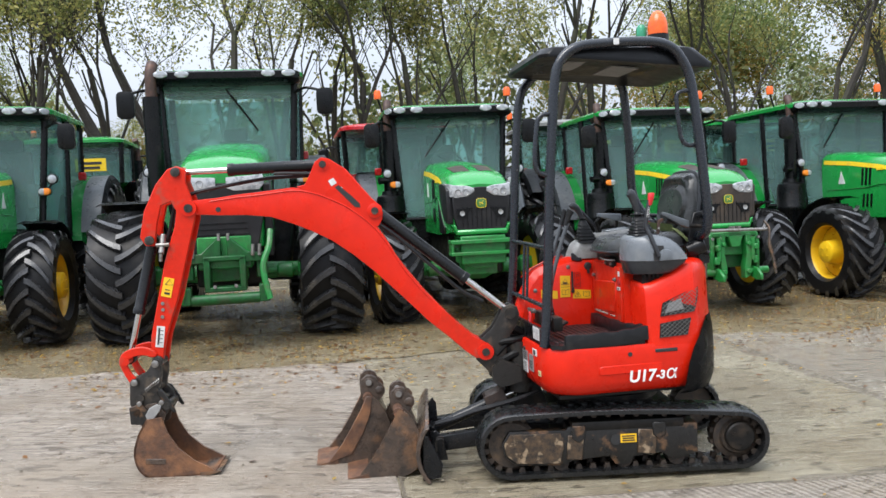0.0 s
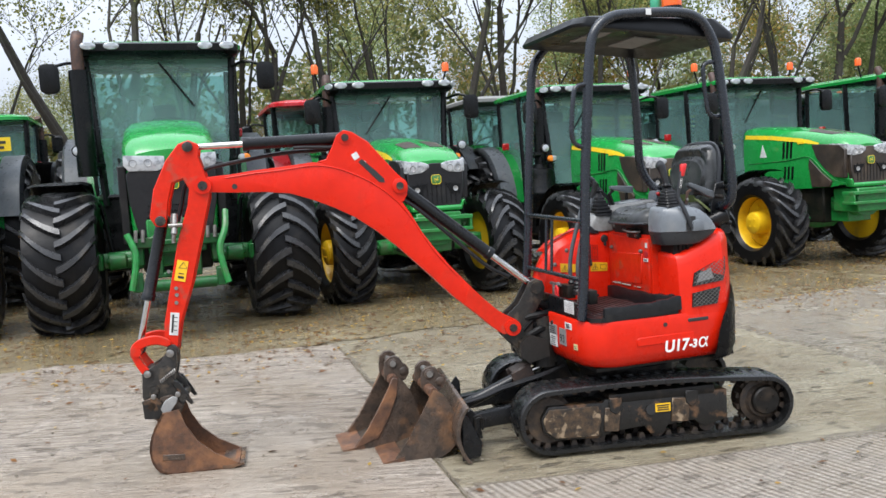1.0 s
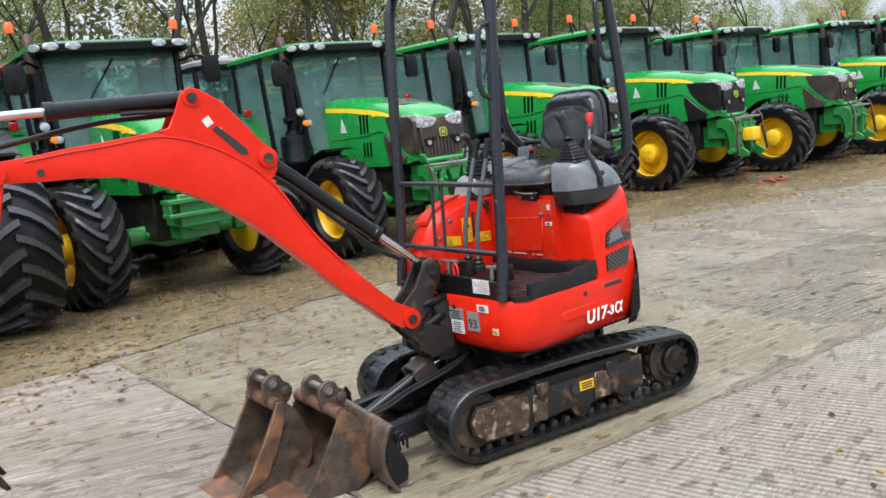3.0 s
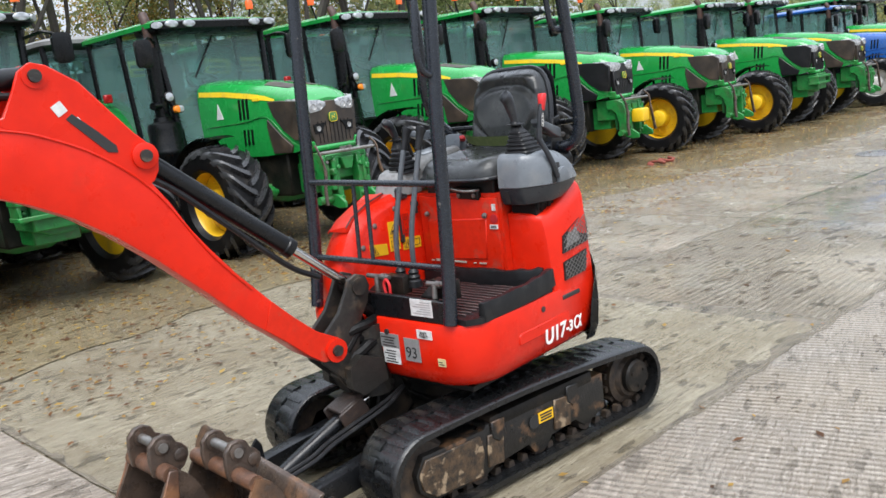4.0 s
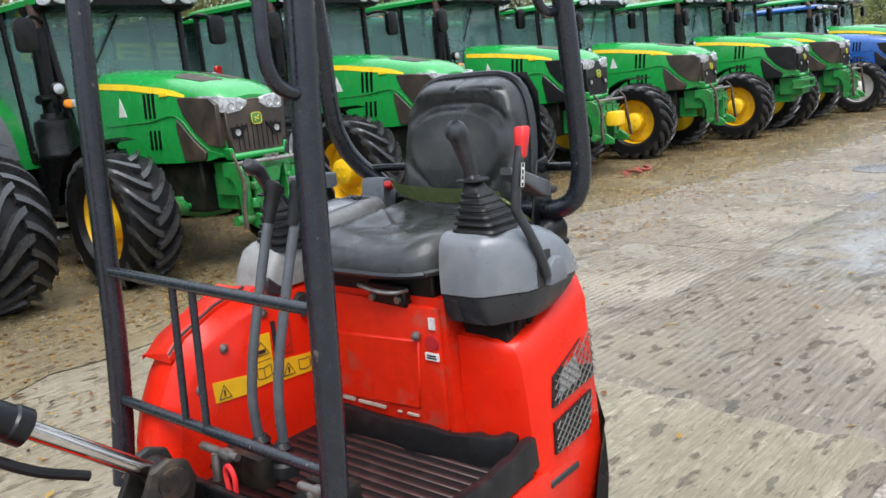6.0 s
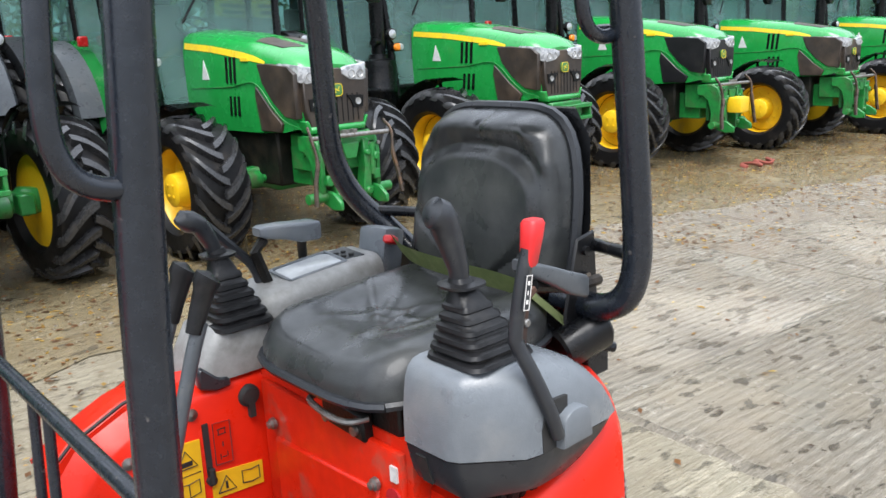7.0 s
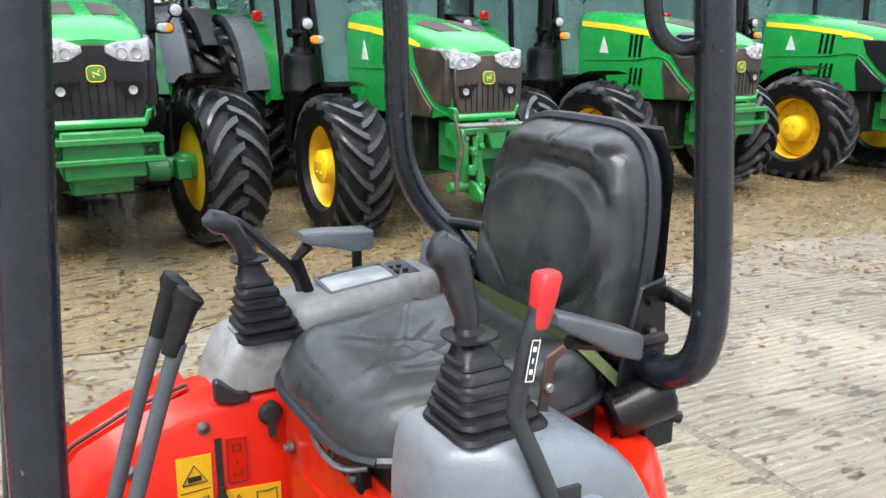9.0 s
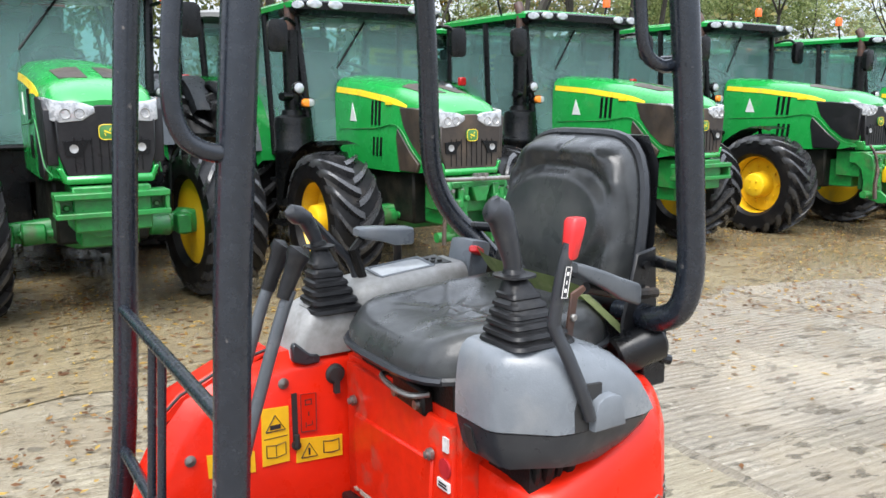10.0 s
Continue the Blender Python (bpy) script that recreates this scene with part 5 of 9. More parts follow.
prism(bm, [(0.174, 1.245), (0.192, 1.245), (0.206, 1.345), (0.226, 1.358), (0.218, 1.368), (0.190, 1.356)], "y", -0.386, -0.380)
soften(bm, 0.002, 1)
house("armrest_stay", bm, PIPE_RUST, "flat rusty armrest stay")
bm = bmesh.new()
lathe(bm, [(-0.380, 0.007), (-0.390, 0.007), (-0.392, 0.005), (-0.392, 0.0)], (0.194, 0, 1.312), "y", 10)
house("stay_bolt", bm, STEEL)
house("right_armrest", armrest(0.285, 0.10, 0.245, 1.372), PLASTIC, "grey armrest pad")
bm = bmesh.new()
tube(bm, [(0.115, 0.285, 1.365), (0.085, 0.272, 1.345), (0.115, 0.268, 1.25)], 0.012, 6)
cyl(bm, (0.245, 0.345, 1.27), (0.245, 0.345, 1.355), 0.011, n=10)
house("right_armrest_bracket", bm, DARK, each=True)

# far console with joystick and display
rpod = house("right_console", blob([oblong(-0.02, 0.26, 0.175, 0.15, 1.130, 0.02, 0.0), oblong(-0.015, 0.26, 0.16, 0.15, 1.175, 0.025), oblong(-0.005, 0.26, 0.135, 0.145, 1.225, 0.03, 0.05), oblong(0.0, 0.26, 0.10, 0.12, 1.24, 0.03, 0.05)]), PLASTIC_PALE, "weathered pale grey joystick pedestal")
bm = bmesh.new()
prism(bm, [(-0.112, 1.128), (-0.112, 1.165), (-0.104, 1.172), (-0.070, 1.140), (-0.048, 1.136), (-0.046, 1.118), (-0.080, 1.116)], "y", 0.176, 0.194)
soften(bm, 0.004, 1)
house("pedestal_corner", bm, PLASTIC_DARK, "dark grey corner cover", rpod)
house("right_joystick_gaiter", boot((0.006, 0.232, 1.222), (-0.022, 0.228, 1.385), 0.061, 0.019), RUBBER, "black bellows gaiter", rpod)
bm = bmesh.new()
tube(bm, [(-0.022, 0.228, 1.375), (-0.035, 0.227, 1.405), (-0.052, 0.225, 1.435), (-0.072, 0.222, 1.446), (-0.087, 0.221, 1.452), (-0.100, 0.220, 1.450)], [0.014, 0.017, 0.019, 0.022, 0.019, 0.006], 14)
house("right_joystick", bm, PLASTIC_DARK, "black joystick grip", rpod)
bm = bmesh.new()
tube(bm, bend([(-0.055, 0.262, 1.440), (-0.02, 0.275, 1.425), (0.03, 0.285, 1.375), (0.085, 0.29, 1.315), (0.10, 0.28, 1.26)], 4), 0.011, 8)
house("console_lever", bm, PLASTIC_DARK, parent=rpod)
bm = bmesh.new()
loft(bm, [[(x, 0.270 + y, zc + h) for y, h in rounded(0.17 * s, 0.15, 0.035, 4)] for x, zc, s in ((0.055, 1.185, 0.8), (0.075, 1.200, 0.95), (0.16, 1.210, 1.0), (0.30, 1.222, 1.0), (0.36, 1.222, 0.9))])
mon = house("monitor_console", bm, PLASTIC_PALE, "grey plastic instrument console")
bm = bmesh.new()
loft(bm, [[(0.205 + px * q, 0.262 + py * q, 1.2870 + dz + 0.087 * px + 0.087 * py) for px, py in rounded(0.140, 0.078, 0.018, 4)] for dz, q in ((0.0, 1.0), (0.004, 1.0), (0.005, 0.97))])
# the screen's bright reflection is put into its pale base colour
scr = house("display", bm, plain("sky_pale_display", (0.52, 0.54, 0.55), 0.12), "instrument display, pale with a painted-in reflection", mon)
bm = bmesh.new()
for a, b in (((0.134, 0.221), (0.277, 0.221)), ((0.277, 0.221), (0.277, 0.303)), ((0.277, 0.303), (0.134, 0.303)), ((0.134, 0.303), (0.134, 0.221))):
    cyl(bm, (*a, 1.2905 + 0.087 * (a[0] - 0.195) + 0.087 * (a[1] - 0.255)), (*b, 1.2905 + 0.087 * (b[0] - 0.195) + 0.087 * (b[1] - 0.255)), 0.004, n=6)
house("display_frame", bm, PLASTIC, parent=scr)
bm = bmesh.new()
obox(bm, (0.306, 0.262, 1.297), (0.046, 0.078, 0.006), 4, -5, 0)
sw = house("switch_plate", bm, PLASTIC_DARK, "dark switch plate", mon)
bm = bmesh.new()
for x in (0.285, 0.305):
    for y in (0.24, 0.27):
        cyl(bm, (x, y, 1.299), (x, y, 1.304), 0.006, n=8)
house("switch", bm, INK, parent=sw, each=True)
bm = bmesh.new()
obox(bm, (0.40, 0.255, 1.29), (0.07, 0.085, 0.11), 0, 12, 10)
soften(bm, 0.015)
house("belt_bracket_cover", bm, PLASTIC, parent=mon)

# travel levers
bm = bmesh.new()
for y, dx in ((-0.022, 0.0), (-0.102, 0.008)):
    tube(bm, bend([(-0.335 + dx, y * 0.9, 0.82), (-0.345 + dx, y, 0.95), (-0.328 + dx, y, 1.06), (-0.285 + dx, y, 1.20), (-0.248 + dx, y, 1.31), (-0.228 + dx, y, 1.36)], 5), 0.0115, 10)
levers = house("travel_lever", bm, PLASTIC_MID, "grey travel lever", each=True)
bm = bmesh.new()
for y in (-0.022, -0.102):
    tube(bm, [(-0.233, y, 1.345), (-0.222, y, 1.375), (-0.208, y, 1.408), (-0.203, y, 1.420), (-0.200, y - 0.002, 1.428), (-0.195, y - 0.002, 1.431)], [0.013, 0.0145, 0.017, 0.022, 0.021, 0.006], 12)
house("lever_grip", bm, RUBBER, "black rubber lever grips", levers, each=True)
bm = bmesh.new()
for y in (-0.022, -0.095):
    lathe(bm, [(0.81, 0.032), (0.835, 0.03), (0.842, 0.022), (0.852, 0.026), (0.862, 0.019), (0.872, 0.023), (0.885, 0.014)], (-0.338, y, 0), "z", 14)
house("lever_gaiter", bm, RUBBER, parent=levers, each=True)
bm = bmesh.new()
obox(bm, (-0.33, -0.20, 0.80), (0.10, 0.09, 0.015), 0, -25, 0)
obox(bm, (-0.33, 0.10, 0.80), (0.10, 0.09, 0.015), 0, -25, 0)
soften(bm, 0.004, 1)
house("foot_pedal", bm, DARK, each=True)

# swing bracket and boom -----------------------------------------------------------
bm = bmesh.new()
for y0, y1 in ((-0.058, -0.036), (0.036, 0.058)):
    prism(bm, [(-0.055, 0.60), (-0.058, 0.665), (-0.025, 0.715), (0.045, 0.775), (0.090, 0.850), (0.112, 0.892), (0.152, 0.908), (0.192, 0.892), (0.205, 0.850), (0.188, 0.790), (0.150, 0.735), (0.125, 0.680), (0.120, 0.620), (0.140, 0.560), (0.20, 0.52), (0.20, 0.455), (0.07, 0.44), (0.02, 0.52)], "y", y0, y1)
prism(bm, [(0.02, 0.52), (0.06, 0.60), (0.13, 0.60), (0.22, 0.54), (0.22, 0.45), (0.06, 0.44)], "y", -0.036, 0.036)
soften(bm, 0.006)
for y in (-0.068, 0.046):
    cyl(bm, (0.152, y, 0.858), (0.152, y + 0.022, 0.858), 0.034)
for y in (-0.105, 0.06):
    prism(bm, [(0.03, 0.56), (0.09, 0.60), (0.19, 0.56), (0.20, 0.47), (0.08, 0.44), (0.03, 0.48)], "y", y, y + 0.045)
cyl(bm, (0.20, 0, 0.40), (0.20, 0, 0.69), 0.075, n=24)
swing = part("swing_bracket", turned(bm, BOOM), CAST, EXC, "black cast swing bracket")
bm = bmesh.new()
for y in (-0.05, 0.0, 0.05, 0.08):
    tube(bm, bend([(0.06, y, 0.62), (0.13, y * 1.1 + 0.01, 0.70 + y * 0.4), (0.20, y + 0.03, 0.70 + 0.3 * y), (0.26, y + 0.05, 0.66)], 5), 0.016, 8)
for za, zm, zb, yy, r in ((0.735, 0.765, 0.715, -0.062, 0.024), (0.690, 0.700, 0.690, -0.085, 0.021), (0.650, 0.640, 0.655, -0.058, 0.026), (0.590, 0.622, 0.600, -0.088, 0.023), (0.555, 0.545, 0.575, -0.065, 0.027), (0.71, 0.68, 0.62, 0.02, 0.022), (0.62, 0.60, 0.57, 0.0, 0.022)):
    tube(bm, bend([(0.05, yy * 0.5 + 0.02, za - 0.02), (0.11, yy + 0.035, za + 0.004), (0.17, yy + 0.030, zm), (0.225, yy + 0.055, zb + 0.012), (0.262, yy + 0.09, zb)], 5), r, 9)
part("bracket_hose", turned(bm, BOOM), HOSE, swing, "bundle of black hydraulic hoses", each=True)

W = 0.062
bm = bmesh.new()
core = [(0.045, 0.66), (0.02, 0.685), (-0.067, 0.735), (-0.160, 0.822), (-0.250, 0.923), (-0.339, 1.024), (-0.426, 1.138), (-0.482, 1.220), (-0.536, 1.322), (-0.585, 1.396), (-0.670, 1.475), (-0.760, 1.540), (-0.860, 1.590), (-0.940, 1.618), (-1.045, 1.630), (-1.217, 1.614), (-1.356, 1.604), (-1.466, 1.590), (-1.588, 1.583), (-1.635, 1.575),
        (-1.658, 1.545), (-1.642, 1.510), (-1.595, 1.504), (-1.448, 1.493), (-1.311, 1.488), (-1.172, 1.471), (-1.062, 1.432), (-0.950, 1.383), (-0.838, 1.322), (-0.725, 1.239), (-0.611, 1.139), (-0.467, 0.995), (-0.320, 0.841), (-0.198, 0.734), (-0.112, 0.652), (-0.058, 0.612), (0.009, 0.606), (0.034, 0.625)]
prism(bm, core, "y", -W, W)
soften(bm, 0.007)
boom = part("boom", turned(bm, BOOM), RED, EXC, "curved red steel boom")
for sy in (-1, 1):
    bm = bmesh.new()
    ear = [(-1.02, 1.632), (-0.973, 1.642), (-0.938, 1.706), (-0.910, 1.767), (-0.873, 1.791), (-0.831, 1.780), (-0.747, 1.724), (-0.610, 1.555), (-0.560, 1.505), (-0.545, 1.465), (-0.552, 1.425), (-0.570, 1.395), (-0.600, 1.378), (-0.670, 1.445), (-0.760, 1.510), (-0.860, 1.560), (-0.940, 1.592)]
    prism(bm, ear, "y", sy * (W + 0.001), sy * (W - 0.018))
    soften(bm, 0.003, 1)
    part("boom_ear", turned(bm, BOOM), RED, boom)
    bm = bmesh.new()
    lathe(bm, [(sy * (W - 0.01), 0.042), (sy * (W + 0.012), 0.042), (sy * (W + 0.014), 0.038), (sy * (W + 0.014), 0.0)], (-0.590, 0, 1.478), "y", 22)
    lathe(bm, [(sy * (W - 0.01), 0.036), (sy * (W + 0.006), 0.036), (sy * (W + 0.006), 0.0)], (-0.868, 0, 1.751), "y", 22)
    lathe(bm, [(sy * (W - 0.01), 0.046), (sy * (W + 0.018), 0.046), (sy * (W + 0.018), 0.0)], (0.0, 0, 0.645), "y", 22)
    lathe(bm, [(sy * (W - 0.01), 0.044), (sy * (W + 0.022), 0.044), (sy * (W + 0.022), 0.0)], (-1.615, 0, 1.540), "y", 22)
    part("pin_boss", turned(bm, BOOM), RED, boom, each=True)
    bm = bmesh.new()
    for x, z, r, o in ((-0.590, 1.478, 0.022, 0.022), (-0.868, 1.751, 0.021, 0.016), (0.0, 0.645, 0.024, 0.028), (-1.615, 1.540, 0.026, 0.030)):
        cyl(bm, (x, sy * W, z), (x, sy * (W + o), z), r, r * 0.9, n=14)
    part("pivot_pin", turned(bm, BOOM), HITCH, boom, "greasy dark pivot pins", each=True)
    bm = bmesh.new()
    slot = [(-0.805, 1.618), (-0.785, 1.632), (-0.72, 1.572), (-0.672, 1.522), (-0.670, 1.500), (-0.700, 1.505)]
    prism(bm, slot, "y", sy * (W + 0.0015), sy * (W + 0.004))
    cyl(bm, (-1.456, sy * (W + 0.0005), 1.526), (-1.456, sy * (W + 0.003), 1.526), 0.014)
    part("boom_hole", turned(bm, BOOM), INK, boom, each=True)
for sy in (-1, 1):
    bm = bmesh.new()
    tube(bm, bend([(x, sy * (W + 0.001), z - 0.010) for x, z in ((-0.30, 0.972), (-0.426, 1.128), (-0.536, 1.310), (-0.60, 1.395), (-0.67, 1.462), (-0.76, 1.527), (-0.86, 1.577), (-0.94, 1.606), (-1.045, 1.622), (-1.217, 1.607), (-1.356, 1.598), (-1.50, 1.583))], 4), 0.004, 6)
    part("weld_bead", turned(bm, BOOM), RED, boom)
for sy in (-1, 1):
    bm = bmesh.new()
    prism(bm, [(-0.235, 0.903), (-0.275, 0.803), (-0.198, 0.736), (-0.112, 0.654), (-0.058, 0.612), (0.005, 0.604), (0.034, 0.622), (0.046, 0.66), (0.022, 0.688), (-0.067, 0.738), (-0.160, 0.825)], "y", sy * (W + 0.0045), sy * (W - 0.004))
    soften(bm, 0.002, 1)
    part("boom_foot_plate", turned(bm, BOOM), RED_WORN, boom)
bm = bmesh.new()
obox(bm, (-0.818, -W - 0.002, 1.650), (0.034, 0.003, 0.036), 0, -30, 0)
obox(bm, (-0.772, -W - 0.002, 1.610), (0.018, 0.003, 0.018), 0, -30, 0)
part("boom_label", turned(bm, BOOM), STICKER, boom, "small white label", each=True)


def ram(name, a, b, split, r, rod, label, y=0.0):
    a, b = V(a[0], y, a[1]), V(b[0], y, b[1])
    m = a.lerp(b, split)
    bm = bmesh.new()
    way = (b - a).normalized()
    tube(bm, [a, a + way * 0.02, m - way * 0.035, m - way * 0.03, m], [r, r, r, r * 1.12, r * 1.12], 18)
    cyl(bm, a - V(0, r * 1.1, 0), a + V(0, r * 1.1, 0), r * 1.15)
    body = part(name, turned(bm, BOOM), BLACK, EXC, label)
    bm = bmesh.new()
    cyl(bm, m - way * 0.01, b, rod, n=14)
    part("chrome_rod", turned(bm, BOOM), CHROME, body, "chromed piston rod")
    bm = bmesh.new()
    cyl(bm, b - V(0, rod * 1.6, 0), b + V(0, rod * 1.6, 0), rod * 1.9)
    part("rod_eye", turned(bm, BOOM), DARK, body)
    return body


arm_ram = ram("arm_cylinder", (-0.868, 1.751), (-1.675, 1.742), 0.66, 0.033, 0.0175, "black hydraulic arm cylinder")
boom_ram = ram("boom_cylinder", (-0.590, 1.478), (0.152, 0.858), 0.68, 0.034, 0.019, "black hydraulic boom cylinder")
buck_ram = ram("bucket_cylinder", (-1.838, 1.372), (-2.010, 0.712), 0.62, 0.031, 0.017, "black hydraulic bucket cylinder")
bm = bmesh.new()
tube(bm, bend([(-0.86, 0.05, 1.70), (-1.00, 0.055, 1.695), (-1.20, 0.055, 1.69), (-1.45, 0.05, 1.655), (-1.62, 0.02, 1.62), (-1.70, 0.0, 1.56), (-1.735, 0.0, 1.45), (-1.76, -0.01, 1.36)], 5), 0.011, 8)
tube(bm, bend([(-0.62, -0.03, 1.43), (-0.50, -0.035, 1.35), (-0.30, -0.035, 1.165), (-0.12, -0.035, 1.0), (0.0, -0.03, 0.93)], 5), 0.011, 8)
tube(bm, bend([(-0.90, -0.03, 1.70), (-1.05, -0.035, 1.71), (-1.14, -0.035, 1.712)], 4), 0.010, 8)
part("boom_hose", turned(bm, BOOM), RUBBER, boom, "black hydraulic hoses along the boom", each=True)

# dipper arm
bm = bmesh.new()
armp = [(-1.618, 1.752), (-1.668, 1.777), (-1.721, 1.759), (-1.788, 1.679), (-1.860, 1.535), (-1.891, 1.39), (-1.863, 1.342), (-1.811, 1.340), (-1.792, 1.469), (-1.765, 1.562), (-1.712, 1.581), (-1.684, 1.527), (-1.700, 1.44), (-1.764, 1.257),
        (-1.865, 0.838), (-1.872, 0.742), (-1.848, 0.682), (-1.813, 0.675), (-1.781, 0.834), (-1.705, 1.043), (-1.585, 1.48), (-1.580, 1.544), (-1.627, 1.692)]
for y0, y1 in ((-0.072, -0.050), (0.050, 0.072)):
    prism(bm, armp, "y", y0, y1)
soften(bm, 0.005, 1)
arm = part("dipper_arm", turned(bm, BOOM), RED_WORN, EXC, "red dipper arm with scuffed paint")
bm = bmesh.new()
prism(bm, [(-1.66, 1.46), (-1.745, 1.257), (-1.850, 0.838), (-1.850, 0.742), (-1.83, 0.70), (-1.80, 0.834), (-1.725, 1.043), (-1.62, 1.45)], "y", -0.052, 0.052)
soften(bm, 0.004, 1)
part("arm_box", turned(bm, BOOM), RED_WORN, arm)
for sy in (-1, 1):
    bm = bmesh.new()
    for x, z, r in ((-1.675, 1.742, 0.026), (-1.838, 1.372, 0.026), (-1.835, 0.700, 0.030)):
        lathe(bm, [(sy * 0.06, r), (sy * 0.086, r), (sy * 0.088, r * 0.85), (sy * 0.088, 0.0)], (x, 0, z), "y", 18)
    part("arm_pin", turned(bm, BOOM), HITCH, arm, each=True)
bm = bmesh.new()
obox(bm, (-1.757, -0.0735, 1.108), (0.056, 0.003, 0.108), 0, 14, 0)
lab = part("warning_label", turned(bm, BOOM), STICKER_YELLOW, arm, "yellow warning label")
bm = bmesh.new()
tube(bm, [(-1.768, -0.0755, 1.125), (-1.728, -0.0755, 1.118), (-1.742, -0.0755, 1.152), (-1.768, -0.0755, 1.125)], 0.0015, 4)
obox(bm, (-1.762, -0.0757, 1.075), (0.030, 0.001, 0.012), 0, 14, 0)
obox(bm, (-1.758, -0.0757, 1.094), (0.026, 0.001, 0.005), 0, 14, 0)
part("label_print", turned(bm, BOOM), INK, lab)
bm = bmesh.new()
obox(bm, (-1.815, -0.0735, 0.835), (0.044, 0.003, 0.118), 0, 8, 0)
lab = part("white_label", turned(bm, BOOM), STICKER, arm, "white dealer label")
bm = bmesh.new()
obox(bm, (-1.822, -0.0757, 0.838), (0.010, 0.001, 0.095), 0, 8, 0)
for k in range(4):
    obox(bm, (-1.803 - 0.003 * k, -0.0757, 0.868 - 0.022 * k), (0.016, 0.001, 0.004), 0, 8, 0)
part("label_print", turned(bm, BOOM), INK, lab)
bm = bmesh.new()
for x, z in ((-1.790, 0.985), (-1.795, 0.945), (-1.79, 1.02)):
    cyl(bm, (x, -0.072, z), (x, -0.078, z), 0.010, n=10)
cyl(bm, (-1.768, -0.05, 1.40), (-1.775, -0.09, 1.30), 0.016, n=12)
cyl(bm, (-1.80, -0.085, 1.345), (-1.73, -0.085, 1.345), 0.011, n=10)
cyl(bm, (-1.778, -0.085, 1.30), (-1.782, -0.085, 1.255), 0.010, n=10)
part("arm_fitting", turned(bm, BOOM), STEEL, arm, "steel grease fittings and hose union", each=True)
# tipping link
bm = bmesh.new()
linkp = [(-2.045, 0.700), (-2.030, 0.745), (-1.985, 0.775), (-1.915, 0.786), (-1.855, 0.765), (-1.835, 0.735), (-1.865, 0.725), (-1.905, 0.738), (-1.965, 0.732), (-2.000, 0.700), (-1.985, 0.65), (-1.955, 0.605), (-1.985, 0.585), (-2.015, 0.63)]
linkp = [(p.x, p.z) for p in bend([(x, 0, z) for x, z in linkp], 3)]
for y0, y1 in ((-0.096, -0.074), (0.074, 0.096)):
    prism(bm, linkp, "y", y0, y1)
soften(bm, 0.004, 1)
cyl(bm, (-2.010, -0.106, 0.712), (-2.010, 0.106, 0.712), 0.026)
part("tipping_link", turned(bm, BOOM), RED_WORN, EXC, "curved red tipping link")
bm = bmesh.new()
for y0, y1 in ((-0.085, -0.055), (0.055, 0.085)):
    prism(bm, [(-1.995, 0.590), (-1.90, 0.645), (-1.85, 0.715), (-1.815, 0.71), (-1.818, 0.62), (-1.835, 0.545), (-1.800, 0.505), (-1.780, 0.44), (-1.81, 0.395), (-1.87, 0.40), (-1.93, 0.40), (-1.98, 0.42), (-2.003, 0.465)], "y", y0, y1)
soften(bm, 0.006)
plates = bm
bm = bmesh.new()
obox(bm, (-1.90, 0.0, 0.47), (0.16, 0.11, 0.10), 0, 20, 0)
soften(bm, 0.008)
hitch = part("quick_hitch", turned(bm, BOOM), HITCH, EXC, "dark greasy quick hitch")
part("hitch_plate", turned(plates, BOOM), HITCH, hitch, each=True)
bm = bmesh.new()
for x, z in ((-1.965, 0.59), (-1.835, 0.69), (-1.94, 0.50), (-1.86, 0.545), (-1.80, 0.45), (-1.885, 0.395), (-1.96, 0.42)):
    cyl(bm, (x, -0.100, z), (x, 0.100, z), 0.022, n=12)
part("hitch_bolt", turned(bm, BOOM), HITCH, hitch, each=True)
for sy in (-1, 1):
    bm = bmesh.new()
    for x, z, r in ((-1.965, 0.59, 0.018), (-1.845, 0.688, 0.020), (-1.945, 0.47, 0.014), (-1.825, 0.47, 0.014)):
        lathe(bm, [(sy * 0.090, r), (sy * 0.108, r), (sy * 0.110, r * 0.8), (sy * 0.110, 0.0), (sy * 0.090, 0.0)], (x, 0, z), "y", 16)
    part("hitch_pin", turned(bm, BOOM), STEEL, hitch, "worn steel pin head", each=True)
    bm = bmesh.new()
    prism(bm, [(-2.005, 0.45), (-2.00, 0.355), (-1.93, 0.348), (-1.90, 0.375), (-1.90, 0.43), (-1.94, 0.47)], "y", sy * 0.086, sy * 0.100)
    prism(bm, [(-1.848, 0.545), (-1.815, 0.535), (-1.778, 0.475), (-1.748, 0.412), (-1.766, 0.408), (-1.805, 0.460), (-1.845, 0.515)], "y", sy * 0.086, sy * 0.098)
    soften(bm, 0.004, 1)
    part("hitch_jaw", turned(bm, BOOM), FRAME, hitch, "scraped steel jaw", each=True)
# return spring and silver latch
bm = bmesh.new()
coil = [V(-1.905 + 0.080 * k / 60 + 0.0, -0.112 + 0.011 * math.cos(k * 0.9), 0.545 + 0.055 * k / 60 + 0.011 * math.sin(k * 0.9)) for k in range(61)]
tube(bm, coil, 0.003, 5)
part("hitch_spring", turned(bm, BOOM), STEEL, hitch)
bm = bmesh.new()
prism(bm, [(-1.915, 0.405), (-1.905, 0.375), (-1.875, 0.375), (-1.835, 0.425), (-1.825, 0.455), (-1.85, 0.465), (-1.89, 0.445)], "y", -0.112, -0.102)
soften(bm, 0.003, 1)
part("hitch_latch", turned(bm, BOOM), STICKER_GREY, hitch, "bare silver latch plate")


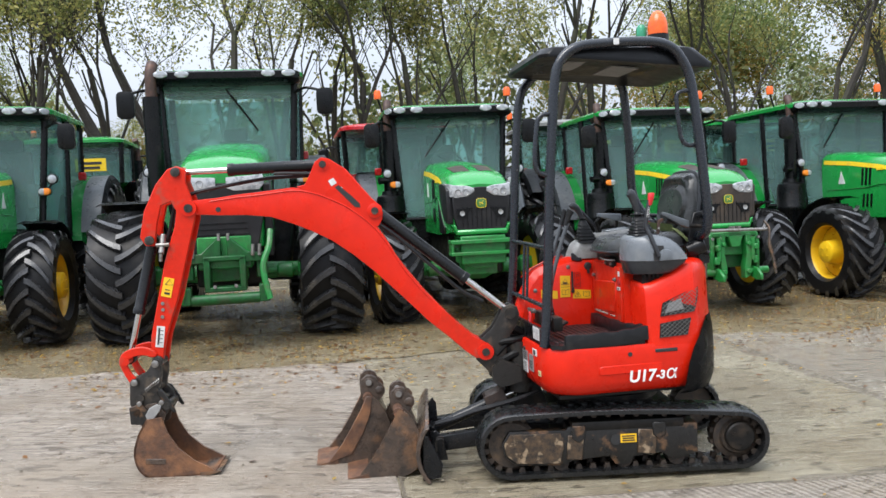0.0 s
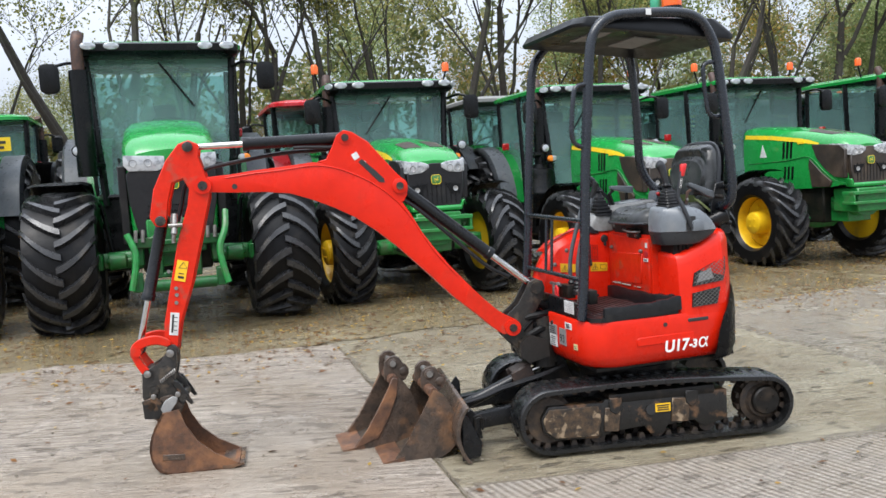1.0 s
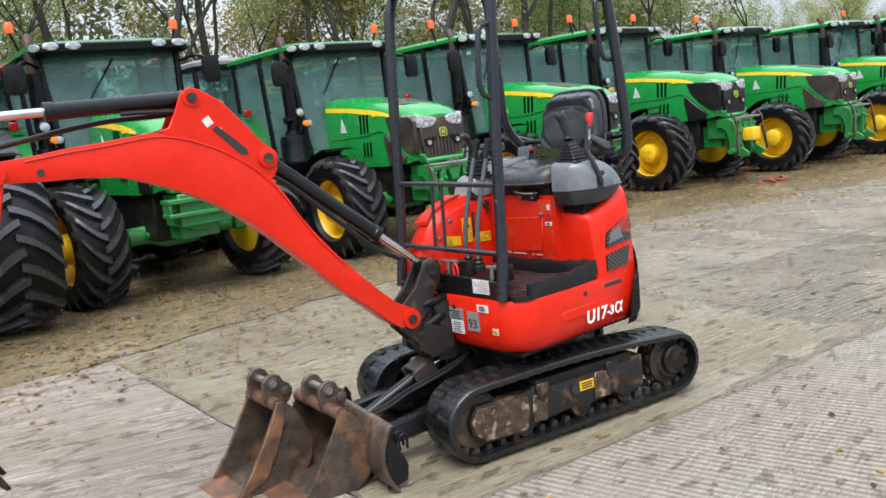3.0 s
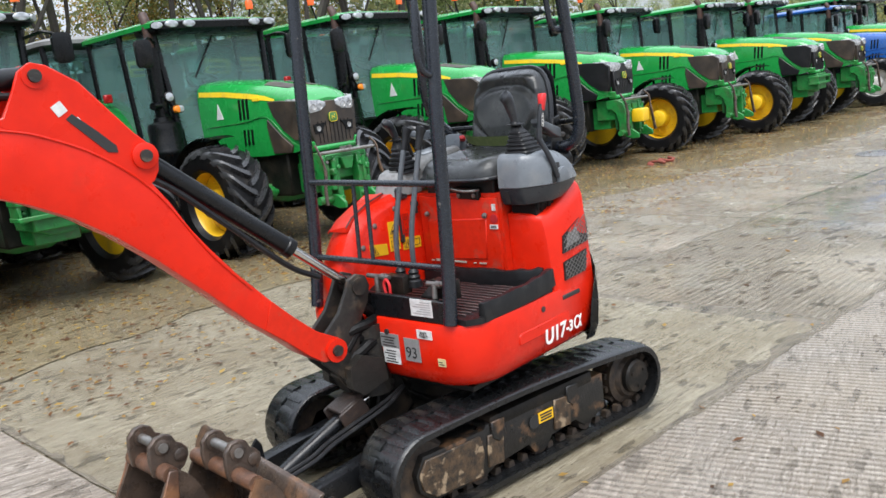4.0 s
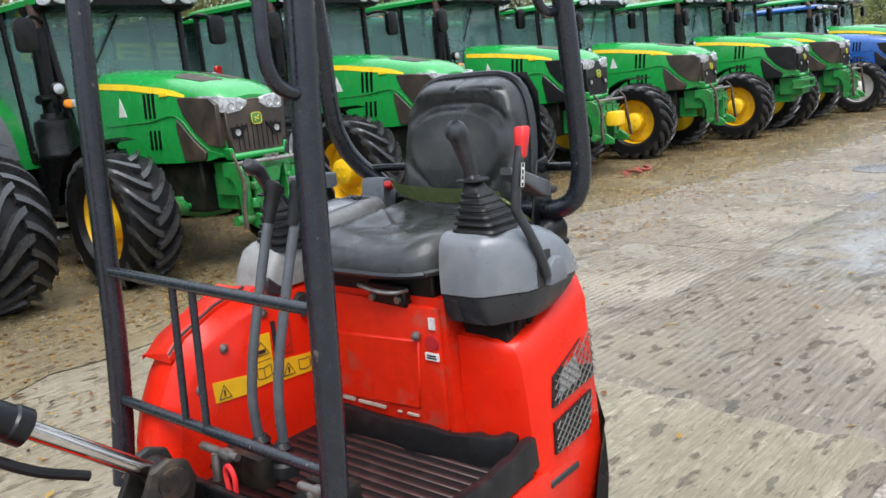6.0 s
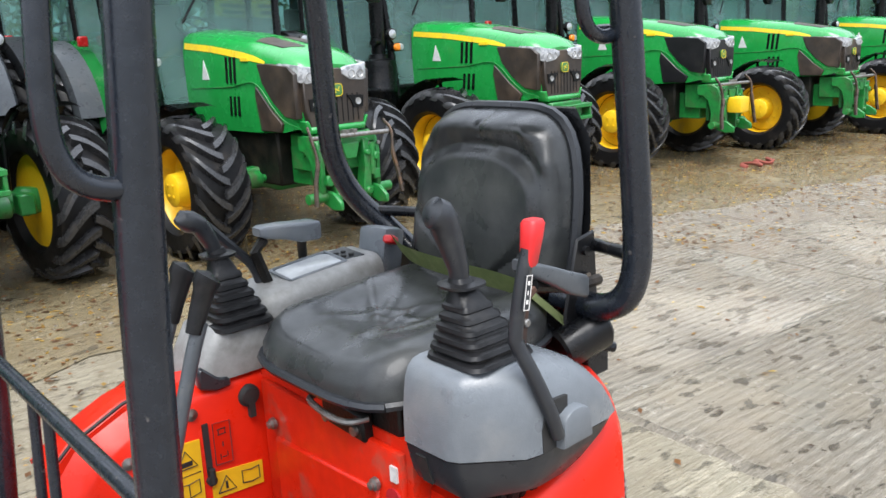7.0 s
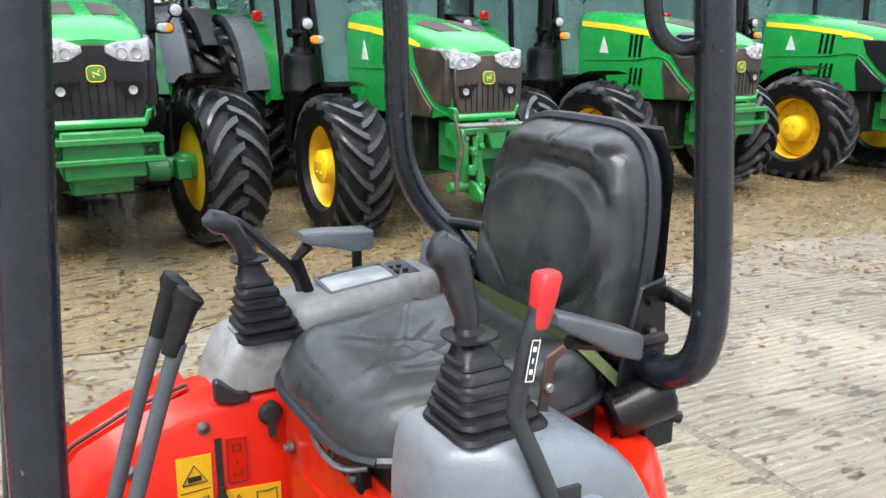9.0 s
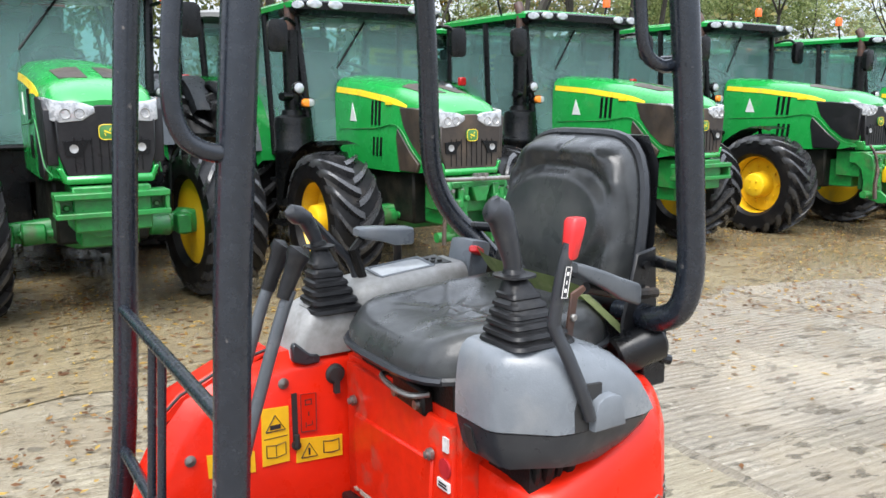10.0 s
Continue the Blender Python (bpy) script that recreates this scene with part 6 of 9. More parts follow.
# buckets ---------------------------------------------------------------------------
def build_bucket(parent, prof_out, width, lip, ears, material, name="bucket", mouth=()):
    """A digging bucket: curved shell, two cheek plates, a cutting lip and hanger ears. prof_out runs from the hinge edge round the back to the lip."""
    th = 0.012
    bm = bmesh.new()
    pts = bend([(x, 0, z) for x, z in prof_out], 5)
    rows = []
    for i, p in enumerate(pts):
        q = pts[min(i + 1, len(pts) - 1)] - pts[max(i - 1, 0)]
        nrm = V(-q.z, 0, q.x).normalized() * th
        rows.append([p + V(0, -width / 2, 0), p + V(0, width / 2, 0), p + nrm + V(0, width / 2, 0), p + nrm + V(0, -width / 2, 0)])
    loft(bm, rows)
    shell = part(name + "_shell" if parent is EXC else "shell", bm, material, parent)
    for sy in (-1, 1):
        bm = bmesh.new()
        prism(bm, [(p.x, p.z) for p in pts] + list(mouth), "y", sy * width / 2, sy * (width / 2 - 0.014))
        part("cheek_plate", bm, material, shell if parent is not EXC else parent)
    bm = bmesh.new()
    (ax, az), (bx, bz) = lip
    d = V(bx - ax, 0, bz - az).normalized()
    nn = V(-d.z, 0, d.x)
    a, b = V(ax, 0, az), V(bx, 0, bz)
    loft(bm, [[p + V(0, y, 0) for p in (a - nn * 0.012, a + nn * 0.014, b + nn * 0.003, b - nn * 0.003)] for y in (-width / 2 - 0.006, width / 2 + 0.006)])
    part("cutting_edge", bm, RUST if material is RUST_DARK else RUST_DARK, shell)
    bm = bmesh.new()
    for sy in (-1, 1):
        prism(bm, ears, "y", sy * 0.068, sy * 0.090)
    soften(bm, 0.004, 1)
    part("hanger_ear", bm, RUST_DARK, shell, each=True)
    return shell
DIG = thing("digging_bucket", pose(-2.52, 5.515, 0.050, 0, 0, 2.1), "small rusty digging bucket hanging on the hitch, resting on the concrete", "bucket")
build_bucket(DIG, [(-0.10, 0.335), (-0.150, 0.25), (-0.178, 0.15), (-0.160, 0.06), (-0.105, 0.012), (0.0, 0.003), (0.12, 0.002), (0.215, 0.008), (0.268, 0.022)], 0.27,
             ((0.18, 0.010), (0.290, 0.024)), [(-0.15, 0.30), (-0.11, 0.41), (-0.05, 0.42), (0.0, 0.36), (-0.03, 0.28), (-0.10, 0.25)], RUST, mouth=[(0.235, 0.045), (0.145, 0.095), (0.062, 0.170), (0.01, 0.26), (-0.015, 0.345)])
bm = bmesh.new()
obox(bm, (-0.06, -0.1365, 0.10), (0.11, 0.004, 0.030), 0, 4, 0)
soften(bm, 0.003, 1)
part("wear_plate", bm, RUST_DARK, DIG)


def spare(x, y, rz, width, k, edge, label):
    b = thing("spare_bucket", pose(x, y, rise(x) + 0.004, 0, 0, rz), label, "bucket", "spare buckets by the blade")
    ears = [(-0.055, 0.36), (-0.060, 0.45), (-0.052, 0.53), (-0.020, 0.568), (0.020, 0.572), (0.052, 0.550), (0.066, 0.505), (0.090, 0.485), (0.110, 0.450), (0.108, 0.405), (0.085, 0.36), (0.03, 0.33)]
    ears = [(px * 0.86, 0.36 + (pz - 0.36) * (0.66 if pz > 0.36 else 1.0)) for px, pz in ears]
    build_bucket(b, [(-0.015 * k, 0.385 * k), (0.045 * k, 0.340 * k), (0.092 * k, 0.245 * k), (0.112 * k, 0.155 * k), (0.090 * k, 0.070 * k), (0.03 * k, 0.020 * k), (-0.06 * k, 0.004), (-0.20 * k, 0.004), (-0.262 * k, 0.008)], width,
                 ((-0.20 * k, 0.016), (-0.325 * k, 0.008)), [(px * k, pz * k) for px, pz in ears], RUST_DARK, mouth=[(-0.245 * k, 0.030), (-0.172 * k, 0.120 * k), (-0.108 * k, 0.222 * k), (-0.048 * k, 0.325 * k)])
    bm = bmesh.new()
    cyl(bm, (0.0, -0.105, 0.458 * k), (0.0, 0.105, 0.458 * k), 0.017)
    part("hanger_pin", bm, STEEL, b, "bare steel hanger pin")
    bm = bmesh.new()
    for sy in (-1, 1):
        for px, pz, r in ((0.0, 0.458, 0.028), (0.060, 0.408, 0.023)):
            lathe(bm, [(sy * 0.062, r), (sy * 0.096, r), (sy * 0.099, r * 0.8), (sy * 0.099, 0.0), (sy * 0.062, 0.0)], (px * k, 0, pz * k), "y", 16)
    part("ear_boss", bm, RUST_DARK, b, each=True)
    bm = bmesh.new()
    cyl(bm, (-0.010 * k, -width / 2 + 0.005, 0.372 * k), (-0.010 * k, width / 2 - 0.005, 0.372 * k), 0.030 * k, n=18)
    part("top_bar", bm, RUST, b)
    for sy in (-1, 1) if edge else ():
        bm = bmesh.new()
        yy = sy * (width / 2 + 0.0005)
        prism(bm, [(-0.020 * k, 0.392 * k), (0.012 * k, 0.385 * k), (0.0, 0.29 * k), (-0.050 * k, 0.17 * k), (-0.12 * k, 0.06 * k), (-0.255 * k, 0.014), (-0.250 * k, 0.030), (-0.175 * k, 0.120 * k), (-0.111 * k, 0.222 * k), (-0.051 * k, 0.325 * k)], "y", yy, yy + sy * (0.010 if edge else 0.004))
        soften(bm, 0.003, 1)
        part("side_edge", bm, RUST if edge else RUST_DARK, b, "rust-orange side edge" if edge else "")
    # dried mud and gravel left inside
    bm = bmesh.new()
    rings = []
    for f, h in ((0.0, 0.004), (0.25, 0.030), (0.55, 0.045), (0.85, 0.10), (1.0, 0.16)):
        xx = (-0.22 + 0.30 * f) * k
        rings.append([(xx + 0.012 * noise.noise(V(xx * 30, j * 0.7, k)), (-0.5 + j / 8) * (width - 0.03), 0.012 + h * k * (0.8 + 0.5 * noise.noise(V(xx * 14, j * 0.9, 2.0)))) for j in range(9)])
    loft(bm, rings, closed_rings=False)
    part("mud", bm, MUDDY, b, "dried mud inside")
    return b


spare(-1.405, 5.69, 6, 0.30, 0.985, True, "narrow rusty spare bucket standing upright by the blade")
spare(-1.225, 5.485, 5, 0.42, 0.93, False, "wide dark rusty spare bucket standing upright by the blade")
# ---------------------------------------------------------------- tractors
def tyre_mesh(R, W, lugs):
    """A farm tyre on the x axis: rounded carcass with long slanted lugs meeting in a chevron."""
    bm = bmesh.new()
    h = W / 2
    r0 = R - 0.06
    lathe(bm, [(-h * 0.72, R * 0.56), (-h * 0.95, R * 0.62), (-h * 1.0, R * 0.74), (-h * 0.97, R * 0.87), (-h * 0.82, r0 * 0.965), (-h * 0.4, r0 * 0.995), (0, r0),
               (h * 0.4, r0 * 0.995), (h * 0.82, r0 * 0.965), (h * 0.97, R * 0.87), (h * 1.0, R * 0.74), (h * 0.95, R * 0.62), (h * 0.72, R * 0.56)], n=44, caps=False)
    return bm


def lug_mesh(R, W, lugs, only=None):
    """All slanted lugs of a tyre, or the first one of one side."""
    bm = bmesh.new()
    h, r0 = W / 2, R - 0.06
    for s in (-1, 1) if only is None else (only,):
        for i in range(lugs if only is None else 1):
            a0 = 2 * math.pi * (i + (0.5 if s > 0 else 0.0)) / lugs
            rings = []
            for f, shift, rr, wd in ((-0.08, -0.02, R, 0.060), (0.10, 0.03, R, 0.066), (0.34, 0.13, R - 0.002, 0.062), (0.60, 0.29, R - 0.009, 0.058), (0.80, 0.46, R - 0.020, 0.058), (0.93, 0.60, R - 0.040, 0.062), (1.02, 0.70, R - 0.085, 0.068), (1.045, 0.74, R * 0.84, 0.056)):
                x = s * f * h
                base = r0 * 0.99 if f < 0.7 else (r0 * 0.955 if f < 0.95 else R * 0.82)
                ac = a0 + shift * 0.62 / R * 0.75
                # lugs trail backwards, so that their point meets the ground first
                rings.append([(x, rad * math.cos(ac + da), rad * math.sin(ac + da)) for da, rad in ((-wd / R * 0.75, base), (-wd / R * 0.48, rr), (wd / R * 0.48, rr), (wd / R * 0.75, base))])
            loft(bm, rings)
    return bm


def rim_mesh(R, W, hub):
    """Dished rim, outside towards +x."""
    bm = bmesh.new()
    r, h = R * 0.60, W / 2
    lathe(bm, [(-h * 0.7, r), (-h * 0.68, r * 0.95), (h * 0.1, r * 0.88), (h * 0.16, r * 0.72), (h * 0.10, r * 0.55), (h * 0.12, r * 0.46), (h * 0.12, 0.10), (h * 0.12, 0.0)], n=32)
    lathe(bm, [(h * 0.08, r * 0.90), (h * 0.62, r * 0.93), (h * 0.76, r * 0.985), (h * 0.80, r * 1.03), (h * 0.70, r * 1.03), (h * 0.60, r * 0.97), (h * 0.08, r * 0.94)], n=32, caps=False)
    lathe(bm, [(h * 0.1, r * 0.44), (h * (0.1 + hub), r * 0.38), (h * (0.15 + hub), r * 0.33), (h * (0.15 + hub), 0.0)], n=20)
    for k in range(10):
        a = 2 * math.pi * k / 10
        cyl(bm, (h * 0.12, r * 0.60 * math.cos(a), r * 0.60 * math.sin(a)), (h * 0.26, r * 0.60 * math.cos(a), r * 0.60 * math.sin(a)), 0.016, n=6)
    for k in range(4):
        a = 2 * math.pi * (k + 0.5) / 4
        cyl(bm, (h * (0.15 + hub), r * 0.18 * math.cos(a), r * 0.18 * math.sin(a)), (h * (0.15 + hub) + 0.012, r * 0.18 * math.cos(a), r * 0.18 * math.sin(a)), 0.012, n=6)
    return bm


def wheel(parent, name, x, y, R, W, lugs, rim, hub, key, steer=0, near=False):
    flip = 180 if x < 0 else 0
    m = pose(x, y, R, 0, 0, flip + steer)
    w = part(name, lambda: rim_mesh(R, W, hub), rim, parent, at=m, key=key)
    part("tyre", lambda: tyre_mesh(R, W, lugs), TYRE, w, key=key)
    if near:
        for s in (-1, 1):
            for i in range(lugs):
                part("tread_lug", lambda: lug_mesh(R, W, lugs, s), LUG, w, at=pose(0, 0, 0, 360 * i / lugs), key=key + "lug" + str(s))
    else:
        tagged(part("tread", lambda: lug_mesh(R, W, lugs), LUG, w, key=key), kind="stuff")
    return w


def hood_sections(big):
    """(y, half width, top) from the nose to the screen."""
    if big:
        return [(-1.02, 0.37, 1.78), (-0.95, 0.405, 1.87), (-0.75, 0.43, 1.95), (-0.2, 0.45, 2.06), (0.5, 0.465, 2.16), (1.05, 0.47, 2.22)]
    return [(-1.00, 0.315, 1.665), (-0.93, 0.355, 1.745), (-0.75, 0.375, 1.815), (-0.25, 0.388, 1.905), (0.4, 0.395, 1.985), (1.00, 0.395, 2.03)]


def hood_at(y, big):
    s = hood_sections(big)
    for a, b in zip(s, s[1:]):
        if y <= b[0]:
            f = max(0.0, (y - a[0]) / (b[0] - a[0]))
            return a[1] + f * (b[1] - a[1]), a[2] + f * (b[2] - a[2])
    return s[-1][1], s[-1][2]


def hood_mesh(big):
    bm = bmesh.new()
    rings = []
    low = 1.02 if big else 1.08
    for y, w, t in hood_sections(big):
        lo = low + (0.05 if y < -0.9 else (0.02 if y < -0.6 else 0.0)) * (0 if big else 1)
        half = [(w * 0.98, lo), (w, lo + 0.25), (w * 0.99, t - 0.20), (w * 0.93, t - 0.09), (w * 0.78, t - 0.035), (w * 0.45, t - 0.012), (0.0, t)]
        yy = y
        rings.append([(x, yy + 0.10 * max(0, (1.5 - z)) * (1 if y < -0.9 else 0), z) for x, z in half] + [(-x, yy + 0.10 * max(0, (1.5 - z)) * (1 if y < -0.9 else 0), z) for x, z in half[-2::-1]])
    loft(bm, rings)
    return bm


def grille_mesh(big):
    """The dark mask: front face and the flanks behind it."""
    bm = bmesh.new()
    if big:
        front = [(-0.40, 1.56), (-0.30, 1.66), (0.30, 1.66), (0.40, 1.56), (0.39, 1.30), (0.31, 0.92), (-0.31, 0.92), (-0.39, 1.30)]
        prism(bm, front, "y", -1.06, -0.94)
        for s in (-1, 1):
            prism(bm, [(-1.0, 1.64), (-0.10, 1.72), (-0.05, 1.30), (-0.30, 0.95), (-0.95, 0.92)], "x", s * 0.40, s * 0.474)
    else:
        front = [(-0.325, 1.535), (-0.19, 1.545), (-0.06, 1.63), (0.06, 1.63), (0.19, 1.545), (0.325, 1.535), (0.32, 1.30), (0.27, 1.13), (-0.27, 1.13), (-0.32, 1.30)]
        prism(bm, front, "y", -1.035, -0.93)
        for s in (-1, 1):
            prism(bm, [(-1.0, 1.60), (-0.97, 1.22), (-0.80, 1.24), (-0.62, 1.36), (-0.47, 1.52), (-0.40, 1.69), (-0.60, 1.69), (-0.90, 1.665)], "x", s * 0.31, s * 0.3905)
            prism(bm, [(-0.76, 1.18), (-0.60, 1.29), (-0.36, 1.50), (-0.34, 1.40), (-0.40, 1.10), (-0.72, 1.10)], "x", s * 0.33, s * 0.397)
    soften(bm, 0.008, 1)
    return bm


def nose_frame_mesh():
    """The painted U round the grille: two cheeks and a chin."""
    bm = bmesh.new()
    for s in (-1, 1):
        loft(bm, [[(s * a, y, z) for a, y in ((w - 0.03, -1.02), (w - 0.02, -1.045), (w + 0.012, -1.03), (w + 0.02, -0.92))] for w, z in ((0.285, 1.095), (0.300, 1.14), (0.318, 1.185), (0.326, 1.205))])
    prism(bm, [(-1.045, 1.09), (-1.055, 1.125), (-1.03, 1.155), (-0.90, 1.155), (-0.90, 1.09)], "x", -0.285, 0.285)
    soften(bm, 0.006, 1)
    return bm


def grille_detail(big):
    bm = bmesh.new()
    if big:
        for k in range(6):
            box(bm, (-0.28 + 0.01 * k, -1.066, 0.98 + 0.055 * k), (0.28 - 0.01 * k, -1.058, 0.992 + 0.055 * k))
        return bm
    for k in range(9):
        x = -0.22 + 0.055 * k
        box(bm, (x, -1.0395, 1.17), (x + 0.007, -1.034, 1.41))
    for s in (-1, 1):
        prism(bm, [(s * 0.105, 1.395), (s * 0.285, 1.385), (s * 0.275, 1.285), (s * 0.175, 1.280), (s * 0.150, 1.345)], "y", -1.047, -1.030)
    return bm


def headlight_mesh(big):
    bm = bmesh.new()
    for s in (-1, 1):
        if big:
            q = [(s * 0.05, 1.61), (s * 0.12, 1.58), (s * 0.37, 1.585), (s * 0.415, 1.64), (s * 0.41, 1.735), (s * 0.05, 1.715)]
            prism(bm, q, "y", -1.075, -0.93)
        else:
            # the lens runs along the nose and wraps round its corner on to the flank
            loft(bm, [[(s * x, y, lo), (s * x, y, hi), (s * (x - 0.03), y + 0.05, hi), (s * (x - 0.03), y + 0.05, lo)] for x, y, lo, hi in
                      ((0.075, -1.044, 1.575, 1.615), (0.16, -1.046, 1.525, 1.645), (0.295, -1.044, 1.512, 1.655), (0.350, -1.015, 1.525, 1.668), (0.382, -0.88, 1.560, 1.685), (0.390, -0.74, 1.625, 1.690))])
    soften(bm, 0.012, 2)
    return bm


def lamp_rings(big):
    bm = bmesh.new()
    for s in (-1, 1):
        for x in ((0.17, 0.26) if not big else (0.20, 0.33)):
            z = 1.573 if not big else 1.658
            yy = -1.049 if not big else -1.078
            lathe(bm, [(yy + 0.006, 0.036), (yy - 0.003, 0.034), (yy + 0.004, 0.028), (yy + 0.008, 0.0)], (s * x, 0, z), "y", 16)
    return bm


def stripe_mesh(big):
    bm = bmesh.new()
    for s in (-1, 1):
        for y0, y1 in zip((0.96, 0.7, 0.4, 0.1, -0.15, -0.35), (0.7, 0.4, 0.1, -0.15, -0.35, -0.52)):
            q = []
            for y in (y0, y1):
                w, t = hood_at(y, big)
                hh = 0.030 if y > -0.3 else 0.030 * max(0.1, (y + 0.56) / 0.26)
                q += [((w * 0.985 + 0.004) * s, y, t - 0.165 - hh * 0.5), ((w * 0.955 + 0.006) * s, y, t - 0.150 + hh)]
            v = [bm.verts.new(p) for p in (q[0], q[1], q[3], q[2])]
            bm.faces.new(v if s > 0 else v[::-1])
    bmesh.ops.remove_doubles(bm, verts=bm.verts, dist=0.0005)
    bmesh.ops.solidify(bm, geom=bm.faces[:], thickness=0.006)
    return bm


def louvre_mesh(big):
    bm = bmesh.new()
    for s in (-1, 1):
        w = 0.3965 if not big else 0.502
        for k in range(3):
            for z0, z1, y in ((1.52, 1.755, -0.02), (1.22, 1.40, -0.04)):
                yy = y + 0.075 * k
                prism(bm, [(yy, z0), (yy + 0.034, z0), (yy + 0.014, z1), (yy - 0.02, z1)], "x", s * w, s * (w - 0.02))
    return bm


def triangle_mesh(big):
    bm = bmesh.new()
    for s in (-1, 1):
        w = 0.3975 if not big else 0.503
        prism(bm, [(0.49, 1.55), (0.635, 1.55), (0.575, 1.735)], "x", s * w, s * (w - 0.01))
    return bm


def engine_mesh():
    bm = bmesh.new()
    box(bm, (-0.33, -0.55, 0.60), (0.33, 1.0, 1.15))
    box(bm, (-0.28, 0.9, 0.45), (0.28, 2.9, 0.95))
    soften(bm, 0.02, 1)
    return bm


def axle_mesh(half):
    bm = bmesh.new()
    loft(bm, [[(x, -h * 0.8, 0.70 - h), (x, h * 0.8, 0.70 - h), (x, h, 0.70), (x, h * 0.8, 0.70 + h), (x, -h * 0.8, 0.70 + h), (x, -h, 0.70)] for x, h in
              ((-half, 0.09), (-half + 0.16, 0.11), (-half + 0.20, 0.075), (-0.30, 0.095), (-0.16, 0.15), (0.16, 0.15), (0.30, 0.095), (half - 0.20, 0.075), (half - 0.16, 0.11), (half, 0.09))])
    cyl(bm, (-half + 0.26, -0.16, 0.70), (half - 0.26, -0.16, 0.70), 0.035)
    for s in (-1, 1):
        lathe(bm, [(s * (half - 0.28), 0.09), (s * (half - 0.45), 0.075), (s * (half - 0.46), 0.0)], (0, -0.16, 0.70), "x", 12)
        obox(bm, (s * (half - 0.17), -0.14, 0.70), (0.12, 0.16, 0.16))
    box(bm, (-0.20, -0.75, 0.66), (0.20, 0.25, 1.0))
    box(bm, (-0.26, -0.98, 0.80), (0.26, -0.55, 1.12))
    soften(bm, 0.012, 1)
    return bm


def weight_frame_mesh():
    bm = bmesh.new()
    box(bm, (-0.38, -1.14, 0.99), (0.38, -0.92, 1.035))
    box(bm, (-0.38, -1.14, 0.86), (0.38, -0.92, 0.90))
    box(bm, (-0.36, -1.02, 0.89), (0.36, -0.95, 1.0))
    for x in (-0.375, 0.345):
        box(bm, (x, -1.13, 0.89), (x + 0.03, -0.94, 1.0))
    obox(bm, (0, -1.03, 0.93), (0.06, 0.06, 0.06), 0, 45, 0)
    for x in (-0.30, 0.30):
        lathe(bm, [(-1.05, 0.0), (-1.05, 0.022), (-1.0, 0.022)], (x, 0, 0.93), "y", 10)
    prism(bm, [(-0.26, 0.88), (-0.24, 0.78), (-0.10, 0.70), (0.10, 0.70), (0.24, 0.78), (0.26, 0.88)], "y", -0.98, -0.60)
    soften(bm, 0.008, 1)
    return bm


def linkage_mesh(which):
    """Worn front linkage: two side cheeks and an arched face plate."""
    bm = bmesh.new()
    if which == "face":
        box(bm, (-0.26, -1.02, 0.60), (0.26, -0.96, 0.98))
        soften(bm, 0.010, 1)
        return bm
    for s in (-1, 1):
        prism(bm, [(-0.86, 1.07), (-1.05, 1.08), (-1.15, 1.03), (-1.19, 0.92), (-1.18, 0.60), (-1.12, 0.51), (-1.05, 0.52), (-1.06, 0.70), (-1.02, 0.86), (-0.94, 0.93), (-0.86, 0.93)], "x", s * 0.27, s * 0.32)
    box(bm, (-0.29, -1.17, 0.985), (0.29, -1.10, 1.045))
    prism(bm, [(-0.10, 1.00), (0.10, 1.00), (0.055, 0.86), (-0.055, 0.86)], "y", -1.20, -1.10)
    for s in (-1, 1):
        prism(bm, [(s * 0.13, 1.02), (s * 0.20, 1.02), (s * 0.215, 0.80), (s * 0.19, 0.50), (s * 0.12, 0.47), (s * 0.115, 0.62), (s * 0.145, 0.78)], "y", -1.20, -1.08)
        prism(bm, [(-1.10, 0.62), (-1.26, 0.60), (-1.36, 0.53), (-1.36, 0.46), (-1.24, 0.45), (-1.08, 0.50)], "x", s * 0.225, s * 0.262)
        obox(bm, (s * 0.245, -1.20, 0.86), (0.055, 0.09, 0.07), 0, 12 * s, 0)
        obox(bm, (s * 0.25, -1.19, 0.70), (0.07, 0.06, 0.09), 0, -8 * s, 0)
        lathe(bm, [(-1.23, 0.0), (-1.23, 0.030), (-1.10, 0.034)], (s * 0.165, 0, 0.90), "y", 10)
        lathe(bm, [(-1.23, 0.0), (-1.23, 0.034), (-1.10, 0.038)], (s * 0.160, 0, 0.56), "y", 10)
    soften(bm, 0.010, 1)
    return bm


def linkage_extra(kind):
    bm = bmesh.new()
    if kind == "hook":
        for s in (-1, 1):
            tube(bm, bend([(s * 0.40, -1.16, 1.16), (s * 0.42, -1.24, 1.06), (s * 0.40, -1.27, 0.88), (s * 0.44, -1.28, 0.70), (s * 0.46, -1.30, 0.52)], 4), [0.022] * 8 + [0.034] * 9, 8, 0.6)
    elif kind == "pivot":
        for s in (-1, 1):
            cyl(bm, (s * 0.14, -1.14, 0.56), (s * 0.44, -1.14, 0.56), 0.045, n=12)
            cyl(bm, (s * 0.22, -1.20, 0.98), (s * 0.22, -1.20, 0.70), 0.028, n=10)
    else:
        cyl(bm, (-0.42, -1.22, 1.075), (0.40, -1.22, 1.06), 0.020, n=10)
        for x in (-0.30, -0.20, 0.20, 0.30):
            cyl(bm, (x, -1.185, 0.97), (x, -1.205, 0.97), 0.017, n=8)
        for x in (-0.05, 0.03):
            obox(bm, (x, -1.20, 1.09), (0.05, 0.06, 0.05), 0, 0, 20)
    return bm


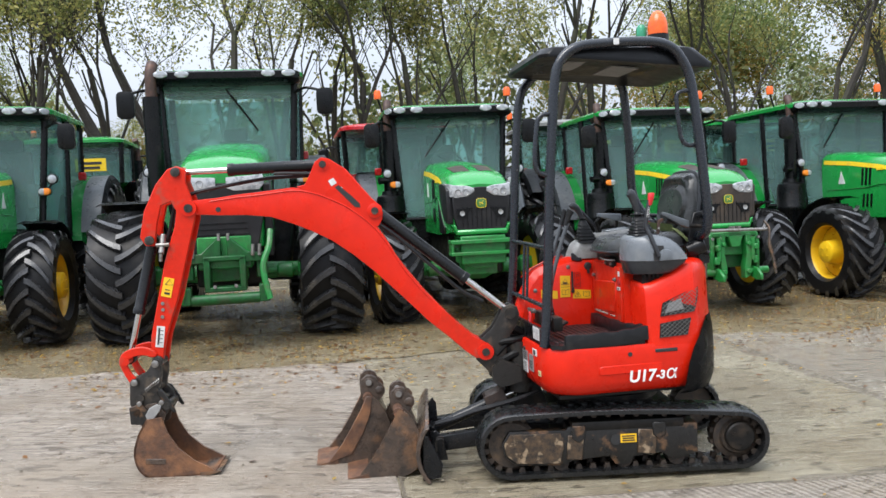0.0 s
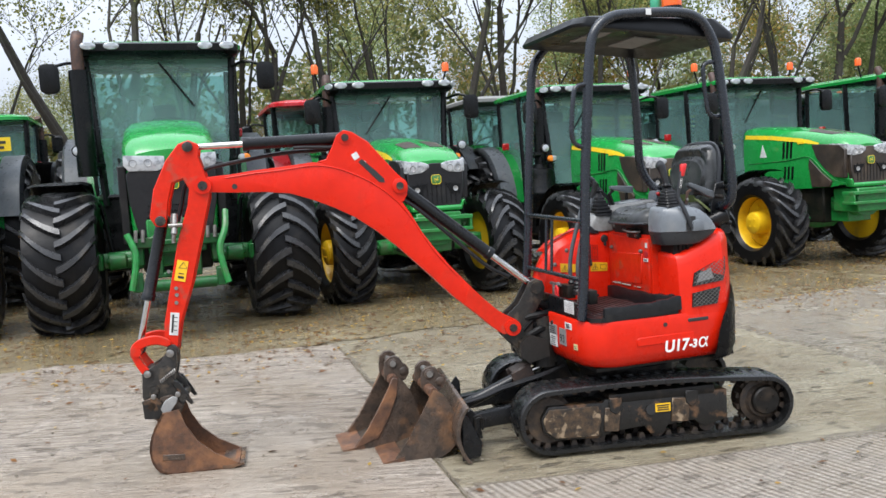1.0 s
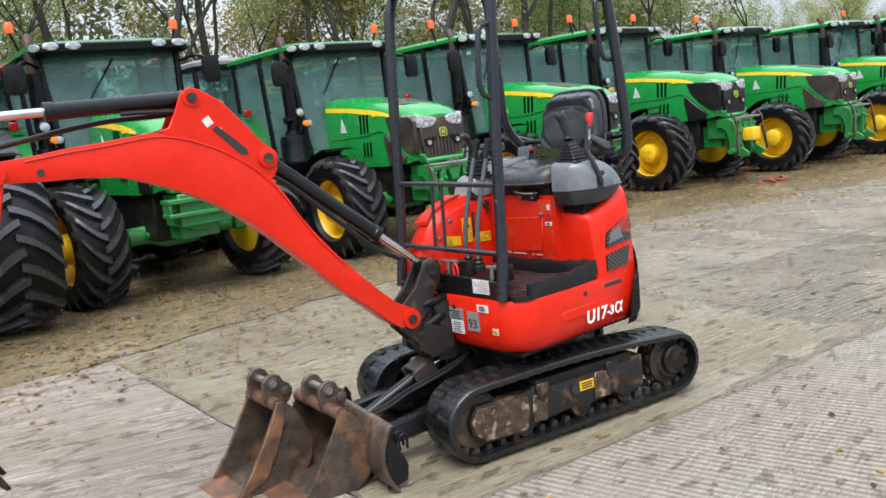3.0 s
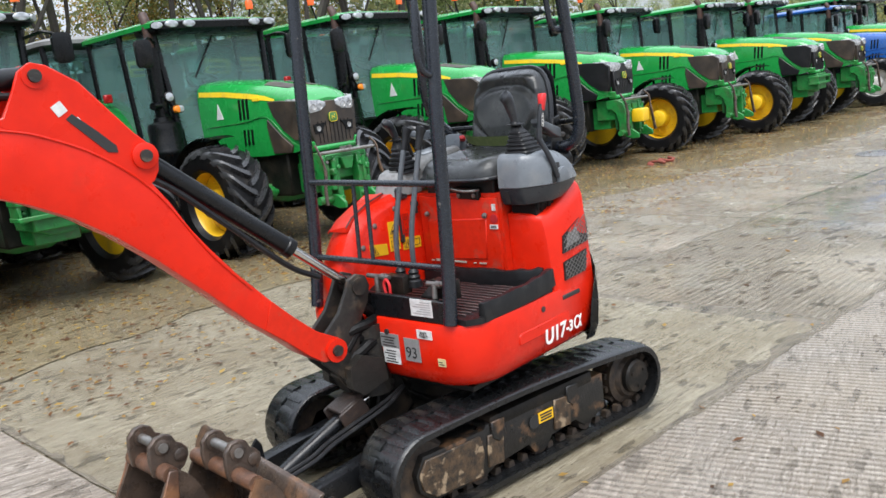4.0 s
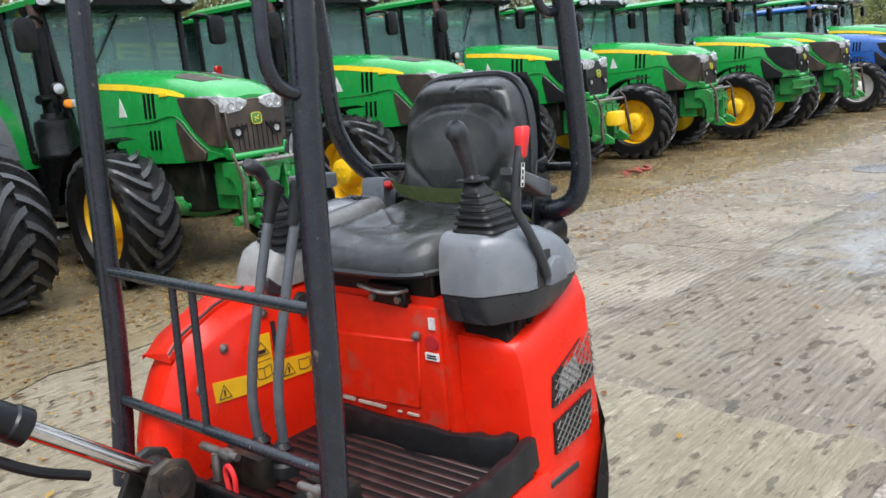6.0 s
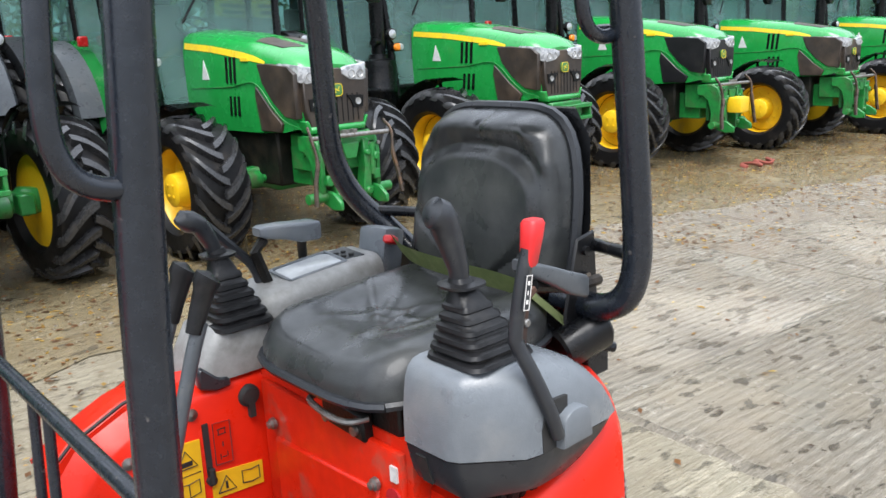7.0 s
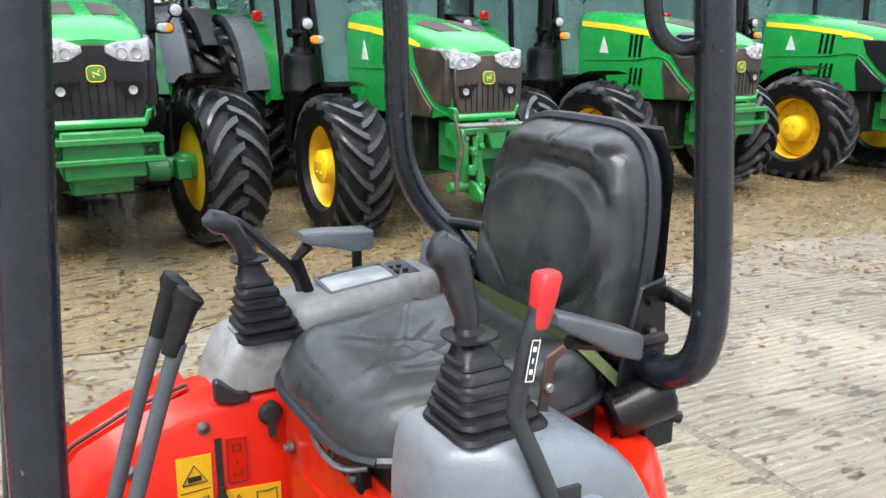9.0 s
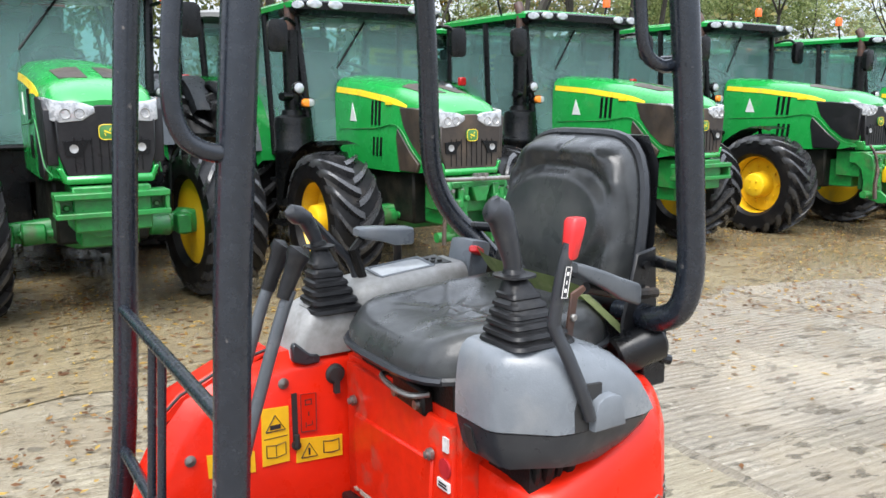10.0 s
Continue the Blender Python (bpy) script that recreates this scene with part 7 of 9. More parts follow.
def big_linkage_mesh(which):
    """Front linkage of the large tractor: a boxed frame with an A-shaped top."""
    bm = bmesh.new()
    if which == "tube":
        cyl(bm, (-0.32, -1.24, 0.535), (0.32, -1.24, 0.535), 0.052, n=16)
        return bm
    for s in (-1, 1):
        box(bm, (min(s * 0.14, s * 0.20), -1.20, 0.62), (max(s * 0.14, s * 0.20), -0.95, 0.94))
        prism(bm, [(s * 0.03, 1.13), (s * 0.06, 1.13), (s * 0.22, 0.98), (s * 0.42, 0.96), (s * 0.42, 0.88), (s * 0.14, 0.88), (s * 0.03, 0.92)], "y", -1.16, -1.08)
        box(bm, (min(s * 0.30, s * 0.40), -1.12, 0.72), (max(s * 0.30, s * 0.40), -1.0, 0.90))
        obox(bm, (s * 0.37, -1.24, 0.58), (0.10, 0.13, 0.17), 0, 0, 0)
    box(bm, (-0.20, -1.20, 0.90), (0.20, -0.98, 0.95))
    box(bm, (-0.20, -1.20, 0.60), (0.20, -0.98, 0.65))
    soften(bm, 0.010, 1)
    return bm


def big_linkage_extra(kind):
    bm = bmesh.new()
    if kind == "arm":
        for s in (-1, 1):
            top = [(s * 0.45, -1.12, 1.18)] if s > 0 else []
            tube(bm, bend(top + [(s * 0.43, -1.22, 1.02), (s * 0.37, -1.27, 0.86), (s * 0.38, -1.30, 0.70), (s * 0.42, -1.32, 0.52)], 4), 0.030, 8)
    else:
        for x in (-0.36, -0.30, 0.27, 0.335):
            cyl(bm, (x, -1.17, 0.94), (x + 0.008, -1.17, 1.05), 0.018, n=10)
        for x in (-0.045, 0.045):
            cyl(bm, (x, -1.15, 1.10), (x, -1.15, 1.17), 0.016, n=8)
        for x in (-0.10, 0.10):
            cyl(bm, (x, -1.20, 0.655), (x, -1.215, 0.655), 0.018, n=8)
    return bm


def crease_mesh():
    """The pressed line along each side of the hood."""
    bm = bmesh.new()
    for s in (-1, 1):
        tube(bm, bend([(s * 0.3955, 0.90, 1.46), (s * 0.3955, 0.40, 1.475), (s * 0.3955, 0.05, 1.49), (s * 0.3945, -0.28, 1.53), (s * 0.3935, -0.45, 1.475), (s * 0.392, -0.62, 1.32), (s * 0.388, -0.80, 1.20), (s * 0.36, -0.97, 1.15)], 4), 0.006, 5)
    return bm


def fender_mesh(R, W, cx, wide):
    """Black plate curved over a front wheel."""
    bm = bmesh.new()
    rows = []
    for k in range(9):
        a = radians(12 + 92 * k / 8)
        r = R + 0.09 + 0.02 * abs(k - 4) / 4
        y, z = r * math.cos(a), R + r * math.sin(a) - (0.0 if k < 7 else 0.01 * (k - 6))
        drop = -0.022
        rows.append([bm.verts.new((cx - wide / 2, y, z + drop)), bm.verts.new((cx - wide / 2 + 0.06, y, z)), bm.verts.new((cx + wide / 2 - 0.06, y, z)), bm.verts.new((cx + wide / 2, y, z + drop))])
    for r0, r1 in zip(rows, rows[1:]):
        for i in range(3):
            bm.faces.new((r0[i], r0[i + 1], r1[i + 1], r1[i]))
    bmesh.ops.solidify(bm, geom=bm.faces[:], thickness=0.012)
    s = 1 if cx > 0 else -1
    tube(bm, [(cx - s * wide * 0.3, 0.2, R * 2 + 0.08), (cx - s * wide * 0.62, 0.25, R * 1.75), (cx - s * wide * 0.75, 0.15, R * 1.1)], 0.022, 8)
    return bm


def rear_fender_mesh(R, cy, s, wide=0.36):
    bm = bmesh.new()
    rows = []
    x0, x1 = s * 0.66, s * (0.66 + wide)
    for k in range(12):
        a = radians(8 + 140 * k / 11)
        r = R + 0.10
        y, z = cy - r * math.cos(a), R + r * math.sin(a)
        rows.append([bm.verts.new((x0, y, z)), bm.verts.new((x1 - s * 0.05, y, z)), bm.verts.new((x1, y + 0.03 * math.cos(a), z - 0.06))])
    for r0, r1 in zip(rows, rows[1:]):
        for i in range(2):
            bm.faces.new((r0[i], r0[i + 1], r1[i + 1], r1[i]))
    bmesh.ops.solidify(bm, geom=bm.faces[:], thickness=0.025)
    return bm


def mudguard_lip_mesh(R, cy, s, wide=0.36):
    """The plastic widening along the outer edge of a rear mudguard."""
    bm = bmesh.new()
    rows = []
    x1 = s * (0.66 + wide)
    for k in range(14):
        a = radians(14 + 128 * k / 13)
        r = R + 0.104
        y, z = cy - r * math.cos(a), R + r * math.sin(a)
        rows.append([bm.verts.new((x1 - s * 0.06, y, z)), bm.verts.new((x1 + s * 0.19, y, z)), bm.verts.new((x1 + s * 0.23, y + 0.05 * math.cos(a), z - 0.05)), bm.verts.new((x1 + s * 0.23, y + 0.10 * math.cos(a), z - 0.10 * math.sin(a)))])
    for r0, r1 in zip(rows, rows[1:]):
        for i in range(3):
            bm.faces.new((r0[i], r0[i + 1], r1[i + 1], r1[i]))
    bmesh.ops.solidify(bm, geom=bm.faces[:], thickness=0.012)
    return bm


def pillar_points(big):
    w0, w1 = (0.80, 0.86) if big else (0.78, 0.83)
    zt = 2.92 if big else 2.64
    zb = 1.36 if big else 1.26
    return [(s * a, y0, zb, s * b, y1, zt) for s in (-1, 1) for a, b, y0, y1 in ((w0 - 0.10, w1 - 0.05, 0.98, 1.10), (w0 + 0.03, w1 + 0.02, 1.75, 1.80), (w0, w1, 2.72, 2.66))]


def cab_frame_mesh(big):
    bm = bmesh.new()
    for x0, y0, z0, x1, y1, z1 in pillar_points(big):
        tube(bm, [(x0, y0, z0 - 0.1), (x1, y1, z1 + 0.05)], 0.042, 8)
    p = pillar_points(big)
    for i in range(3):
        cyl(bm, p[i][:3], p[i + 3][:3], 0.03, n=8)
    for s in (0, 3):
        cyl(bm, p[s][:3], p[s + 1][:3], 0.035, n=8)
        cyl(bm, p[s + 1][:3], p[s + 2][:3], 0.035, n=8)
    zb = 1.36 if big else 1.26
    box(bm, (-0.74, 1.0, 0.95), (0.74, 2.70, zb + 0.02))
    prism(bm, [(0.95, zb), (0.99, zb + 0.62), (1.03, zb + 0.62), (1.10, zb)], "x", -0.30, 0.30)
    return bm


def cab_glass_mesh(big, which):
    bm = bmesh.new()
    p = pillar_points(big)

    def pane(a, b, lift=0.0):
        v = [bm.verts.new(q) for q in (a[:3], b[:3], b[3:], a[3:])]
        bm.faces.new(v)
    if which == "front":
        pane(p[0], p[3])
    elif which == "rear":
        pane(p[2], p[5])
    else:
        o = 0 if which == "right" else 3
        pane(p[o], p[o + 1])
        pane(p[o + 1], p[o + 2])
    return bm


def roof_mesh(big):
    bm = bmesh.new()
    zt, w = (2.96, 0.93) if big else (2.66, 0.90)

    def ring(z, y0, y1, ww, r):
        return [(x, (y0 + y1) / 2 + y, z) for x, y in rounded(2 * ww, y1 - y0, r, 4)]
    loft(bm, [ring(zt + 0.03, 0.96, 2.86, w - 0.08, 0.20), ring(zt + 0.045, 0.86, 2.92, w - 0.01, 0.24), ring(zt + 0.095, 0.85, 2.92, w - 0.005, 0.24), ring(zt + 0.125, 0.90, 2.87, w - 0.05, 0.24), ring(zt + 0.150, 1.02, 2.76, w - 0.17, 0.26), ring(zt + 0.165, 1.30, 2.50, w - 0.42, 0.26)])
    return bm


def visor_mesh(big):
    """The black band under the roof's front, curved back round the corners."""
    bm = bmesh.new()
    zt, w = (2.96, 0.88) if big else (2.66, 0.86)

    def ring(z, y0, ww, r):
        return [(x, (y0 + 1.5) / 2 + y, z) for x, y in rounded(2 * ww, 1.5 - y0, r, 5)]
    loft(bm, [ring(zt - 0.035, 0.94, w - 0.06, 0.12), ring(zt - 0.02, 0.82, w - 0.02, 0.15), ring(zt + 0.01, 0.775, w, 0.16), ring(zt + 0.085, 0.77, w, 0.16), ring(zt + 0.105, 0.80, w - 0.02, 0.15)])
    return bm


def roof_lamp_mesh(big):
    bm = bmesh.new()
    zt = 2.96 if big else 2.66
    for x in ((-0.74, -0.50, 0.50, 0.74) if big else (-0.70, -0.47, 0.47, 0.70)):
        rings = []
        for y, k in ((0.782, 1.0), (0.757, 1.0), (0.750, 0.86), (0.749, 0.0)):
            rings.append([(x + 0.082 * k * math.cos(a), y, zt + 0.060 + 0.042 * k * math.sin(a)) for a in (2 * math.pi * i / 18 for i in range(18))])
        loft(bm, rings)
    if not big:
        # corner lamps, turned outwards
        for s in (-1, 1):
            m = pose(s * 0.845, 0.85, zt + 0.055, 0, 0, s * 48)
            loft(bm, [[m @ V(0.070 * k * math.cos(a), y, 0.040 * k * math.sin(a)) for a in (2 * math.pi * i / 18 for i in range(18))] for y, k in ((0.05, 1.0), (-0.005, 1.0), (-0.014, 0.86), (-0.015, 0.0))])
    return bm


def mirror_mesh(big, s):
    bm = bmesh.new()
    zt = 2.80 if big else 2.52
    x = s * (1.16 if big else 1.08)
    tube(bm, bend([(s * 0.80, 1.05, zt + 0.02), (s * 0.95, 0.92, zt + 0.06), (x, 0.86, zt + 0.0)], 4), 0.018, 8)
    loft(bm, [[(x + px, y, zt - 0.12 + pz) for px, pz in rounded(0.20 * k, 0.32 * k, 0.06 * k, 3)] for y, k in ((0.80, 0.7), (0.815, 1.0), (0.87, 1.0), (0.90, 0.8))])
    return bm


def exhaust_mesh(big):
    bm = bmesh.new()
    x, y = (-0.86, 0.80) if big else (-0.84, 1.10)
    top = 3.02 if big else 2.74
    if not big:
        lathe(bm, [(0.62, 0.0), (0.63, 0.180), (0.66, 0.205), (1.20, 0.205), (1.21, 0.212), (1.26, 0.212), (1.27, 0.205), (1.52, 0.205), (1.585, 0.190), (1.60, 0.155), (1.61, 0.125), (1.66, 0.115), (1.67, 0.0)], (x, y, 0), "z", 26)
        cyl(bm, (x + 0.02, y - 0.02, 1.80), (x - 0.16, y - 0.10, 1.80), 0.045, n=10)
    cyl(bm, (x, y, 1.6), (x, y, top - 0.26), 0.105 if big else 0.088, n=18)
    return bm


def exhaust_tip_mesh(big):
    bm = bmesh.new()
    x, y = (-0.86, 0.80) if big else (-0.84, 1.10)
    top = 3.02 if big else 2.74
    tube(bm, bend([(x, y, top - 0.30), (x, y, top - 0.08), (x + 0.005, y + 0.02, top + 0.05), (x + 0.02, y + 0.08, top + 0.14)], 4), 0.066 if big else 0.056, 14)
    return bm


def seat_mesh():
    bm = bmesh.new()
    box(bm, (-0.27, 1.85, 1.30), (0.27, 2.35, 1.78))
    box(bm, (-0.26, 2.28, 1.75), (0.26, 2.42, 2.35))
    box(bm, (-0.16, 2.30, 2.34), (0.16, 2.40, 2.52))
    box(bm, (0.30, 1.80, 1.55), (0.42, 2.30, 1.88))
    soften(bm, 0.05, 2)
    return bm


def steer_mesh():
    bm = bmesh.new()
    tube(bm, [(0, 1.15, 1.3), (0, 1.30, 1.85), (0, 1.38, 2.03)], [0.11, 0.09, 0.04], 10)
    obox(bm, (0, 1.25, 1.82), (0.26, 0.10, 0.16), -25, 0, 0)
    c, up, rt = V(0, 1.40, 2.06), V(0, -0.55, 0.83), V(1, 0, 0)
    fwd = up.cross(rt).normalized()
    ring = [c + 0.22 * (math.cos(a) * rt + math.sin(a) * V(0, 0.83, 0.55)) for a in (2 * math.pi * k / 24 for k in range(25))]
    tube(bm, ring, 0.016, 6)
    for a in (0, 2.1, 4.2):
        cyl(bm, c, c + 0.22 * (math.cos(a) * rt + math.sin(a) * V(0, 0.83, 0.55)), 0.012, n=6)
    return bm


def wiper_mesh(big):
    bm = bmesh.new()
    zt = 2.88 if big else 2.60
    tube(bm, [(0.02, 1.075, zt), (-0.36, 1.00, zt - 0.50)] if not big else [(-0.02, 1.08, zt), (0.34, 1.0, zt - 0.52)], 0.012, 6)
    return bm


def side_light_mesh(s, big):
    """Black stalk and housings of the clear work lamp and the split indicator."""
    bm = bmesh.new()
    x = s * (0.84 if big else 0.80)
    tube(bm, [(s * 0.70, 0.98, 1.72), (x, 0.82, 1.735)], 0.032, 8)
    loft(bm, [[(x + px, y, 1.735 + pz) for px, pz in rounded(0.155 * k, 0.10 * k, 0.045 * k, 3)] for y, k in ((0.87, 0.6), (0.84, 0.95), (0.785, 1.0))])
    lathe(bm, [(0.86, 0.025), (0.82, 0.060), (0.765, 0.066), (0.758, 0.058)], (x + s * 0.10, 0, 1.885), "y", 16)
    tube(bm, [(x + s * 0.02, 0.84, 1.76), (x + s * 0.08, 0.84, 1.84)], 0.014, 6)
    return bm


def side_lens_mesh(s, big, which):
    bm = bmesh.new()
    x = s * (0.84 if big else 0.80)
    if which == "work":
        lathe(bm, [(0.768, 0.056), (0.750, 0.050), (0.742, 0.030), (0.740, 0.0)], (x + s * 0.10, 0, 1.885), "y", 16)
        return bm
    keep = s if which == "amber" else -s
    loft(bm, [[(x + (px if px * keep > 0 else 0.0), y, 1.735 + pz) for px, pz in rounded(0.142 * k, 0.086 * k, 0.040 * k, 4)] for y, k in ((0.790, 1.0), (0.762, 0.98), (0.748, 0.80), (0.744, 0.45))])
    return bm


def tank_mesh(s):
    bm = bmesh.new()
    box(bm, (s * 0.36 if s > 0 else -0.80, 1.00, 0.50), (0.80 if s > 0 else s * 0.36, 1.85, 1.12))
    soften(bm, 0.06, 2)
    for k in range(3):
        obox(bm, (s * 0.78, 1.45, 0.42 + 0.24 * k), (0.30, 0.34, 0.035))
    return bm


FORWARD = -0.10  # the front axle lies a little ahead of the hood's middle


def tractor(x, y, turn, label, paint=GREEN, front="linkage", big=False, rim=YELLOW, grille=GRILLE, beacons=(), stripe=True, number=False, group="tractors in the row", scale=1.0, roof=None, front_tyre=None, steer=0, near=False):
    t = thing("tractor", pose(x, y, rise(x), 0, 0, turn) @ Matrix.Scale(scale, 4), label, "tractor", group)
    k = "big" if big else "std"
    fr, fw = front_tyre or ((0.72, 0.66) if big else (0.645, 0.50))
    half = 1.06 if big else 0.95
    rr, rw = (1.02, 0.72) if big else (0.95, 0.62)
    casting = GREEN_WORN if paint is GREEN else paint
    fkey = "f%s%.2f%.2f" % (k, fr, fw)
    part("engine_block", engine_mesh, CHASSIS, t, key=k)
    part("front_axle", lambda: axle_mesh(half - 0.12), casting, t, "green cast front axle", at=pose(0, FORWARD, (fr - 0.70) * 0.8), key=k)
    for s in (-1, 1):
        wheel(t, "front_wheel", s * half, FORWARD, fr, fw, 18, rim, 0.75, fkey, steer, near)
        wheel(t, "rear_wheel", s * 0.98, 2.78, rr, rw, 20, rim, 0.2, "r" + k, 0, near)
        part("front_mudguard", lambda: fender_mesh(fr, fw, s * half, fw * 0.86), TRACTOR_BLACK, t, at=pose(0, FORWARD, 0), key=fkey + str(s))
        guard = part("rear_mudguard", lambda: rear_fender_mesh(rr, 2.78, s), paint, t, key=k + str(s))
        part("mudguard_lip", lambda: mudguard_lip_mesh(rr, 2.78, s), PLASTIC, guard, "grey plastic mudguard widening", key=k + str(s))

        def corner_lamp():
            b = bmesh.new()
            box(b, (s * 0.92 - 0.05, 2.20, 2 * rr + 0.02), (s * 0.92 + 0.05, 2.27, 2 * rr + 0.13))
            soften(b, 0.012, 1)
            return b
        part("mudguard_lamp", corner_lamp, TAIL, guard, "red mudguard lamp", key=k + str(s))
        part("mirror", lambda: mirror_mesh(big, s), TRACTOR_BLACK, t, key=k + str(s))
        lt = part("side_lamp", lambda: side_light_mesh(s, big), TRACTOR_BLACK, t, key=k + str(s))
        part("work_lens", lambda: side_lens_mesh(s, big, "work"), LENS, lt, "clear round work lamp", key=k + str(s))
        part("marker_lens", lambda: side_lens_mesh(s, big, "clear"), LENS, lt, key=k + str(s))
        part("indicator", lambda: side_lens_mesh(s, big, "amber"), AMBER, lt, "orange indicator lens", key=k + str(s))
        part("tank", lambda: tank_mesh(s), TRACTOR_BLACK, t, key=k + str(s))
    hood = part("hood", lambda: hood_mesh(big), paint, t, key=k)
    gr = part("grille", lambda: grille_mesh(big), GRILLE_BLACK if big else grille, hood, key=k)
    part("grille_bar", lambda: grille_detail(big), TRACTOR_BLACK, hood, key=k, each=True)
    if not big:
        def fog():
            b = bmesh.new()
            for s in (-1, 1):
                lathe(b, [(-1.044, 0.030), (-1.053, 0.029), (-1.050, 0.020), (-1.047, 0.0)], (s * 0.222, 0, 1.335), "y", 14)
            return b
        part("fog_lamp", fog, STICKER_GREY, hood, "small round fog lamp", key=k, each=True)
    part("headlight", lambda: headlight_mesh(big), HEADLAMP, hood, "clear headlamp lenses", key=k, each=True)
    part("lamp_ring", lambda: lamp_rings(big), STICKER_GREY, hood, key=k, each=True)

    def badge():
        b = bmesh.new()
        z, yy = (1.46, -1.068) if big else (1.445, -1.046)
        loft(b, [[(px, yy + d, z + pz) for px, pz in rounded(0.115 * q, 0.105 * q, 0.03 * q, 3)] for d, q in ((0.02, 1.0), (-0.006, 1.0), (-0.010, 0.85))])
        return b
    emblem = part("badge", badge, BADGE, hood, "dark green badge with a yellow rim", key=k)

    def badge_rim():
        b = bmesh.new()
        z, yy = (1.46, -1.078) if big else (1.445, -1.056)
        tube(b, [V(px, yy, z + pz) for px, pz in rounded(0.112, 0.102, 0.03, 4) + rounded(0.112, 0.102, 0.03, 4)[:1]], 0.0030, 5)
        obox(b, (0.0, yy, z), (0.048, 0.004, 0.010), 0, 24, 0)
        obox(b, (-0.016, yy, z - 0.016), (0.006, 0.004, 0.022), 0, -20, 0)
        obox(b, (0.018, yy, z + 0.018), (0.006, 0.004, 0.022), 0, 30, 0)
        return b
    part("badge_rim", badge_rim, STRIPE, emblem, key=k, each=True)
    if not big:
        part("nose_frame", nose_frame_mesh, paint, hood, key=k)
        part("hood_crease", crease_mesh, casting, hood, key=k, each=True)
    part("louvre", lambda: louvre_mesh(big), TRACTOR_BLACK, hood, key=k, each=True)
    if stripe:
        part("side_stripe", lambda: stripe_mesh(big), STRIPE, hood, "yellow side stripe", key=k, each=True)
        part("warning_triangle", lambda: triangle_mesh(big), STICKER, hood, key=k, each=True)

        def hoodnum():
            b = bmesh.new()
            for s in (-1, 1):
                box(b, (s * 0.3895 - 0.006, -0.26, 1.715), (s * 0.3895 + 0.006, -0.14, 1.745))
            return b
        if not big:
            part("model_mark", hoodnum, STRIPE, hood, key=k, each=True)
    if not big:
        def vents():
            b = bmesh.new()
            for s in (-1, 1):
                prism(b, [(s * 0.055, -0.70), (s * 0.235, -0.62), (s * 0.255, -0.22), (s * 0.15, -0.16), (s * 0.055, -0.18)], "z", 1.83, 1.90)
            for v in b.verts:
                hw, ht = hood_at(v.co.y, False)
                v.co.z = ht - 0.010 * (abs(v.co.x) / 0.17) ** 1.2 - 0.012 * max(0.0, abs(v.co.x) - 0.17) / 0.12 + (0.006 if v.co.z > 1.87 else -0.03)
            return b
        part("hood_vent", vents, GRILLE, hood, key=k, each=True)
    cab = part("cab_frame", lambda: cab_frame_mesh(big), TRACTOR_BLACK, t, key=k)
    for w in ("front", "rear", "right", "left"):
        g = part("window_pane", lambda: cab_glass_mesh(big, w), GLASS, cab, key=k + w)
        g.visible_shadow = False
    part("cab_seat", seat_mesh, SEAT_CLOTH, cab, key=k)
    part("steering_wheel", steer_mesh, TRACTOR_BLACK, cab, key=k)
    part("wiper", lambda: wiper_mesh(big), TRACTOR_BLACK, cab, key=k)
    rf = part("roof", lambda: roof_mesh(big), roof or paint, t, key=k)
    part("visor", lambda: visor_mesh(big), TRACTOR_BLACK, rf, key=k)
    part("roof_lamp", lambda: roof_lamp_mesh(big), LENS, rf, "oval roof work lamps", key=k, each=True)
    stack = part("exhaust", lambda: exhaust_mesh(big), TRACTOR_BLACK, t, "black upright exhaust", key=k)
    part("exhaust_tip", lambda: exhaust_tip_mesh(big), PIPE_RUST, stack, "rust-brown exhaust tip", key=k)
    for s in beacons:
        def bea():
            b = bmesh.new()
            xx, yy, zz = s * 0.93, 1.45, 2.68 if not big else 2.95
            cyl(b, (xx * 0.9, yy, zz), (xx, yy, zz + 0.28), 0.014, n=8)
            return b

        def lens():
            b = bmesh.new()
            xx, yy, zz = s * 0.93, 1.45, (2.68 if not big else 2.95) + 0.28
            lathe(b, [(zz, 0.05), (zz + 0.09, 0.052), (zz + 0.125, 0.035), (zz + 0.13, 0.0)], (xx, yy, 0), "z", 14)
            return b
        st = part("beacon_stem", bea, TRACTOR_BLACK, t, key=k + str(s))
        part("beacon_lens", lens, BEACON, st, "orange beacon lens", key=k + str(s))
    if front == "frame":
        part("weight_frame", weight_frame_mesh, casting, t, "green front weight frame", key=k)
    elif front == "linkage":
        link = part("front_linkage", lambda: linkage_mesh("face"), GREEN_DARK if paint is GREEN else casting, t, "worn green front linkage", key=k)
        part("linkage_plate", lambda: linkage_mesh("plates"), casting, link, key=k, each=True)
        part("linkage_hook", lambda: linkage_extra("hook"), RUST_DARK, link, "rusty lift hook", key=k, each=True)
        part("linkage_pivot", lambda: linkage_extra("pivot"), casting, link, key=k, each=True)
        part("linkage_bar", lambda: linkage_extra("bar"), STEEL, link, key=k, each=True)
    elif front == "big":
        link = part("front_linkage", lambda: big_linkage_mesh("tube"), GREEN_DARK, t, "green front linkage with lift arms", key=k)
        part("linkage_plate", lambda: big_linkage_mesh("plates"), GREEN_DARK, link, key=k, each=True)
        part("lift_arm", lambda: big_linkage_extra("arm"), GREEN_WORN, link, key=k, each=True)
        part("linkage_pin", lambda: big_linkage_extra("pin"), STEEL, link, "bright steel pin", key=k, each=True)
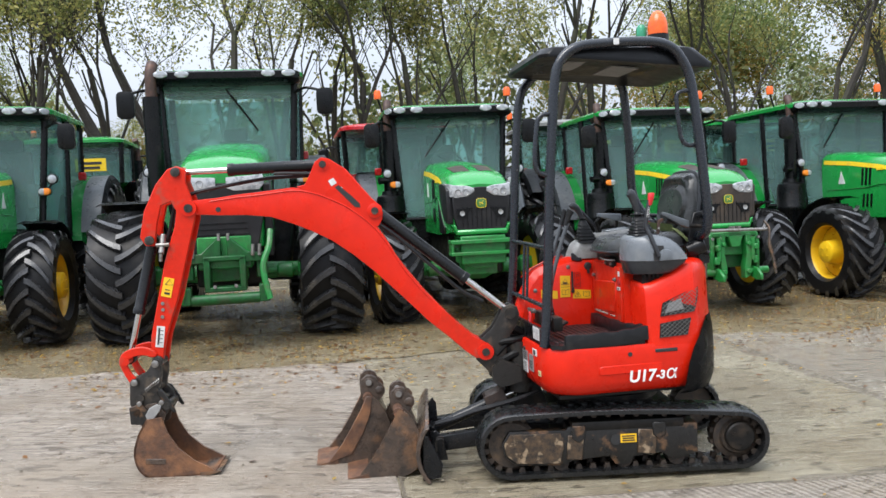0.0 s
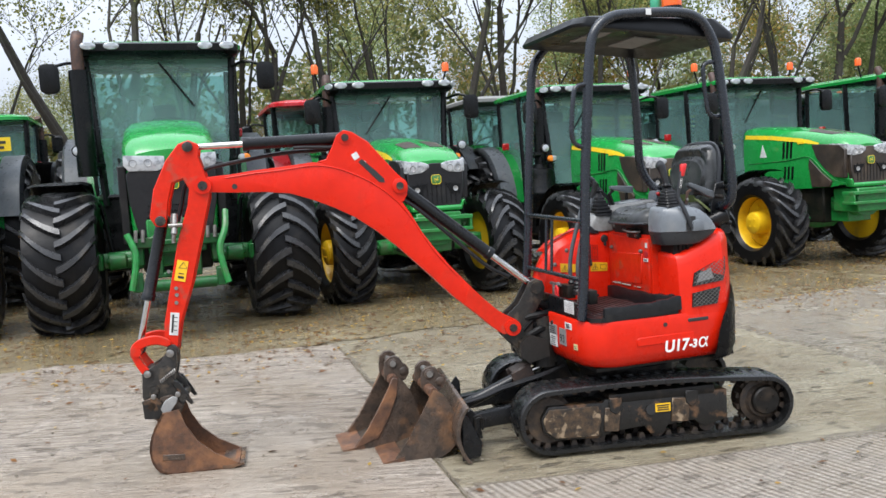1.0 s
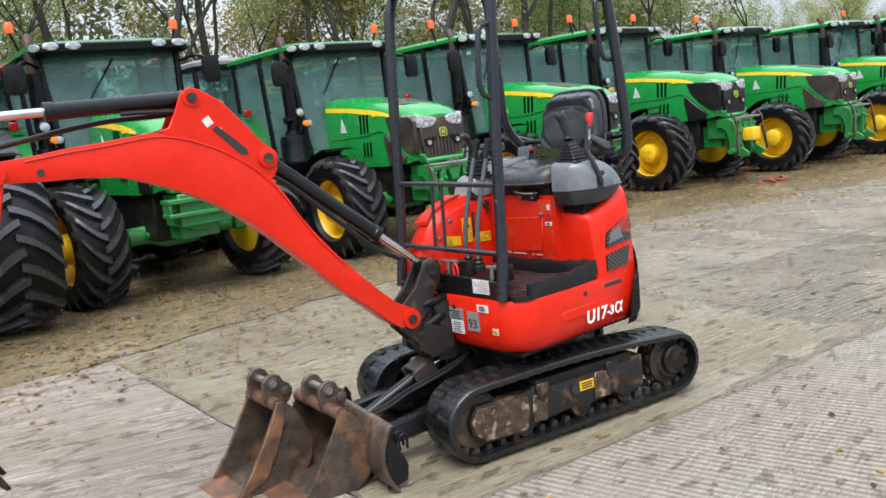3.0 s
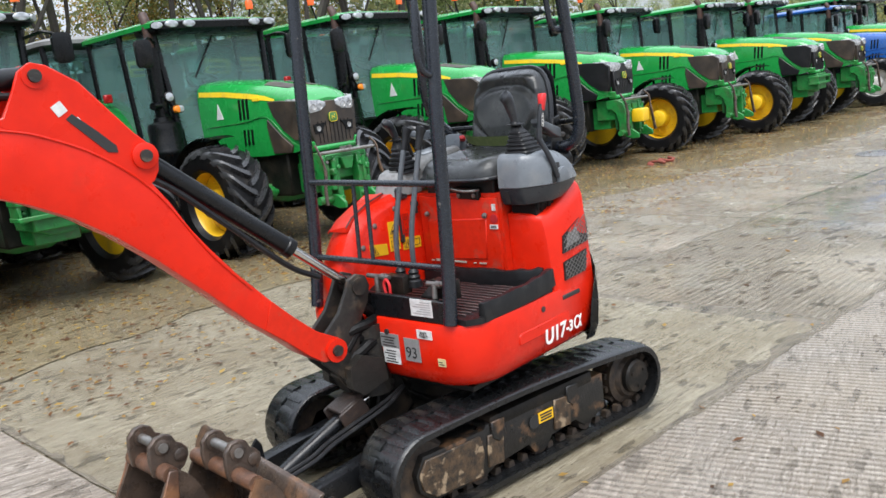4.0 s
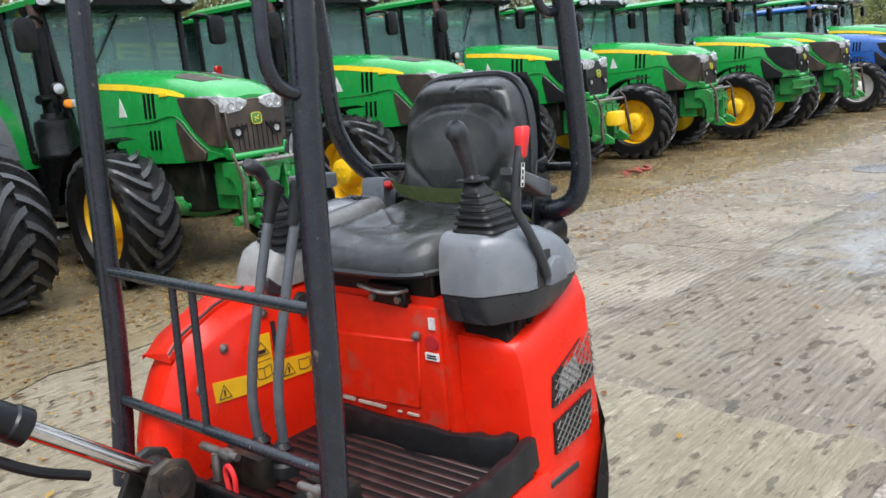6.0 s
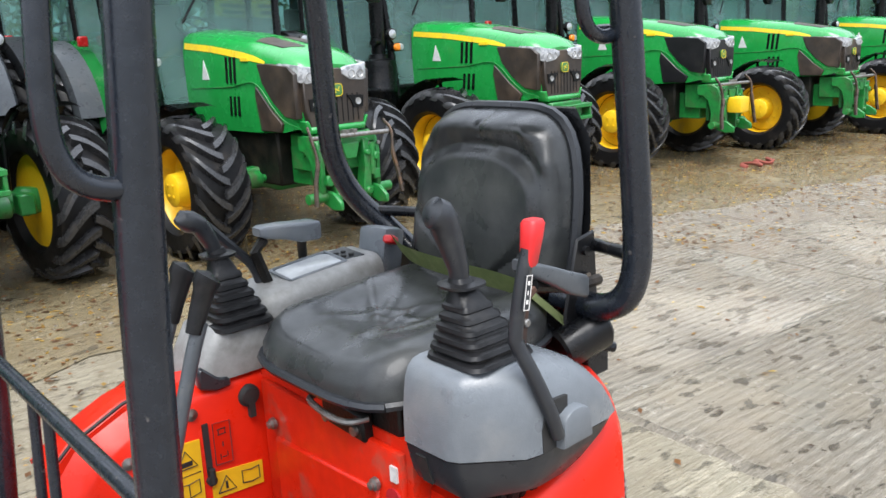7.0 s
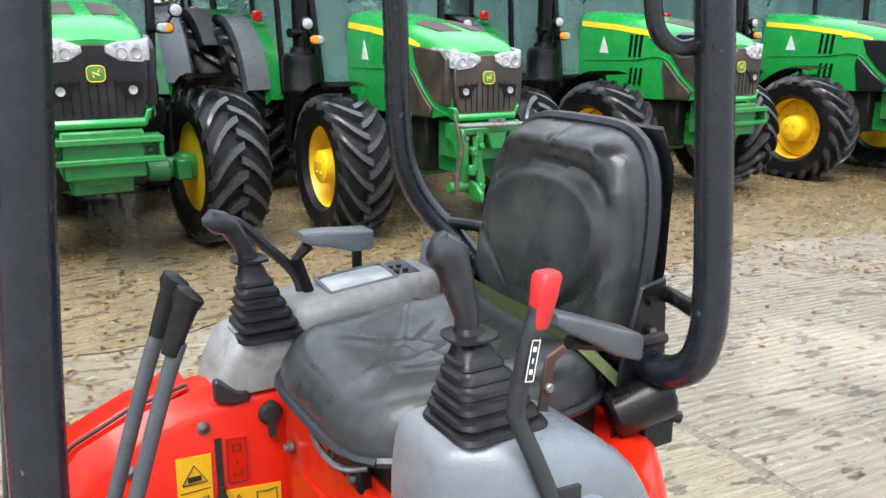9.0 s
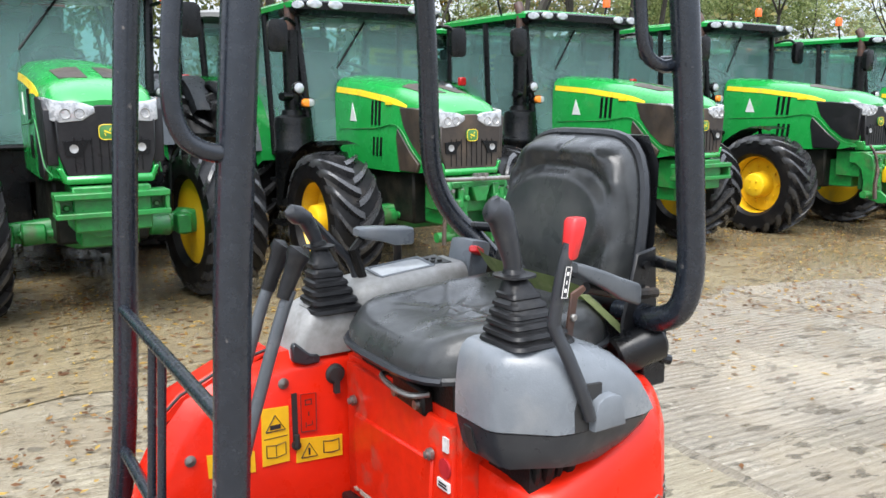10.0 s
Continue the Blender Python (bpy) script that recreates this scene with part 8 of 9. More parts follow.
    if number:
        def plate():
            b = bmesh.new()
            box(b, (-0.62, 2.985, 2.20), (-0.12, 3.0, 2.42))
            return b
        pl = part("rear_plate", plate, PLATE_YELLOW, t, "yellow rear plate with dark bars", key="plate")

        def bars():
            b = bmesh.new()
            for zz, ww in ((2.34, 0.36), (2.26, 0.30)):
                box(b, (-0.37 - ww / 2, 2.998, zz - 0.022), (-0.37 + ww / 2, 3.006, zz + 0.022))
            return b
        part("plate_bar", bars, INK, pl, key="plate", each=True)
    return t


NEW_ROW = "row of green tractors parked side by side"
tractor(-6.30, 10.15, 9.5, "green tractor with a yellow stripe at the end of the row", front="linkage", grille=GRILLE_BLACK, beacons=(), group=NEW_ROW, near=True)
tractor(-3.29, 10.52, 9.5, "large green tractor with a tall black grille and very wide tyres", front="big", big=True, group=NEW_ROW, stripe=False, rim=YELLOW, scale=1.05, near=True)
tractor(-0.49, 11.45, 7.0, "green tractor with a black grille and a front weight frame", steer=7, front="frame", grille=GRILLE_BLACK, beacons=(-1, 1), group=NEW_ROW, scale=1.02, near=True)
tractor(2.45, 11.60, 8.4, "green tractor with a dusty brown grille and a worn front linkage", front="linkage", beacons=(1,), group=NEW_ROW, scale=0.97, near=True)
tractor(5.68, 12.46, 9.9, "green tractor with a dusty grille and a green front weight frame", front="frame", beacons=(-1, 1), group=NEW_ROW, scale=1.03, near=True)
t6 = tractor(9.17, 13.10, 10.9, "green tractor with a yellow block on its front linkage", front="linkage", grille=GRILLE_BLACK, beacons=(-1, 1), group=NEW_ROW, scale=1.08, near=True)
bm = bmesh.new()
box(bm, (-0.16, -1.40, 0.70), (0.08, -1.20, 0.90))
soften(bm, 0.03)
part("hitch_block", bm, YELLOW, t6, "bright yellow block")
tractor(12.00, 12.76, 10.8, "green tractor with a dusty grille and a front linkage", front="linkage", beacons=(-1,), group=NEW_ROW, scale=1.02, near=True)
tractor(14.75, 12.35, 9.5, "green tractor with a black grille", front="frame", grille=GRILLE_BLACK, beacons=(1,), group=NEW_ROW)
tractor(16.9, 12.45, 9.5, "green tractor with a dusty grille and a worn front linkage", front="linkage", beacons=(), group=NEW_ROW)
tractor(19.6, 12.1, 12, "blue tractor with white wheel rims in the row", BLUE_TRACTOR, front="frame", rim=RIM_WHITE, stripe=False, group=NEW_ROW, scale=0.90, grille=GRILLE_BLACK)
tractor(22.0, 12.9, 9.5, "green tractor with a dusty grille", front="frame", beacons=(), group=NEW_ROW)
tractor(25.0, 13.6, 8.0, "green tractor with a pale roof", front="frame", beacons=(), group=NEW_ROW, roof=TRIM)
tractor(24.7, 9.5, 35, "faded brown tractor with large muddy tyres, across the yard", RUSTY_TRACTOR, front="frame", rim=CHASSIS, stripe=False, group="", grille=GRILLE_BLACK)

# second row, parked back to back with the first
BACK_ROW = "second row of tractors behind, backs to the yard"
for bx, by, col, plate, lab in ((-7.6, 18.2, GREEN, True, "green tractor seen from behind with a yellow rear plate"), (-1.9, 17.2, RED_TRACTOR, False, "red tractor with a red roof behind the row"),
                                (1.3, 17.6, GREEN, True, "green tractor seen from behind, in the second row"), (4.4, 18.3, GREEN, True, "green tractor seen from behind, in the second row"),
                                (7.5, 18.9, GREEN, False, "green tractor seen from behind, in the second row"), (10.6, 19.5, GREEN, True, "green tractor seen from behind, in the second row"),
                                (13.8, 20.1, GREEN, False, "green tractor seen from behind, in the second row"), (17.0, 20.8, GREEN, False, "green tractor seen from behind, in the second row")):
    tractor(bx, by, 189.5, lab, col, front="frame", number=plate, beacons=(1,) if col is GREEN else (), group=BACK_ROW, stripe=col is GREEN, rim=YELLOW if col is GREEN else RIM_WHITE, roof=TRIM if bx in (1.3, 7.5) else None)
# ---------------------------------------------------------------- yard and trees
def tree_mesh(seed, height, spread, levels, lean=0.0):
    """Trunk and limbs: tapered tubes that fork; returns the branch ends too."""
    rnd = random.Random(seed)
    bm, ends = bmesh.new(), []

    def grow(p, way, length, r, level):
        pts, rad = [p], [r]
        n = 4
        for i in range(n):
            way = (way + V(rnd.uniform(-1, 1), rnd.uniform(-1, 1), rnd.uniform(-0.3, 0.6)) * (0.12 + 0.09 * level)).normalized()
            p = p + way * length / n
            pts.append(p)
            rad.append(r * (1 - 0.5 * (i + 1) / n))
        tube(bm, pts, rad, 7 if level < 2 else (5 if level < 3 else 4))
        if level >= 2:
            ends.append((pts[-1], level))
            ends.append((pts[2], level))
        if level < levels:
            for k in range(rnd.randint(3, 4 if level < 3 else 5)):
                at = rnd.choice(pts[2:]) if level else pts[rnd.randint(2, n)]
                turn = rnd.uniform(0, 2 * math.pi)
                side = V(math.cos(turn), math.sin(turn), 0)
                lean = rnd.uniform(0.5, 1.0) * spread
                grow(at, (way + side * lean + V(0, 0, 0.15)).normalized(), length * rnd.uniform(0.50, 0.70), max(0.006, rad[-1] * rnd.uniform(0.55, 0.85)), level + 1)
    grow(V(0, 0, 0), V(rnd.uniform(-0.12, 0.12) + lean, rnd.uniform(-0.1, 0.1), 1).normalized(), height * 0.45, height * (0.0145 if lean else 0.0115), 0)
    return bm, ends


def leaves_mesh(seed, ends, per, size, cloud):
    rnd = random.Random(seed)
    verts, faces = [], []
    for p, level in ends:
        for k in range(per):
            c = p + V(rnd.gauss(0, cloud), rnd.gauss(0, cloud), rnd.gauss(0, cloud * 0.8))
            a = V(rnd.uniform(-1, 1), rnd.uniform(-1, 1), rnd.uniform(-1, 1)).normalized()
            b = a.orthogonal().normalized()
            s = size * rnd.uniform(0.6, 1.4)
            i = len(verts)
            verts += [c - a * s, c + b * s * 0.55, c + a * s, c - b * s * 0.55]
            faces.append((i, i + 1, i + 2, i + 3))
    me = bpy.data.meshes.new("leaves")
    me.from_pydata(verts, [], faces)
    return me


def leaf_material(name, a, b, c):
    m, bs = principled(name, 0.6)
    n, l = nodes_of(m)
    geo = n.new("ShaderNodeNewGeometry")
    r = n.new("ShaderNodeValToRGB")
    r.color_ramp.elements[0].color, r.color_ramp.elements[1].color = (*a, 1), (*c, 1)
    e = r.color_ramp.elements.new(0.55)
    e.color = (*b, 1)
    l.new(geo.outputs["Random Per Island"], r.inputs[0])
    l.new(r.outputs[0], bs.inputs["Base Color"])
    bs.inputs["Subsurface Weight"].default_value = 0.0
    tl = n.new("ShaderNodeBsdfTranslucent")
    l.new(r.outputs[0], tl.inputs[0])
    ad = n.new("ShaderNodeMixShader")
    ad.inputs[0].default_value = 0.6
    l.new(bs.outputs[0], ad.inputs[1])
    l.new(tl.outputs[0], ad.inputs[2])
    l.new(ad.outputs[0], n["Material Output"].inputs[0])
    return m


BARK = surface("grey_brown_bark", (0.046, 0.040, 0.032), (0.030, 0.026, 0.022), (0.062, 0.075, 0.036), 0.85, big=1.5, fine=14.0, dirty=(0.5, 0.8), bump=0.6, bump_scale=30)
LEAF_GREEN = leaf_material("green_leaves", (0.110, 0.165, 0.058), (0.250, 0.310, 0.115), (0.470, 0.510, 0.240))
LEAF_OLIVE = leaf_material("olive_leaves", (0.120, 0.155, 0.050), (0.270, 0.285, 0.095), (0.500, 0.450, 0.150))
LEAF_AUTUMN = leaf_material("autumn_leaves", (0.130, 0.150, 0.048), (0.290, 0.260, 0.075), (0.460, 0.270, 0.065))
LEAF_OLIVE_DARK = leaf_material("undergrowth_leaves", (0.085, 0.115, 0.045), (0.180, 0.205, 0.075), (0.340, 0.300, 0.100))


def build_tree(name, seed, height, spread, per, size, cloud, leaf, label, levels=3, lean=0.0, ivy=0):
    t = thing(name, pose(0, 0, -50), label, "tree", "woodland trees behind the yard")
    bm, ends = tree_mesh(seed, height, spread, levels, lean)
    if ivy:
        climb = random.Random(seed)
        ends += [(V(climb.gauss(0, 0.22) + lean * z, climb.gauss(0, 0.22), z), 2) for z in (0.4 + 0.055 * height * k / ivy * 8 for k in range(ivy))]
    part("trunk", bm, BARK, t)
    if per:
        me = leaves_mesh(seed + 7, ends, per, size, cloud)
        me.materials.append(leaf)
        ob = new("crown", me)
        ob.parent = t
    return t


KINDS = [
    build_tree("tree", 11, 13.0, 0.75, 58, 0.060, 0.42, LEAF_OLIVE, "tall thin woodland tree in olive and yellow leaf"),
    build_tree("tree", 23, 12.0, 0.90, 80, 0.068, 0.50, LEAF_GREEN, "leafy green woodland tree"),
    build_tree("tree", 35, 11.0, 0.85, 95, 0.066, 0.48, LEAF_AUTUMN, "woodland tree in orange-brown autumn leaf"),
    build_tree("tree", 47, 14.0, 0.70, 0, 0, 0, LEAF_GREEN, "bare woodland tree with dark thin limbs", 5),
    build_tree("tree", 59, 13.0, 0.65, 4, 0.055, 0.35, LEAF_OLIVE, "nearly bare woodland tree with a few yellow leaves", 5),
    build_tree("tree", 71, 14.5, 0.55, 1, 0.05, 0.30, LEAF_OLIVE, "bare woodland tree leaning over, with a thick dark trunk", 5, -0.34),
    build_tree("tree", 83, 12.0, 0.80, 9, 0.062, 0.26, LEAF_GREEN, "ivy-clad woodland tree with bare upper limbs", 4, 0.10, 60),
]
rnd = random.Random(5)


def plant(kind, x, y, s=1.0, turn=None):
    copy_thing(KINDS[kind], pose(x, y, -0.05, 0, 0, rnd.uniform(0, 360) if turn is None else turn) @ Matrix.Scale(s * rnd.uniform(0.9, 1.1), 4))


for x, y, kind, s in ((-13.5, 24, 3, 1.0), (-12.2, 26, 4, 1.0), (-7.6, 27, 0, 0.42), (-15.5, 27, 0, 0.6), (-10.4, 28, 2, 0.42), (-10.8, 22, 4, 1.0), (-9.6, 24.5, 4, 1.05), (-6.1, 22.0, 3, 1.0), (-4.9, 22.6, 4, 1.0), (-16.8, 25, 4, 1.0), (-14.6, 22.5, 4, 1.0), (-3.6, 25.5, 4, 1.0), (-18.5, 24, 3, 1.0), (-13.0, 26.5, 0, 0.8), (-17.5, 28, 2, 0.75), (-20.5, 27, 0, 0.8), (-1.2, 23.5, 4, 0.9), (0.6, 25, 4, 0.9), (2.4, 24, 3, 0.9),
                      (4.2, 25.5, 4, 1.0), (6.4, 24.5, 0, 0.9), (8.8, 26, 4, 1.0), (11.0, 25, 0, 0.95), (13.6, 26, 4, 1.0), (16.5, 26.5, 0, 0.9), (19.5, 27, 1, 0.8), (22.5, 27.5, 0, 0.8), (26, 28, 1, 0.75), (30, 28.5, 0, 0.75),
                      (34, 29, 1, 0.5), (39, 29.5, 0, 0.5), (45, 30, 1, 0.45)):
    plant(kind, x, y, s)
for kind, x, y, s, turn in ((5, -7.9, 22.5, 1.0, 0), (5, -6.6, 23.5, 0.95, 25), (5, -11.9, 23.0, 0.9, -30), (6, -2.7, 22.8, 1.0, 0), (5, 9.6, 25.0, 0.9, 150), (6, 15.0, 25.5, 1.0, 60)):
    plant(kind, x, y, s, turn)
for i in range(74):
    x = -26 + 1.75 * i
    y = 31 + rnd.uniform(-2, 5) + max(0, min(40, x)) * 0.10
    low = -17 < x < -1.5
    if 5 < x < 22 and i % 6 == 0:
        continue
    plant(rnd.choice((0, 1, 2, 2, 1)) if 0 < i < 26 else rnd.choice((0, 1, 1, 1, 2)), x, y, rnd.uniform(0.36, 0.52) if low else (rnd.uniform(0.60, 0.84) if x < 7 else (rnd.uniform(0.76, 0.98) if x < 30 else rnd.uniform(0.46, 0.60))))
for kind in KINDS:
    for o in (*kind.children_recursive, kind):
        bpy.data.objects.remove(o)

# undergrowth: a ragged hedge of leaves along the wood's edge
rnd = random.Random(9)
verts, faces = [], []
for k in range(100000):
    x = rnd.uniform(-34, 100)
    lump = 1.6 + 1.3 * noise.noise(V(x * 0.25, 3.1, 0)) + 0.9 * noise.noise(V(x * 0.9, 7.7, 0))
    c = V(x, 28.5 + max(0, x) * 0.08 + rnd.gauss(0, 1.0), max(0.05, rnd.random() ** 0.8 * (1.6 + 1.9 * lump) * (1.0 if x < -4 else (1.45 if x < 5 else (1.15 if x < 32 else 0.75)))))
    if c.z > 1.6 and noise.noise(V(c.x * 0.8, c.y * 0.5, c.z * 0.8)) < rnd.uniform(-0.35, 0.15):
        continue
    a = V(rnd.uniform(-1, 1), rnd.uniform(-1, 1), rnd.uniform(-1, 1)).normalized()
    b = a.orthogonal().normalized()
    s = rnd.uniform(0.08, 0.19)
    i = len(verts)
    verts += [c - a * s, c + b * s * 0.6, c + a * s, c - b * s * 0.6]
    faces.append((i, i + 1, i + 2, i + 3))
me = bpy.data.meshes.new("undergrowth")
me.from_pydata(verts, [], faces)
me.materials.append(LEAF_OLIVE_DARK)
tagged(new("undergrowth", me), "dense dark green undergrowth at the edge of the wood", "undergrowth", kind="stuff")


# ground ------------------------------------------------------------------------
def concrete(name, base, second, stain, turn, wet, pitch, depth, groove=0.7, rib=0.0, rib_turn=0, rib_deep=1.0, puddle=(0.60, 0.66), clods=0.5):
    """Wet concrete: brush marks or ribs, broad damp stains, dark clods and blots, a film of water in the hollows."""
    m, b = principled(name, 0.5, spec=0.5)
    n, l = nodes_of(m)

    def maths(op, x, y, z=None):
        k = n.new("ShaderNodeMath")
        k.operation, k.use_clamp = op, op != "MULTIPLY_ADD"
        for i, v in enumerate((x, y) if z is None else (x, y, z)):
            if isinstance(v, (int, float)):
                k.inputs[i].default_value = v
            else:
                l.new(v, k.inputs[i])
        return k.outputs[0]

    grain = noise_fac(n, l, 70.0, 0.30, 0.70, 6.0)
    brush = noise_fac(n, l, pitch, 0.40, 0.60, 5.0, stretch=(0.07, 1.0, 1.0, turn), rough=0.7)
    broad = noise_fac(n, l, 0.8, 0.36, 0.64, 10.0, rough=0.7)
    blots = noise_fac(n, l, 9.0, 0.585, 0.64, 3.5, stretch=(0.60, 1.35, 1.0, turn), rough=0.5)
    specks = noise_fac(n, l, 30.0, 0.66, 0.71, 3.0, stretch=(0.7, 1.2, 1.0, turn))
    c = mixed(n, l, grain, base, second)
    grit = noise_fac(n, l, 190.0, 0.46, 0.70, 3.0)
    scratch = noise_fac(n, l, pitch * 3.2, 0.46, 0.62, 4.0, stretch=(0.10, 1.0, 1.0, turn + 3), rough=0.7)
    c = mixed(n, l, maths("MULTIPLY", maths("MAXIMUM", grit, scratch), 0.80), c, tuple(v * 0.48 for v in second))
    # pale aggregate showing through, and small dark pits drawn out along the brush marks
    fleck = noise_fac(n, l, 95.0, 0.63, 0.70, 2.0)
    c = mixed(n, l, maths("MULTIPLY", fleck, 0.55), c, tuple(min(0.85, v * 1.45) for v in base))
    pits = noise_fac(n, l, 42.0, 0.60, 0.67, 3.0, stretch=(0.28, 1.0, 1.0, turn), rough=0.55)
    c = mixed(n, l, maths("MULTIPLY", pits, 0.62), c, tuple(v * 0.34 for v in stain))
    c = mixed(n, l, brush, c, tuple(v * groove for v in second))
    height = maths("MULTIPLY_ADD", pits, -0.9, maths("MULTIPLY_ADD", scratch, -0.5, maths("MULTIPLY_ADD", grain, 0.35, brush)))
    if rib:
        tc, wv, mp = n.new("ShaderNodeTexCoord"), n.new("ShaderNodeTexWave"), n.new("ShaderNodeMapping")
        mp.inputs["Rotation"].default_value = (0, 0, radians(-rib_turn))
        wv.wave_type, wv.bands_direction = "BANDS", "Y"
        wv.inputs["Scale"].default_value, wv.inputs["Distortion"].default_value = rib, 2.2
        wv.inputs["Detail"].default_value, wv.inputs["Detail Scale"].default_value = 4.0, 0.6
        l.new(tc.outputs["Object"], mp.inputs[0])
        l.new(mp.outputs[0], wv.inputs["Vector"])
        worn = maths("MULTIPLY", wv.outputs["Fac"], noise_fac(n, l, 2.1, 0.26, 0.52, 9.0, rough=0.7))
        c = mixed(n, l, maths("MULTIPLY", maths("SUBTRACT", 1.0, worn), rib_deep), c, tuple(v * 0.46 for v in second))
        height = maths("MULTIPLY_ADD", worn, 2.4 * rib_deep, height)
    c = mixed(n, l, broad, c, stain)
    pool = noise_fac(n, l, 0.42, puddle[0], puddle[1], 5.0, rough=0.5)
    dark = maths("MULTIPLY", maths("ADD", blots, specks), clods)
    c = mixed(n, l, dark, c, tuple(v * 0.38 for v in stain))
    wetted = maths("MULTIPLY", pool, 0.22)
    l.new(mixed(n, l, wetted, c, tuple(v * 0.45 for v in stain)), b.inputs["Base Color"])
    mr = n.new("ShaderNodeMapRange")
    mr.inputs["To Min"].default_value, mr.inputs["To Max"].default_value = wet, 0.52
    l.new(noise_fac(n, l, 1.1, 0.47, 0.70, 8.0, rough=0.65), mr.inputs[0])
    l.new(maths("MULTIPLY", mr.outputs[0], maths("MULTIPLY_ADD", pool, -0.72, 1.0)), b.inputs["Roughness"])
    bp = n.new("ShaderNodeBump")
    bp.inputs["Distance"].default_value = 0.006
    l.new(maths("MULTIPLY", maths("SUBTRACT", 1.03, pool), depth), bp.inputs["Strength"])
    l.new(height, bp.inputs["Height"])
    l.new(bp.outputs[0], b.inputs["Normal"])
    return m


YARD = concrete("muddy_wet_concrete", (0.417, 0.372, 0.271), (0.335, 0.296, 0.209), (0.184, 0.150, 0.097), 4, 0.16, 26.0, 0.75, 0.70, clods=0.72, puddle=(0.58, 0.74))
SLAB_PALE = concrete("pale_brushed_concrete", (0.621, 0.548, 0.464), (0.490, 0.424, 0.352), (0.281, 0.228, 0.172), -5, 0.17, 30.0, 1.0, 0.46, clods=0.62, puddle=(0.60, 0.74))
SLAB_WET = concrete("wet_grey_concrete", (0.588, 0.540, 0.452), (0.475, 0.432, 0.355), (0.307, 0.264, 0.198), 5, 0.07, 58.0, 1.0, 0.64, rib=5.6, rib_turn=5.5, rib_deep=0.80, clods=0.72, puddle=(0.56, 0.70))
SLAB_SPOT = concrete("wet_grey_concrete_with_mud_spots", (0.533, 0.490, 0.405), (0.429, 0.389, 0.316), (0.272, 0.231, 0.168), 6, 0.06, 54.0, 1.0, 0.60, rib=5.6, rib_turn=5.5, rib_deep=0.70, clods=0.90, puddle=(0.52, 0.68))
SLAB_RIB = concrete("ribbed_brown_concrete", (0.524, 0.471, 0.404), (0.410, 0.364, 0.308), (0.272, 0.229, 0.175), 21, 0.13, 26.0, 0.9, 0.68, rib=7.4, rib_turn=111, rib_deep=0.58, clods=0.62, puddle=(0.50, 0.66))

xs = [-400, -120, -50, -30, -18] + [-12 + 0.5 * k for k in range(61)] + [22, 28, 36, 50, 90, 200, 500]
ys = [-300, -80, -30, -12, -6] + [-3 + 0.5 * k for k in range(61)] + [32, 40, 60, 110, 250, 600]
bm = bmesh.new()
grid = [[bm.verts.new((x, y, rise(x) - 0.004)) for y in ys] for x in xs]
for i in range(len(xs) - 1):
    for j in range(len(ys) - 1):
        bm.faces.new((grid[i][j], grid[i + 1][j], grid[i + 1][j + 1], grid[i][j + 1]))
ground = new("ground", mesh_from("ground", bm, YARD))
tagged(ground, "muddy wet concrete yard strewn with leaves", "ground", kind="structure")


def slab(corners, material, top=0.006):
    """One cast slab with rounded arrises, following the yard's fall."""
    bm = bmesh.new()
    cx = sum(c[0] for c in corners) / 4
    cy = sum(c[1] for c in corners) / 4
    n = 8
    top_v = []
    for i in range(n + 1):
        row = []
        for j in range(n + 1):
            u, v = i / n, j / n
            a = Vector(corners[0]).lerp(Vector(corners[1]), u)
            b = Vector(corners[3]).lerp(Vector(corners[2]), u)
            p = a.lerp(b, v)
            row.append(bm.verts.new((p.x - cx, p.y - cy, rise(p.x) + top)))
        top_v.append(row)
    for i in range(n):
        for j in range(n):
            bm.faces.new((top_v[i][j], top_v[i + 1][j], top_v[i + 1][j + 1], top_v[i][j + 1]))
    rim = [e for e in bm.edges if e.is_boundary]
    ext = bmesh.ops.extrude_edge_only(bm, edges=rim)
    for v in (g for g in ext["geom"] if isinstance(g, bmesh.types.BMVert)):
        d = V(v.co.x, v.co.y, 0)
        v.co += d.normalized() * 0.012 - V(0, 0, 0.020)
    ob = new("concrete_slab", mesh_from("concrete_slab", bm, material))
    ob.parent = ground
    ob.location = (cx, cy, 0)
    return ob


def on_a(x):
    return 4.905 + 0.068 * x


def on_b(y, off=0.0):
    return -1.19 - 0.125 * (y - 4.95) + off


# pale slabs left of the long joint
for y0, y1 in ((-1.5, 3.2), (3.22, 8.55)):
    for k in range(3):
        o0, o1 = -0.02 - 4.2 * k, -4.18 - 4.2 * k
        slab([(on_b(y0, o1), y0), (on_b(y0, o0), y0), (on_b(y1, o0), y1), (on_b(y1, o1), y1)], SLAB_PALE)
# ribbed slabs in front of the machine
for x0, x1 in ((-1.17, 3.1), (3.12, 7.6), (7.62, 12.1), (12.12, 16.6)):
    near, far = (on_b(0.0, 0.022), on_b(4.93, 0.022)) if x0 < 0 else (x0 + 0.4, x0)
    slab([(near, 0.0), (x1 + 0.4, 0.0), (x1, on_a(x1) - 0.012), (far, on_a(x0) - 0.012)], SLAB_RIB)
# wet grey slabs to the right: one grid of joints, shared corner to corner
def across(k, y):
    return 2.17 + 3.12 * k - 0.085 * (y - 5.8)


def row_line(j, x):
    return (on_a(x) + 0.014, 6.92 + 0.10 * (x - 2.1), 9.6 + 0.12 * (x - 2.1), 12.2 + 0.14 * (x - 2.1))[j]


def joint(k, j, dx, dy):
    x = across(k, 7.0)
    for i in range(4):
        x = across(k, row_line(j, x))
    return x + dx, row_line(j, x) + dy


